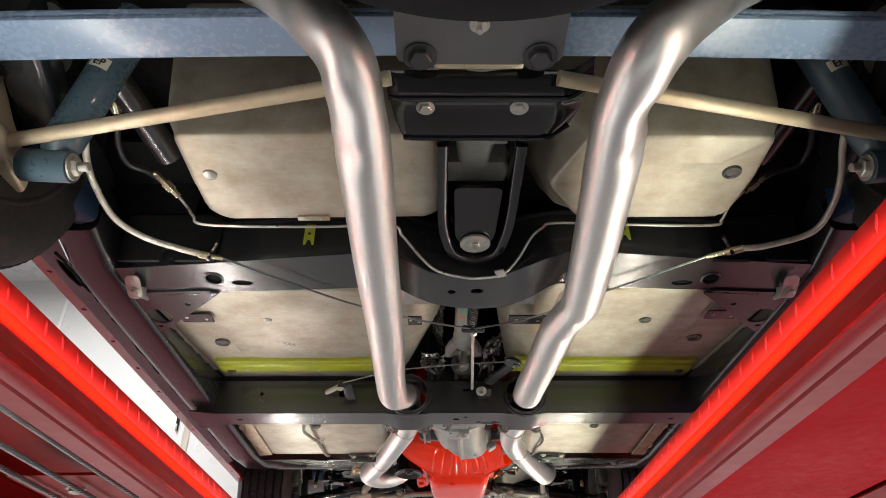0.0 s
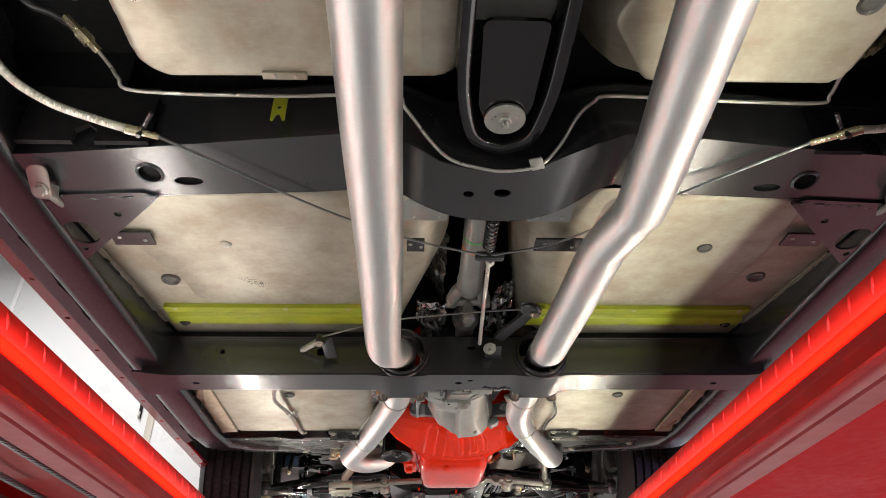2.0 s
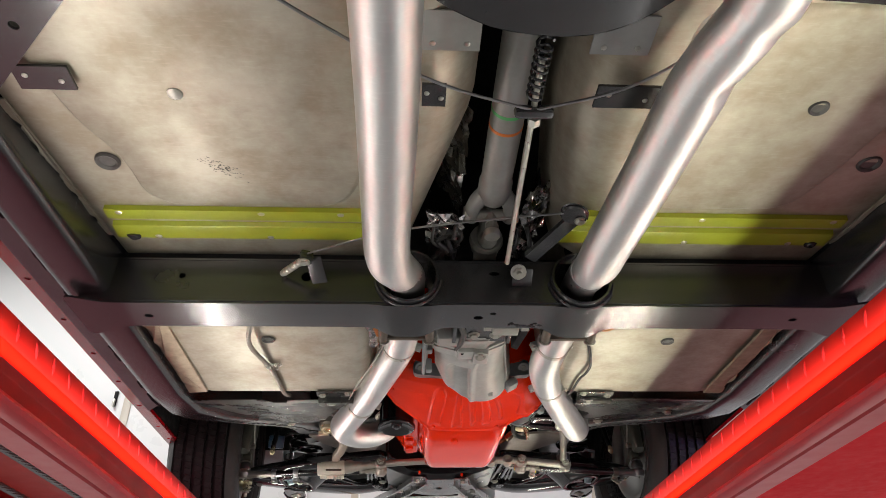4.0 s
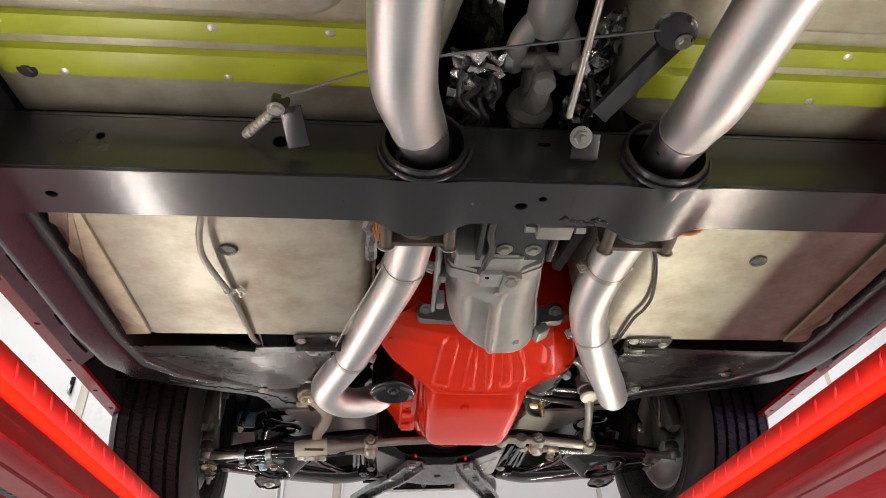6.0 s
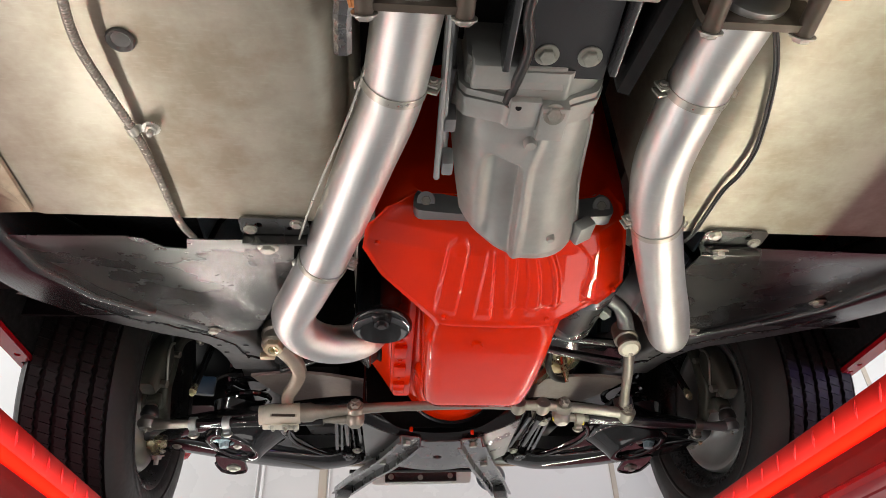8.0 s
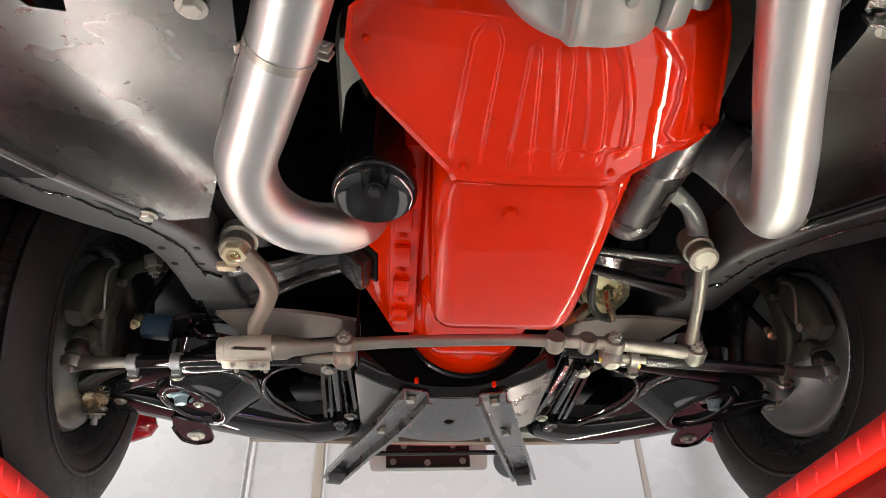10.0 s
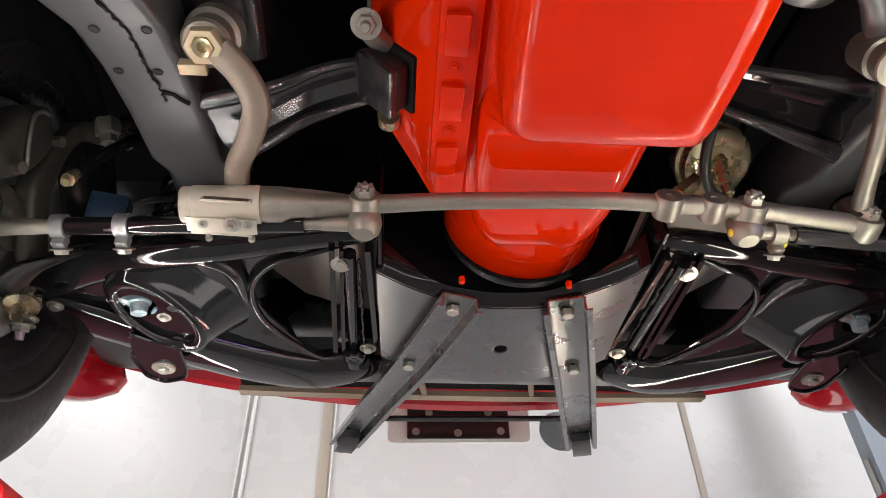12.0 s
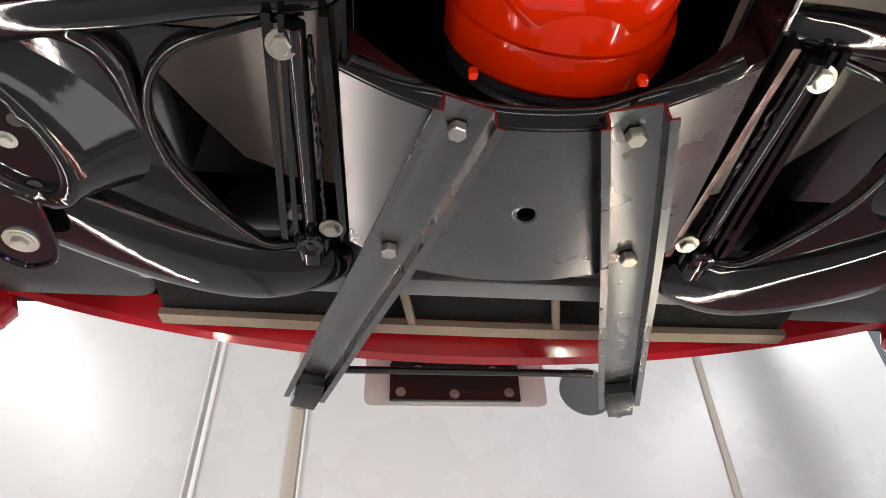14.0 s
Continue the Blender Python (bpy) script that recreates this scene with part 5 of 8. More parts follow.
# ---- exhaust ----
def exhaust():
    for s in SIDES:
        t = thing("exhaust_pipe", (s * 0.15, 1.2, 1.82), "brushed stainless exhaust pipe running the length of the car", "exhaust pipe", "exhaust pipes")
        bm = bmesh.new()
        if s < 0:
            pts = [(-0.50, 0.40, 2.09), (-0.36, 0.475, 2.075), (-0.235, 0.475, 1.99), (-0.165, 0.49, 1.90), (-0.149, 0.56, 1.868), (-0.147, 0.66, 1.865), (-0.151, 0.90, 1.866), (-0.153, 1.20, 1.872), (-0.159, 1.44, 1.880), (-0.158, 1.55, 1.885), (-0.142, 1.635, 1.915), (-0.129, 1.70, 1.943), (-0.128, 1.76, 1.953), (-0.13, 1.85, 1.953)]
            r = [0.0350] * 10 + [0.0335, 0.031, 0.031, 0.031]
            r[2:8] = [0.0365, 0.0375, 0.0365, 0.0380, 0.0375, 0.0365]
        else:
            pts = [(0.56, 0.40, 2.07), (0.40, 0.462, 2.045), (0.285, 0.455, 1.965), (0.205, 0.470, 1.89), (0.182, 0.54, 1.862), (0.187, 0.63, 1.862), (0.201, 0.80, 1.864), (0.212, 0.95, 1.867), (0.217, 1.05, 1.869), (0.211, 1.085, 1.870), (0.199, 1.135, 1.874), (0.191, 1.20, 1.877), (0.184, 1.35, 1.880), (0.175, 1.50, 1.884), (0.176, 1.565, 1.892), (0.184, 1.64, 1.922), (0.188, 1.72, 1.948), (0.188, 1.85, 1.951)]
            r = [0.0350] * 15 + [0.0325, 0.031, 0.031]
            r[2:8] = [0.0365, 0.0375, 0.0365, 0.0375, 0.0370, 0.0360]
            r[9], r[10] = 0.0335, 0.0330
        tube(bm, pts, r, 32, 10)
        # crimped dents where the tube clears the half shaft
        for c, rad, push in ((((-0.170, 0.545, 1.84), 0.05, (0.012, -0.004, 0.010)), ((-0.165, 0.605, 1.835), 0.04, (0.010, 0, 0.008)), ((-0.19, 0.495, 1.885), 0.05, (0.008, 0.006, 0.010))) if s < 0 else (((0.205, 0.545, 1.845), 0.05, (-0.012, -0.003, 0.010)), ((0.204, 0.60, 1.838), 0.035, (-0.008, 0, 0.008)), ((0.222, 1.082, 1.845), 0.03, (-0.006, 0, 0.006)), ((0.212, 1.165, 1.852), 0.026, (-0.006, 0, 0.008)))):
            for v in bm.verts:
                k = (v.co - Vector(c)).length / rad
                if k < 1:
                    v.co += Vector(push) * 0.6 * (1 - k * k) ** 2
        part("rear_tube", bm, PIPE, t, smooth=60)
        bm = bmesh.new()
        tint = [(-0.1405, 1.645, 1.9185), (-0.129, 1.70, 1.943), (-0.128, 1.76, 1.953), (-0.13, 1.84, 1.953)] if s < 0 else [(0.1838, 1.645, 1.9242), (0.188, 1.72, 1.948), (0.188, 1.78, 1.950), (0.188, 1.84, 1.951)]
        tube(bm, tint, [0.0335, 0.0316, 0.0316, 0.0316], 32, 8)
        part("pipe_end", bm, TINT, t, "heat tinted pipe end", smooth=60)
        # front downpipe
        bm = bmesh.new()
        if s < 0:
            pts = [(-0.13, 1.86, 1.945), (-0.138, 1.93, 1.950), (-0.150, 2.02, 1.951), (-0.176, 2.11, 1.949), (-0.207, 2.214, 1.948), (-0.243, 2.33, 1.948), (-0.278, 2.425, 1.948), (-0.301, 2.495, 1.950), (-0.292, 2.565, 1.955), (-0.258, 2.613, 1.962), (-0.213, 2.640, 1.978), (-0.176, 2.662, 2.015), (-0.160, 2.675, 2.09)]
        else:
            pts = [(0.19, 1.86, 1.945), (0.186, 1.945, 1.950), (0.184, 2.02, 1.951), (0.186, 2.10, 1.950), (0.203, 2.175, 1.949), (0.232, 2.255, 1.948), (0.275, 2.36, 1.948), (0.320, 2.46, 1.949), (0.352, 2.540, 1.955), (0.366, 2.580, 1.982), (0.360, 2.590, 2.04), (0.31, 2.59, 2.12)]
        tube(bm, pts, 0.0350, 28, 10)
        part("downpipe", bm, PIPE, t, smooth=60)
        # flange behind the crossmember
        cx = -0.130 if s < 0 else 0.190
        bm = bmesh.new()
        plate(bm, rounded([(cx - 0.055, 1.905), (cx + 0.055, 1.905), (cx + 0.055, 1.985), (cx - 0.055, 1.985)], 0.015), 0.008, [ring((cx, 1.948), 0.0354, 24)], Matrix(((1, 0, 0, 0), (0, 0, 1, 1.868), (0, 1, 0, 0), (0, 0, 0, 1))))
        fl = part("flange", bm, BROWN, t, "dark brown steel flange")
        for dx in (-0.045, 0.045):
            b = bmesh.new()
            rod(b, (cx + dx, 1.815, 1.917), (cx + dx, 1.880, 1.908), 0.0090, seg=16)
            part("spacer", b, BROWN, fl)
            bolt(fl, (cx + dx, 1.880, 1.908), way=(0, 0.96, -0.3), size=0.95)
        # wire clamps
        for c, d in ((((-0.146, 1.995, 1.951), (-0.2, 0.98, 0)), ((-0.2425, 2.330, 1.948), (-0.35, 0.94, 0))) if s < 0 else (((0.185, 1.985, 1.951), (-0.03, 0.99, 0)), ((0.217, 2.215, 1.9485), (0.33, 0.94, 0)))):
            m = Matrix.Translation(c) @ Vector(d).to_track_quat("Z", "Y").to_matrix().to_4x4()
            bm = bmesh.new()
            lathe(bm, [(0.0352, -0.005), (0.0366, -0.005), (0.0366, 0.005), (0.0352, 0.005), (0.0352, -0.005)], m, seg=32)
            k = part("clamp_band", bm, BOLT, t, "thin bright band clamp")
            for e in (-1, 1):
                bm = bmesh.new()
                if e == -s:
                    # square lugs drawn together by a small bolt
                    box(bm, (c[0] + e * 0.0415, c[1] + 0.004, c[2] - 0.004), (0.014, 0.003, 0.016), (0, 20 * e, 0), 0.0008)
                    box(bm, (c[0] + e * 0.0415, c[1] - 0.005, c[2] - 0.004), (0.014, 0.003, 0.016), (0, 20 * e, 0), 0.0008)
                    lug = part("clamp_tab", bm, BOLT, k)
                    bolt(lug, (c[0] + e * 0.0415, c[1] - 0.0065, c[2] - 0.004), way=(0, -1, 0), size=0.48)
                else:
                    box(bm, (c[0] + e * 0.039, c[1], c[2] - 0.003), (0.012, 0.010, 0.003), (0, 55 * e, 0), 0.001)
                    part("clamp_tab", bm, BOLT, k)
        # thin sensing wire beside the pipe
        bm = bmesh.new()
        if s < 0:
            tube(bm, [(-0.175, 1.97, 1.945), (-0.20, 2.05, 1.94), (-0.245, 2.18, 1.936), (-0.272, 2.27, 1.932)], 0.0016, 6, 6)
        else:
            tube(bm, [(0.212, 1.98, 1.95), (0.205, 2.08, 1.948), (0.212, 2.17, 1.946), (0.222, 2.21, 1.944)], 0.0016, 6, 6)
        part("tie_wire", bm, BOLT, t)
        # copper braid at the flange
        bm = bmesh.new()
        if s < 0:
            for q in range(5):
                tube(bm, [(-0.19 + q * 0.004, 1.83, 1.93 + 0.002 * q), (-0.193 + q * 0.004, 1.855, 1.925), (-0.187 + q * 0.003, 1.882, 1.918)], 0.0028, 6, 4)
        else:
            tube(bm, [(0.24, 1.84, 1.915), (0.262, 1.838, 1.913), (0.272, 1.825, 1.915), (0.25, 1.818, 1.918)], 0.005, 8, 5)
        part("ground_braid", bm, COPPER, t, "copper ground braid")
        if s < 0:
            bm = bmesh.new()
            rng = random.Random(2)
            tube(bm, [(-0.198 + rng.uniform(-0.004, 0.004), 1.84 + 0.02 * q, 1.93 + rng.uniform(-0.004, 0.004)) for q in range(6)], 0.009, 7, 3)
            part("foil_wrap", bm, FOIL, t, "crumpled foil wrap", smooth=5)


exhaust()


# ---- driveline ----
def driveshaft():
    t = thing("driveshaft", (0.02, 1.3, 2.03), "silver steel driveshaft with painted marks", "driveshaft")
    bm = bmesh.new()
    lathe(bm, [(0, 0), (0.0265, 0), (0.0265, 0.50), (0.029, 0.505), (0.029, 0.53), (0.024, 0.55), (0, 0.55)], pose(0.021, 1.06, 2.055, -90, 0, 0), seg=32)
    part("tube", bm, CAST, t)
    for y, mat in ((1.425, ORANGE), (1.39, MINT)):
        bm = bmesh.new()
        lathe(bm, [(0.0262, -0.003), (0.0268, -0.003), (0.0268, 0.003), (0.0262, 0.003), (0.0262, -0.003)], pose(0.021, y, 2.055, -90, 0, 0), seg=32)
        part("paint_band", bm, mat, t, "painted band")
    # universal joint: two forged yokes round a cross with bearing caps
    y = 1.655
    for a in (-1, 1):
        bm = bmesh.new()
        tube(bm, [(0.021 + a * 0.010, 1.59, 2.055), (0.021 + a * 0.026, 1.612, 2.052), (0.021 + a * 0.034, 1.635, 2.050), (0.021 + a * 0.034, 1.668, 2.050)], [0.016, 0.015, 0.014, 0.012], 14, 5)
        part("yoke_ear", bm, CAST, t)
        bm = bmesh.new()
        lathe(bm, [(0, 0), (0.014, 0), (0.016, 0.003), (0.016, 0.012), (0, 0.012)], pose(0.021 + a * 0.050, y, 2.050, 0, -a * 90, 0), seg=20)
        part("bearing_cap", bm, BOLT, t)
        bm = bmesh.new()
        tube(bm, [(0.021, 1.73, 2.05), (0.021, 1.705, 2.05 - a * 0.024), (0.021, 1.675, 2.05 - a * 0.033), (0.021, 1.645, 2.05 - a * 0.033)], [0.018, 0.015, 0.014, 0.012], 14, 5)
        part("yoke_ear", bm, IRON, t)
        bm = bmesh.new()
        lathe(bm, [(0, 0), (0.013, 0), (0.015, 0.003), (0.015, 0.012), (0, 0.012)], pose(0.021, y, 2.05 - a * 0.050, 0 if a > 0 else 180, 0, 0), seg=20)
        part("bearing_cap", bm, BOLT, t)
    bm = bmesh.new()
    rod(bm, (-0.02, y, 2.05), (0.062, y, 2.05), 0.011)
    rod(bm, (0.021, y, 2.01), (0.021, y, 2.09), 0.011)
    part("joint_cross", bm, IRON, t)
    bm = bmesh.new()
    lathe(bm, [(0, 0), (0.030, 0), (0.033, 0.012), (0.028, 0.020), (0.026, 0.12), (0.034, 0.13), (0.034, 0.22), (0, 0.22)], pose(0.021, 1.725, 2.05, -90, 0, 0), seg=28)
    part("slip_yoke", bm, IRON, t)


driveshaft()


def tunnel_foil():
    t = thing("heat_foil", (0, 1.5, 2.06), "crinkled silver heat foil lining the transmission tunnel", "heat foil")
    rng = random.Random(31)
    for x0, y0, x1, y1, z, tilt in ((-0.075, 1.40, -0.035, 1.66, 2.09, -1.6), (-0.095, 1.63, -0.03, 1.74, 2.035, -0.3), (0.075, 1.58, 0.125, 1.72, 2.055, 0.6), (0.060, 1.70, 0.11, 1.78, 2.04, 0.2)):
        bm = bmesh.new()
        nx, ny = 6, 16
        g = [[bm.verts.new((x0 + (x1 - x0) * i / nx + rng.uniform(-0.004, 0.004), y0 + (y1 - y0) * j / ny + rng.uniform(-0.004, 0.004), z + tilt * (x1 - x0) * (i / nx - 0.5) + rng.uniform(-0.009, 0.009))) for i in range(nx + 1)] for j in range(ny + 1)]
        for a, b in zip(g, g[1:]):
            for i in range(nx):
                bm.faces.new((a[i], a[i + 1], b[i + 1], b[i]))
        bmesh.ops.solidify(bm, geom=bm.faces[:], thickness=0.001)
        part("foil_sheet", bm, FOIL, t, smooth=8)


tunnel_foil()


def tunnel_hoses():
    rng = random.Random(8)
    for k in range(7):
        x = -0.075 + 0.009 * k if k < 5 else 0.075 + 0.012 * (k - 5)
        bm = bmesh.new()
        tube(bm, [(x + rng.uniform(-0.01, 0.01), 1.66 + 0.02 * q, 2.03 + rng.uniform(-0.018, 0.012)) for q in range(8)], rng.uniform(0.003, 0.006), 8, 5)
        solo("tunnel_hose", bm, BLACKRUB, "thin black hose above the gearbox crossmember", "hose", "hoses in the tunnel")


tunnel_hoses()


def gearbox():
    t = thing("gearbox", (0.03, 2.1, 1.94), "grey cast aluminium gearbox with bell housing", "gearbox")
    X = 0.028
    xl = lambda y: step(y, ((2.05, -0.066), (2.20, -0.060), (2.28, -0.046), (2.315, -0.028)))
    xr = lambda y: step(y, ((2.05, 0.093), (2.20, 0.112), (2.28, 0.135), (2.315, 0.143)))
    zb = lambda y: step(y, ((2.05, 1.958), (2.15, 1.953), (2.25, 1.944), (2.295, 1.943), (2.315, 1.950)))

    def belly(x, y):
        u = (x - (xl(y) + xr(y)) / 2) / ((xr(y) - xl(y)) / 2)
        front = max(0, (y - 2.05) / 0.265)
        z = zb(y) + 0.028 * abs(u) ** 5 + 0.050 * front * abs(u) ** 2.4
        # scooped pocket beside the centre ridge, sharp along the ridge and soft on the other side
        lo, hi = step(y, ((2.09, -0.030), (2.13, -0.041), (2.21, -0.037), (2.31, -0.028))), step(y, ((2.10, 0.014), (2.127, 0.018), (2.19, 0.022), (2.31, 0.030)))
        v = (x - lo) / (hi - lo)
        if 0 < v < 1:
            g = min(1, max(0, (y - 2.098 - 0.45 * (x + 0.04)) / 0.016)) * min(1, max(0.35, (2.325 - y) / 0.06))
            g = g * g * (3 - 2 * g)
            w = min(1, v / 0.45) * min(1, (1 - v) / 0.07)
            z += 0.019 * g * w * w * (3 - 2 * w)
        z -= 0.004 * max(0, 1 - abs(x - step(y, ((2.05, 0.034), (2.127, 0.023), (2.31, 0.034)))) / 0.010)
        return z + 0.012 * max(0, (2.09 - y) / 0.04) * (1 if x < 0.02 else 0.4)

    bm = bmesh.new()
    ys = [2.05 + 0.005 * k for k in range(54)]
    rows = []
    for y in ys:
        row = [(xl(y) - 0.004, y, 2.16), (xl(y) - 0.002, y, 2.06)]
        row += [(xl(y) + (xr(y) - xl(y)) * q / 80, y, belly(xl(y) + (xr(y) - xl(y)) * q / 80, y)) for q in range(81)]
        row += [(xr(y) + 0.002, y, 2.06), (xr(y) + 0.004, y, 2.16)]
        rows.append(row)
    loft(bm, rows)
    part("case", bm, CAST, t, smooth=42)
    for x0, x1, y0, y1, r in ((0.092, 0.122, 2.06, 2.27, 0.0035),):
        bm = bmesh.new()
        tube(bm, [(x0 + (x1 - x0) * k / 10, y0 + (y1 - y0) * k / 10, belly(x0 + (x1 - x0) * k / 10, y0 + (y1 - y0) * k / 10) + 0.001) for k in range(11)], r, 8, 2)
        part("casting_rib", bm, CAST, t, smooth=60)
    for x, y, r in ((0.018, 2.085, 0.008), (0.079, 2.262, 0.006)):
        bm = bmesh.new()
        lathe(bm, [(0, -0.007), (r * 0.8, -0.007), (r, -0.004), (r * 1.15, 0.01), (0, 0.01)], pose(x, y, belly(x, y)), seg=20)
        part("boss", bm, CAST, t)
    # stepped tail flange: housing, gasket and front flange
    for name, y0, y1, g, mat in (("rear_housing", 1.975, 2.012, -0.004, CAST), ("flange", 2.012, 2.021, 0.002, CAST), ("gasket", 2.021, 2.0225, 0.0005, DARK), ("flange", 2.0225, 2.032, 0.004, CAST), ("gasket", 2.032, 2.0332, 0.0005, DARK), ("case_rim", 2.0332, 2.052, 0.002, CAST)):
        bm = bmesh.new()
        prof = [(-0.072 - g, 2.15), (-0.072 - g, 1.978), (-0.064 - g, 1.968 - g), (-0.022, 1.956 - g), (-0.016, 1.948 - g), (0.044, 1.948 - g), (0.050, 1.957 - g), (0.082 + g, 1.972 - g), (0.092 + g, 1.990), (0.092 + g, 2.15)]
        loft(bm, [[(x, y, z) for x, z in rounded(prof, 0.004, 3)] for y in (y0, y1)])
        part(name, bm, mat, t, smooth=30)
    for x0, x1, y0, y1, z0 in ((-0.018, 0.017, 2.008, 2.046, 1.9425), (0.017, 0.049, 2.012, 2.062, 1.938)):
        bm = bmesh.new()
        box(bm, ((x0 + x1) / 2, (y0 + y1) / 2, z0 + 0.008), (x1 - x0, y1 - y0, 0.016), bevel=0.0025)
        boss = part("bolt_boss", bm, CAST, t)
    bolt(boss, (0.031, 2.020, 1.939), way=(0, -0.4, -0.92), size=0.95, kind="brassy", label="dull steel bolt head")
    # dark stub drawn in for the darkness of the boss's hole
    bm = bmesh.new()
    rod(bm, (-0.009, 2.016, 1.9418), (-0.009, 2.018, 1.946), 0.0035, seg=12)
    part("hole_stub", bm, DARK, t)
    bolt(t, (-0.058, 1.985, 1.966), way=(0, -0.5, -0.87), size=0.85, kind="brassy")
    # rounded bar across the rear cover
    bm = bmesh.new()
    loft(bm, [oblong(y, -0.064, 0.040, z, z + 0.03, 0.006) for y, z in ((1.968, 1.962), (1.972, 1.956), (1.996, 1.950), (2.002, 1.954))])
    part("cover_bar", bm, CAST, t)
    for lx, w in ((-0.094, 0.08), (0.172, 0.06)):
        d = 1 if lx < 0 else -1
        bm = bmesh.new()
        plate(bm, rounded([(lx - d * 0.020, 2.012), (lx + d * w, 2.004), (lx + d * w, 2.06), (lx - d * 0.016, 2.052)], 0.016), 0.022, m=Matrix(((1, 0, 0, 0), (0, 0, 1, 2.286), (0, 1, 0, 0), (0, 0, 0, 1))))
        lug = part("lug", bm, GREY, t)
        bolt(lug, (lx, 2.286, 2.030), way=(0, -0.8, -0.6), size=0.85, kind="brassy", label="grey bolt head")
        bm = bmesh.new()
        lathe(bm, [(0, 0), (0.0135, 0), (0.0135, 0.003), (0, 0.003)], Matrix.Translation((lx, 2.2855, 2.030)) @ Vector((0, -0.8, -0.6)).to_track_quat("Z", "Y").to_matrix().to_4x4(), seg=20)
        part("washer", bm, GREY, lug)
    bm = bmesh.new()
    box(bm, (0.137, 2.290, 1.985), (0.03, 0.04, 0.02), (0, -30, 0), 0.004)
    part("foot", bm, CAST, t)
    # mount bracket with two bolts under the crossmember
    bm = bmesh.new()
    plate(bm, [(-0.02, 1.83), (0.075, 1.83), (0.080, 1.985), (-0.012, 1.985)], 0.006, m=Matrix.Translation((0, 0, 1.958)))
    for gx in (-0.03, 0.085):
        loft(bm, [oblong(y, gx - 0.004, gx + 0.004, 1.945, 1.99, 0.002, 2) for y in (1.82, 1.97)])
    mt = part("mount_bracket", bm, SATIN, t, "satin black mount bracket")
    for bx in (0.012, 0.058):
        bolt(mt, (bx, 1.955, 1.958), size=1.0, kind="brassy", label="dull steel bolt head")
    bm = bmesh.new()
    box(bm, (0.062, 1.838, 1.915), (0.05, 0.03, 0.022), bevel=0.003)
    lu = part("mount_cushion", bm, IRON, t)
    for bx in (0.026, 0.098):
        b = bmesh.new()
        rod(b, (bx - 0.006, 1.838, 1.915), (bx + 0.008, 1.838, 1.915), 0.008, seg=6)
        part("nut", b, BOLT, lu)
    bm = bmesh.new()
    loft(bm, [[(x0 + k, y, z) for k, z in ((0, 1.945), (0.012, 1.940), (0.013, 1.985), (0.0, 1.985))] for x0, y in ((0.118, 1.83), (0.095, 1.99))])
    part("brace", bm, DARK, t)
    bm = bmesh.new()
    tube(bm, [(-0.012, 1.84, 1.955), (-0.018, 1.90, 1.950), (-0.010, 1.945, 1.95), (-0.02, 2.02, 1.956)], 0.006, 10, 6)
    part("breather_hose", bm, BLACKRUB, t)
    # dark box added so the tunnel stays black before the red block
    bm = bmesh.new()
    loft(bm, [oblong(y, X - w, X + w, 2.035, 2.27, 0.02) for y, w in ((1.76, 0.07), (1.82, 0.10), (2.0, 0.11))])
    part("tail_blind", bm, DARK, t, "dark box added to hide the engine behind the gearbox tail")
    # shift linkage beside the case
    bm = bmesh.new()
    for k, z in enumerate((2.02, 1.99, 1.965)):
        rod(bm, (-0.082 - 0.006 * k, 1.88, z), (-0.078 - 0.006 * k, 2.15, z - 0.01), 0.004, seg=8)
        box(bm, (-0.078, 2.03 + 0.05 * k, z), (0.014, 0.022, 0.03), bevel=0.003)
    part("shift_linkage", bm, GREY, t)


gearbox()


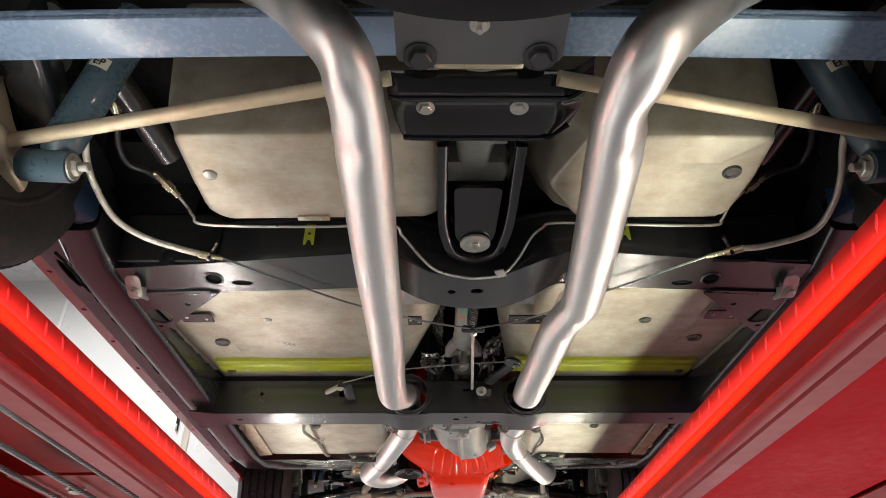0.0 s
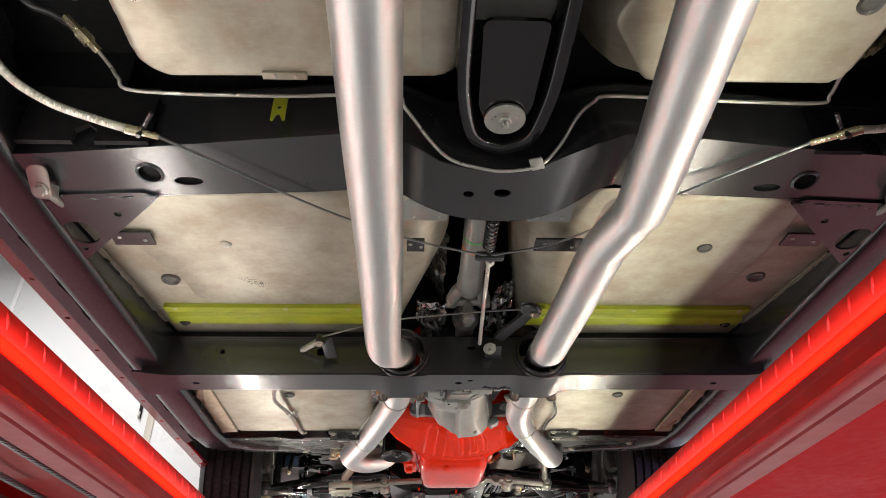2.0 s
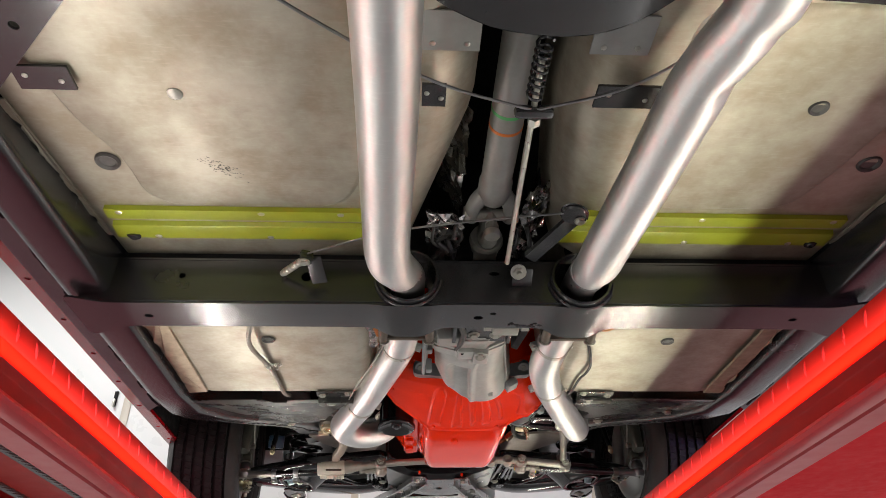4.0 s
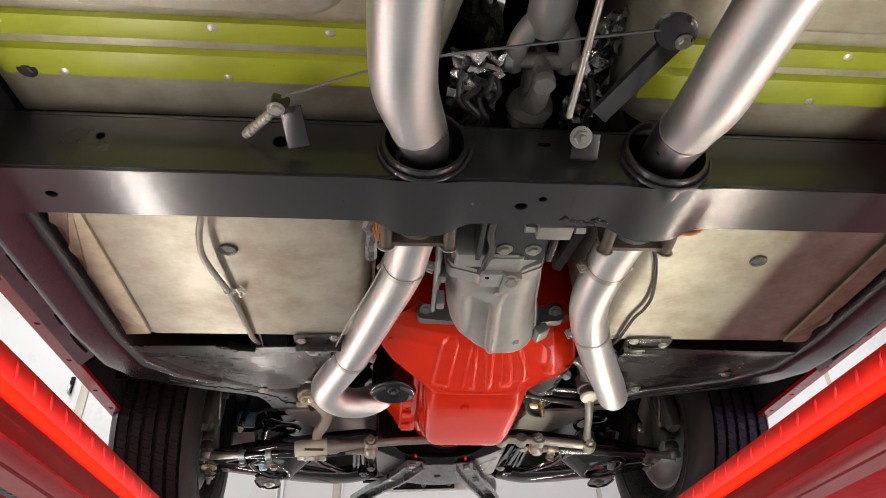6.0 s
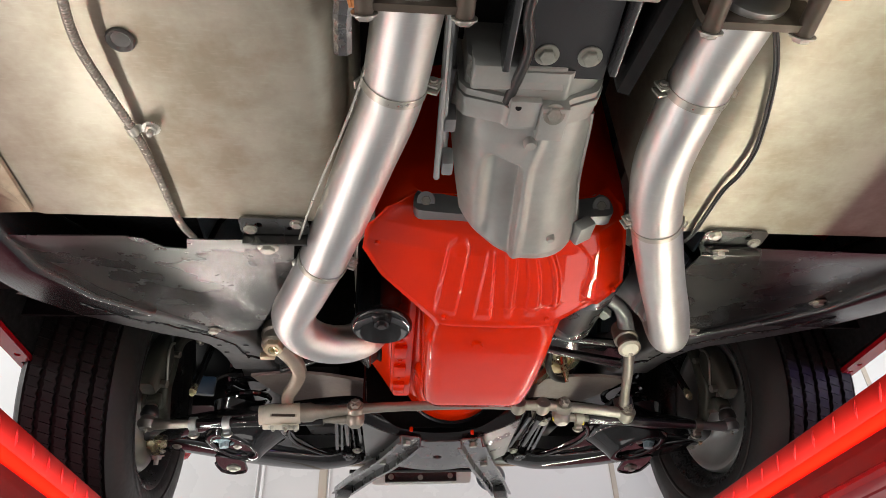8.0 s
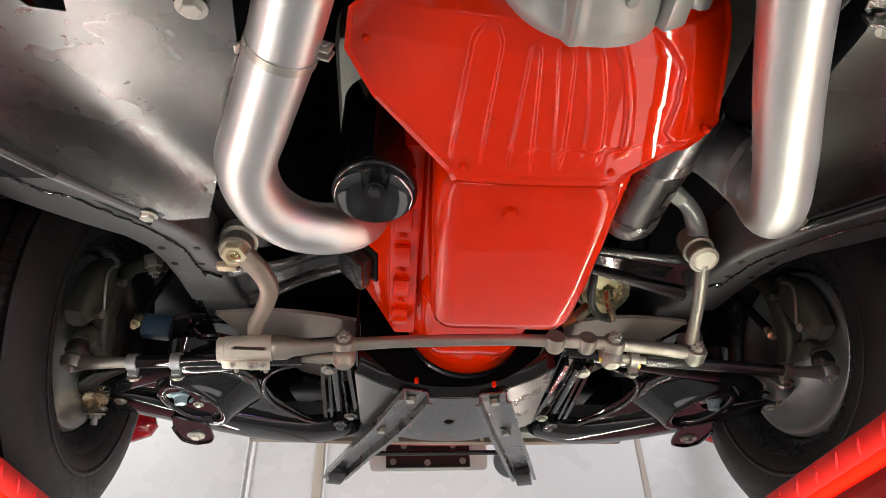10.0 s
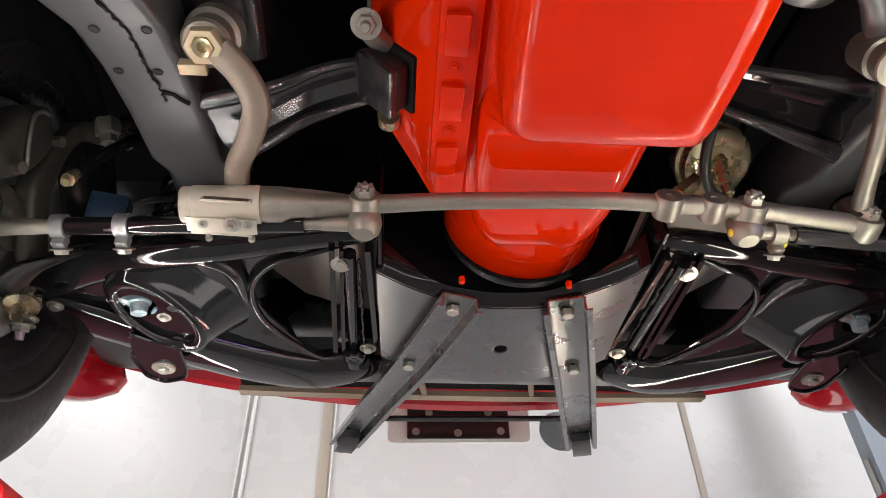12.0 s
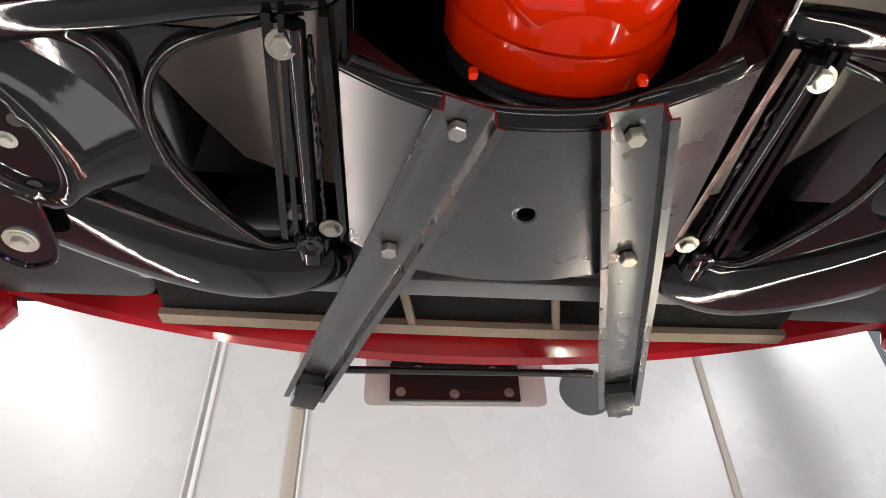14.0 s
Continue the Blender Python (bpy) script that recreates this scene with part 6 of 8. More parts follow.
def engine():
    t = thing("engine", (0.02, 2.7, 1.90), "bright red painted engine with oil pan and ribbed flywheel cover", "engine")
    # flywheel cover: a folded pressing with raised ribs that draw together towards the pan
    bm = bmesh.new()
    n = 300
    # each rib: its edges at the gearbox end and at the pan end, the bow between, its first and last y
    ribs = ((-0.055, -0.025, -0.071, -0.037, -0.001, 2.318, 2.474), (0.003, 0.013, -0.006, 0.022, 0.000, 2.334, 2.480), (0.030, 0.048, 0.047, 0.056, 0.001, 2.332, 2.476), (0.059, 0.075, 0.078, 0.100, 0.006, 2.332, 2.472), (0.089, 0.099, 0.122, 0.131, 0.009, 2.328, 2.462))
    left = ((2.285, -0.105), (2.300, -0.152), (2.325, -0.183), (2.365, -0.188), (2.41, -0.158), (2.45, -0.112), (2.487, -0.070), (2.496, -0.066))
    right = ((2.285, 0.190), (2.300, 0.212), (2.33, 0.224), (2.40, 0.240), (2.446, 0.249), (2.452, 0.205), (2.470, 0.166), (2.488, 0.133), (2.496, 0.131))
    deep = ((2.285, 2.040), (2.296, 2.012), (2.315, 1.988), (2.345, 1.972), (2.40, 1.957), (2.45, 1.946), (2.484, 1.938), (2.488, 1.934), (2.496, 1.934))
    rows = []
    for y in [2.285 + 0.0025 * k for k in range(85)]:
        x0, x1 = step(y, left), step(y, right)
        bands = []
        for a0, b0, a1, b1, bow, ya, yb in ribs:
            u = (y - ya) / (yb - ya)
            if 0 < u < 1:
                mid = (a0 + b0) / 2 + ((a1 + b1) - (a0 + b0)) / 2 * u + bow * math.sin(math.pi * u)
                half = ((b0 - a0) + ((b1 - a1) - (b0 - a0)) * u) / 2
                bands.append((mid, half * min(1, math.sqrt(max(0.02, u * (yb - ya) / max(half, 0.004)))), min(1, min(u * (yb - ya) / 0.005, (1 - u) * (yb - ya) / 0.016))))
        fold = step(y, ((2.285, 0.10), (2.313, 0.120), (2.337, 0.149), (2.359, 0.168), (2.395, 0.172), (2.434, 0.168), (2.452, 0.19), (2.50, 0.25)))
        crest = step(y, ((2.285, 0.165), (2.304, 0.170), (2.342, 0.178), (2.437, 0.194), (2.50, 0.26)))
        row = []
        for q in range(n + 1):
            x = x0 + (x1 - x0) * q / n
            out = max(0, abs(x - 0.03) - 0.075)
            z = step(y, deep) + 0.13 * out + 0.35 * (x - 0.03) ** 2
            for mid, half, end in bands:
                k = min(1, max(0, (half + 0.0022 - abs(x - mid)) / 0.0044))
                z -= 0.0042 * end * k * k * (3 - 2 * k)
            if x > fold:
                z -= 0.0045 * min(1, (x - fold) / 0.004)
            if x > crest:
                z += 0.55 * (x - crest)
            rim = min(x - x0, x1 - x)
            z -= 0.004 * max(0, 1 - rim / 0.006)
            row.append((x, y, z))
        rows.append(row)
    vs = [[bm.verts.new(p) for p in r] for r in rows]
    for a, b in zip(vs, vs[1:]):
        for i in range(n):
            bm.faces.new((a[i], a[i + 1], b[i + 1], b[i]))
    bmesh.ops.solidify(bm, geom=bm.faces[:], thickness=0.003)
    cov = part("flywheel_cover", bm, RED, t, smooth=85)
    for x, y, z in ((-0.055, 2.478, 1.941), (0.118, 2.479, 1.942), (-0.165, 2.352, 1.998), (0.226, 2.440, 1.978)):
        bm = bmesh.new()
        lathe(bm, [(0, -0.0025), (0.0036, -0.0025), (0.0045, -0.001), (0.0045, 0.004), (0, 0.004)], pose(x, y, z), seg=10)
        part("cover_screw", bm, RED, cov)
    # upper housing and block
    bm = bmesh.new()
    loft(bm, [oblong(y, x0, x1, z0, 2.36, 0.04) for y, x0, x1, z0 in ((2.285, -0.122, 0.178, 2.045), (2.32, -0.172, 0.228, 2.03), (2.44, -0.172, 0.228, 2.03), (2.50, -0.122, 0.178, 2.03), (2.56, -0.107, 0.163, 2.02), (2.78, -0.107, 0.163, 2.025), (2.84, -0.107, 0.115, 2.03), (3.0, -0.103, 0.095, 2.03), (3.03, -0.085, 0.08, 2.035))])
    part("block", bm, RED, t)
    # oil pan: deep sump with a shallow front
    bm = bmesh.new()
    def prow(y, x0, x1, z, r=0.034):
        top = 2.090
        ring_ = rounded([(x0, z), (x1, z), (x1 + 0.012, top), (x0 - 0.012, top)], r, 9)
        return [(x, y, zz) for x, zz in ring_]
    loft(bm, [prow(2.492, -0.066, 0.124, 1.962), prow(2.500, -0.074, 0.133, 1.938), prow(2.516, -0.079, 0.139, 1.926), prow(2.54, -0.080, 0.141, 1.9195), prow(2.60, -0.079, 0.142, 1.9175), prow(2.70, -0.076, 0.141, 1.9165), prow(2.775, -0.072, 0.137, 1.9165), prow(2.798, -0.069, 0.134, 1.921), prow(2.812, -0.068, 0.131, 1.936), prow(2.824, -0.074, 0.127, 1.968, 0.03), prow(2.842, -0.080, 0.125, 1.998, 0.032), prow(2.88, -0.083, 0.123, 2.013, 0.032), prow(2.955, -0.080, 0.118, 2.018, 0.03), prow(3.02, -0.074, 0.110, 2.022, 0.03), prow(3.06, -0.066, 0.102, 2.027, 0.028), prow(3.09, -0.052, 0.090, 2.035, 0.02), prow(3.115, -0.030, 0.070, 2.045, 0.012), prow(3.128, -0.010, 0.050, 2.054, 0.006)])
    pan = part("oil_pan", bm, RED, t, smooth=55)
    for s, x in ((-1, -0.115), (1, 0.160)):
        bm = bmesh.new()
        loft(bm, [[(x + a, y, z) for a, z in rounded([(-0.022, 2.018), (0.022, 2.018), (0.022, 2.034), (-0.022, 2.034)], 0.004, 2)] for y in ((2.52, 2.67, 2.82, 2.94) if s < 0 else (2.52, 2.62, 2.72, 2.82))])
        part("pan_rail", bm, RED, pan)
        for k in range(5 if s < 0 else 0):
            bm = bmesh.new()
            box(bm, (x - 0.003, 2.575 + 0.085 * k, 2.014), (0.026, 0.048, 0.010), bevel=0.003)
            part("rail_pad", bm, RED, pan)
    for k in range(4):
        bolt(pan, (-0.118, 2.617 + 0.085 * k, 2.017), size=0.5, kind="red")
    bm = bmesh.new()
    lathe(bm, [(0, -0.004), (0.009, -0.004), (0.010, 0.0), (0.0165, 0.001), (0.0175, 0.006), (0, 0.006)], pose(0.006, 2.532, 1.922, -14, 0, 0), seg=24)
    part("drain_plug", bm, RED, pan)
    bm = bmesh.new()
    lathe(bm, [(0, -0.006), (0.0085, -0.006), (0.0095, -0.0045), (0.0095, 0), (0, 0)], pose(0.006, 2.531, 1.920, -14, 0, 0), seg=6)
    part("plug_head", bm, RED, pan)
    # front bowl, timing cover and damper
    bm = bmesh.new()
    lathe(bm, [(0, 0.0), (0.095, 0.0), (0.112, 0.012), (0.116, 0.05), (0.114, 0.082), (0, 0.086)], pose(0.022, 3.05, 2.150, -90, 0, 0), seg=44)
    part("timing_cover", bm, RED, t)
    bm = bmesh.new()
    lathe(bm, [(0, 0), (0.112, 0), (0.117, 0.003), (0.124, 0.006), (0.126, 0.012), (0.126, 0.048), (0.121, 0.054), (0, 0.054)], pose(0.026, 3.136, 2.170, -90, 0, 0), seg=56)
    part("damper", bm, RED, t)
    bm = bmesh.new()
    lathe(bm, [(0, 0), (0.122, 0), (0.124, 0.006), (0.116, 0.012), (0.124, 0.018), (0, 0.02)], pose(0.026, 3.190, 2.168, -90, 0, 0), seg=48)
    part("pulley", bm, SATIN, t, "black crank pulley")
    bm = bmesh.new()
    loft(bm, [oblong(y, 0.13, 0.19, 2.06, 2.30, 0.01) for y in (2.52, 2.82)])
    part("cylinder_bank", bm, RED, t)
    # left flank of the block, flaring out above the pan rail
    bm = bmesh.new()
    loft(bm, [[(x, y, z) for x, z in rounded([(-0.09, 2.034), (-0.125, 2.034), (-0.125 - w, 2.034 + w), (-0.13 - w, 2.30), (-0.09, 2.30)], 0.006, 2)] for y, w in ((2.52, 0.035), (2.74, 0.038), (2.80, 0.085), (2.90, 0.090), (2.925, 0.078), (2.975, 0.030), (3.005, 0.004))])
    part("cylinder_bank", bm, RED, t, smooth=30)
    # mount: two steel plates with rubber between, square to the flank
    lean = pose(-0.178, 2.850, 2.087, 0, 45, 0)
    for name, off, sy, sx, th, mat in (("mount_plate", 0.0, 0.080, 0.062, 0.010, DARK), ("mount", -0.016, 0.060, 0.050, 0.022, BLACKRUB), ("mount_plate", -0.032, 0.066, 0.054, 0.010, SATIN)):
        bm = bmesh.new()
        box(bm, (0, 0, off), (sx, sy, th), bevel=0.003)
        bmesh.ops.transform(bm, matrix=lean, verts=bm.verts[:])
        part(name, bm, mat, t, "black rubber engine mount" if name == "mount" else "")
    bolt(t, (-0.212, 2.780, 2.078), way=(0, -0.35, -0.93), size=1.3, kind="nut")
    bm = bmesh.new()
    tube(bm, [(-0.212, 2.778, 2.084), (-0.205, 2.80, 2.090), (-0.19, 2.815, 2.095)], [0.012, 0.014, 0.012], 12, 5)
    part("mount_ear", bm, LINK, t)
    bm = bmesh.new()
    rod(bm, (-0.187, 2.905, 2.08), (-0.187, 2.922, 2.086), 0.014, seg=20)
    part("core_plug", bm, BRASS, t, "brassy plug")


engine()


def oil_filter():
    t = thing("oil_filter", (-0.158, 2.53, 1.95), "black oil filter canister with a centre bolt", "oil filter", move=(0, 0.020, 0.018))
    m = pose(-0.156, 2.527, 1.940, -4, 0, 0)
    bm = bmesh.new()
    lathe(bm, [(0.0, 0.016), (0.016, 0.015), (0.030, 0.011), (0.046, 0.003), (0.0495, 0.0), (0.0525, 0.002), (0.053, 0.008), (0.050, 0.012), (0.0485, 0.016), (0.0485, 0.18), (0, 0.18)], m, seg=48)
    part("canister", bm, GLOSS, t, smooth=60)
    bm = bmesh.new()
    lathe(bm, [(0.0075, 0.006), (0.0135, 0.006), (0.015, 0.009), (0.016, 0.016), (0.0075, 0.016), (0.0075, 0.006)], m, seg=24)
    part("centre_boss", bm, GLOSS, t)
    bm = bmesh.new()
    lathe(bm, [(0, 0.001), (0.0075, 0.001), (0.0085, 0.003), (0.0085, 0.012), (0, 0.012)], m, seg=6)
    part("centre_bolt", bm, SATIN, t)


oil_filter()


def manifold(s):
    t = thing("exhaust_manifold", (s * 0.2, 2.6, 2.08), "grey cast iron exhaust manifold outlet with bright studs", "exhaust manifold", "exhaust manifolds", move=(0, 0.008 if s < 0 else 0.022, 0))
    c, d = ((-0.158, 2.676, 2.095), (0.1, 0.1, 1)) if s < 0 else ((0.305, 2.558, 2.115), (-0.55, 0.1, 0.75))
    m = Matrix.Translation(c) @ Vector(d).to_track_quat("Z", "Y").to_matrix().to_4x4()
    bm = bmesh.new()
    lathe(bm, [(0, -0.004), (0.050, -0.004), (0.052, 0.0), (0.052, 0.010), (0.042, 0.014), (0.040, 0.05), (0.055, 0.12), (0, 0.12)], m, seg=28)
    part("outlet", bm, GREY, t)
    for k in range(3):
        a = k * 2.1 + (0.4 if s < 0 else 2.4)
        p = m @ Vector((0.046 * math.cos(a), 0.046 * math.sin(a), -0.004))
        bolt(t, p, way=m.to_3x3() @ Vector((0, 0, -1)), size=1.0, kind="nut", label="brass coloured nut")
    if s > 0:
        bm = bmesh.new()
        tube(bm, [(0.3605, 2.541, 2.012), (0.352, 2.549, 2.050), (0.330, 2.555, 2.085), (0.302, 2.560, 2.120)], [0.0375, 0.040, 0.042, 0.044], 24, 6)
        part("elbow", bm, GREY, t, "grey cast elbow")
        fm = Matrix.Translation((0.350, 2.550, 2.055)) @ Vector((0.45, -0.1, -0.8)).to_track_quat("Z", "Y").to_matrix().to_4x4()
        bm = bmesh.new()
        plate(bm, rounded([(-0.058, -0.020), (0.0, -0.050), (0.058, -0.020), (0.058, 0.020), (0.0, 0.050), (-0.058, 0.020)], 0.014), 0.010, [ring((0, 0), 0.038, 24)], fm)
        fl = part("flange", bm, GREY, t)
        for e in (-1, 1):
            bolt(fl, fm @ Vector((e * 0.048, 0, 0.010)), way=fm.to_3x3() @ Vector((0, 0, 1)), size=0.8, kind="nut", label="brass coloured nut")
        bm = bmesh.new()
        box(bm, (0.268, 2.60, 2.045), (0.034, 0.02, 0.018), (0, 20, 30), 0.003)
        part("bracket", bm, CAST, t)
    bm = bmesh.new()
    box(bm, Vector(c) + Vector((s * 0.01, 0.0, 0.12)), (0.10, 0.42, 0.09), (0, 0, 0), 0.02)
    part("log", bm, IRON, t)


for s_ in SIDES:
    manifold(s_)


def starter():
    t = thing("starter_motor", (0.2, 2.55, 1.98), "grey steel starter motor beside the red oil pan", "starter motor", move=(0.01, 0.015, 0.008))
    a, b = Vector((0.219, 2.44, 2.036)), Vector((0.208, 2.70, 2.052))
    d = b - a
    m = Matrix.Translation(a) @ d.to_track_quat("Z", "Y").to_matrix().to_4x4()
    bm = bmesh.new()
    lathe(bm, [(0, 0), (0.041, 0), (0.044, 0.004), (0.044, 0.09), (0.0455, 0.092), (0.0455, 0.098), (0.044, 0.10), (0.044, 0.235), (0.039, 0.245), (0, 0.245)], m, seg=36)
    part("barrel", bm, RAW, t)
    # stepped seam along the barrel and the band at its end
    bm = bmesh.new()
    seam = []
    for h, ang in ((0.100, 8), (0.130, 8), (0.130, -6), (0.165, -6), (0.165, 8), (0.195, 8), (0.195, -6), (0.232, -6)):
        a2 = math.radians(ang)
        seam.append(a + d.normalized() * h + Vector((0.0442 * math.sin(a2 + 0.45), 0, -0.0442 * math.cos(a2 + 0.45))))
    tube(bm, seam, 0.0012, 6, 0)
    part("seam", bm, DARK, t, "dark stepped seam")
    bm = bmesh.new()
    lathe(bm, [(0.0442, 0.208), (0.0455, 0.210), (0.0455, 0.228), (0.0442, 0.230)], m, seg=40)
    part("band", bm, RAW, t)
    bm = bmesh.new()
    rod(bm, (0.262, 2.47, 2.075), (0.258, 2.60, 2.08), 0.026, seg=24)
    part("solenoid", bm, SATIN, t)


starter()


def fuel_pump():
    t = thing("fuel_pump", (0.28, 2.95, 2.10), "yellow zinc fuel pump with a black hose", "fuel pump", move=(0, 0.02, 0))
    m = pose(0.297, 3.012, 2.150, -26, -8, 0)
    bm = bmesh.new()
    lathe(bm, [(0, 0.006), (0.026, 0.006), (0.030, 0.0), (0.046, 0.0), (0.052, 0.004), (0.053, 0.020), (0.058, 0.023), (0.058, 0.031), (0.053, 0.034), (0.046, 0.07), (0, 0.07)], m, seg=40)
    part("body", bm, BRASS, t, "pale yellow zinc pump cup")
    bm = bmesh.new()
    rod(bm, (0.298, 3.012, 2.152), (0.302, 3.024, 2.102), 0.0115, 0.0085, seg=14)
    rod(bm, (0.302, 3.024, 2.103), (0.303, 3.028, 2.092), 0.0055, seg=10)
    part("outlet", bm, BRASS, t)
    bm = bmesh.new()
    rod(bm, (0.222, 3.018, 2.090), (0.252, 3.010, 2.112), 0.0135, seg=6)
    part("hex_fitting", bm, BRASS, t)
    bm = bmesh.new()
    rod(bm, (0.198, 3.020, 2.078), (0.224, 3.018, 2.092), 0.0075, seg=14)
    part("pipe_nut", bm, COPPER, t, "brassy pipe nut")
    bm = bmesh.new()
    tube(bm, [(0.262, 2.90, 2.18), (0.246, 2.93, 2.125), (0.244, 2.960, 2.103), (0.258, 2.996, 2.098), (0.276, 3.020, 2.098), (0.300, 3.034, 2.100)], 0.0078, 12, 8)
    part("hose", bm, BLACKRUB, t)


fuel_pump()


# ---- steering ----
def steering():
    t = thing("relay_rod", (0, 2.93, 1.96), "forged steel relay rod with ball studs across the car", "steering rod", move=(0, 0.036, -0.004))
    bm = bmesh.new()
    tube(bm, [(-0.33, 2.918, 1.973), (-0.285, 2.921, 1.977), (-0.212, 2.926, 1.986), (-0.10, 2.920, 1.991), (0.06, 2.914, 1.994), (0.16, 2.916, 1.994), (0.26, 2.920, 1.993), (0.40, 2.928, 1.982)], [0.0165, 0.013, 0.0115, 0.0105, 0.0105, 0.0115, 0.012, 0.0125], 16, 8)
    part("rod", bm, LINK, t)
    for x, y, z, r in ((-0.212, 2.926, 1.985, 0.019), (0.155, 2.916, 1.992, 0.018), (0.212, 2.918, 1.992, 0.017), (0.26, 2.922, 1.991, 0.020), (0.408, 2.930, 1.980, 0.020)):
        stand = pose(x, y, z, -107, 0, 0)
        bm = bmesh.new()
        lathe(bm, [(0, -0.008), (0.0042, -0.008), (0.0050, -0.0145), (r * 0.88, -0.0145), (r, -0.011), (r * 0.97, 0.010), (r * 0.8, 0.016), (0, 0.016)], stand, seg=28)
        b = part("boss", bm, LINK, t)
        if x in (-0.212, 0.26, 0.408):
            # castle nut with its crown and stud
            bm = bmesh.new()
            lathe(bm, [(0, -0.0145), (0.0118, -0.0145), (0.0122, -0.0165), (0.0118, -0.0235), (0.0062, -0.0235), (0.0062, -0.0215), (0, -0.0215)], stand, seg=6)
            for k in range(6):
                box(bm, stand @ pose(0, 0, 0, 0, 0, 60 * k + 30) @ Vector((0.0083, 0, -0.0250)), (0.0038, 0.0052, 0.004), (-107, 0, 0), 0.0006, 1)
            lathe(bm, [(0, -0.0285), (0.0042, -0.0285), (0.0052, -0.027), (0.0052, -0.020), (0, -0.020)], stand, seg=14)
            part("castle_nut", bm, BOLT, b, "bright castle nut")
    # power assist valve on the left end
    bm = bmesh.new()
    lathe(bm, [(0, 0), (0.019, 0), (0.021, 0.002), (0.021, 0.012), (0.0225, 0.013), (0.0225, 0.088), (0, 0.088)], Matrix.Translation((-0.419, 2.914, 1.965)) @ Vector((0.13, 0.006, 0.012)).to_track_quat("Z", "Y").to_matrix().to_4x4(), seg=32)
    v = part("control_valve", bm, CONDUIT, t, "cream grey steel valve sleeve with clamp bolts")
    bm = bmesh.new()
    lathe(bm, [(0, 0.088), (0.0195, 0.088), (0.021, 0.094), (0.021, 0.112), (0.0165, 0.122), (0.014, 0.15), (0, 0.15)], Matrix.Translation((-0.419, 2.914, 1.965)) @ Vector((0.13, 0.006, 0.012)).to_track_quat("Z", "Y").to_matrix().to_4x4(), seg=28)
    part("collar", bm, LINK, v, "grey forged collar")
    bm = bmesh.new()
    box(bm, (-0.364, 2.8955, 1.9580), (0.056, 0.013, 0.003), (62, 0, 3), 0.0012)
    part("window_frame", bm, CONDUIT, v)
    bm = bmesh.new()
    box(bm, (-0.364, 2.8945, 1.9575), (0.050, 0.009, 0.003), (62, 0, 3), 0.001)
    part("window", bm, BROWN, v, "dark slot")
    bm = bmesh.new()
    box(bm, (-0.371, 2.922, 1.9430), (0.078, 0.020, 0.004), (-12, 0, 3), 0.001)
    part("clamp", bm, CONDUIT, v)
    bm = bmesh.new()
    box(bm, (-0.376, 2.942, 1.950), (0.066, 0.004, 0.014), (-30, 0, 3), 0.001)
    part("clamp", bm, CONDUIT, v)
    for x, k in ((-0.391, 0.45), (-0.359, 0.75), (-0.342, 0.45)):
        bolt(v, (x, 2.918, 1.9415), way=(0, -0.35, -0.94), size=k, kind="nut")
    for x in (-0.391, -0.342):
        bm = bmesh.new()
        rod(bm, (x, 2.930, 1.946), (x, 2.951, 1.946), 0.0022, seg=8)
        rod(bm, (x, 2.946, 1.946), (x, 2.951, 1.946), 0.0042, seg=6)
        part("stud", bm, BOLT, v)
    t2 = thing("pitman_arm", (-0.36, 2.85, 1.97), "tan forged pitman arm with a large nut", "steering arm", move=(-0.001, 0.016, 0.007))
    bm = bmesh.new()
    c = [(-0.364, 2.783, 2.040), (-0.340, 2.806, 2.026), (-0.328, 2.835, 2.012), (-0.340, 2.872, 1.998), (-0.356, 2.905, 1.990), (-0.360, 2.938, 1.980)]
    ln = curve(c, 6)
    rows = []
    for i, p in enumerate(ln):
        d = (ln[min(i + 1, len(ln) - 1)] - ln[max(i - 1, 0)]).normalized()
        sd = d.cross(Vector((0, 0.5, 0.87))).normalized()
        up = sd.cross(d)
        w = 0.0155 - 0.003 * i / len(ln)
        rows.append([p + sd * a + up * b for a, b in ((-w, -0.007), (-w * 0.8, -0.010), (w * 0.8, -0.010), (w, -0.007), (w, 0.007), (w * 0.8, 0.010), (-w * 0.8, 0.010), (-w, 0.007))])
    loft(bm, rows)
    part("arm", bm, FORGED, t2, smooth=50)
    m = Matrix.Translation((-0.378, 2.779, 2.042)) @ Vector((0.0, -0.30, -0.95)).to_track_quat("Z", "Y").to_matrix().to_4x4()
    bm = bmesh.new()
    lathe(bm, [(0, -0.09), (0.03, -0.09), (0.031, -0.03), (0.026, -0.026), (0.027, -0.004), (0.024, 0), (0, 0)], m, seg=28)
    part("boss", bm, LINK, t2)
    bm = bmesh.new()
    lathe(bm, [(0.011, 0), (0.0215, 0), (0.0215, 0.009), (0.0195, 0.012), (0.013, 0.012), (0.011, 0.009), (0.011, 0)], m, seg=6)
    part("nut", bm, TAN, t2, "tan steel nut")
    bm = bmesh.new()
    lathe(bm, [(0, 0.004), (0.004, 0.004), (0.006, 0.012), (0.0105, 0.0135), (0.0115, 0.010), (0.0115, 0)], m, seg=24)
    part("shaft_end", bm, BRASS, t2, "brass coloured shaft end")
    bm = bmesh.new()
    box(bm, (-0.392, 2.80, 2.03), (0.03, 0.014, 0.012), (0, 0, 0), 0.002)
    part("lock_tab", bm, TAN, t2)
    bm = bmesh.new()
    loft(bm, [oblong(y, -0.43, -0.33, 2.10, 2.20, 0.02) for y in (2.70, 2.84)])
    part("steering_box", bm, SATIN, t2)
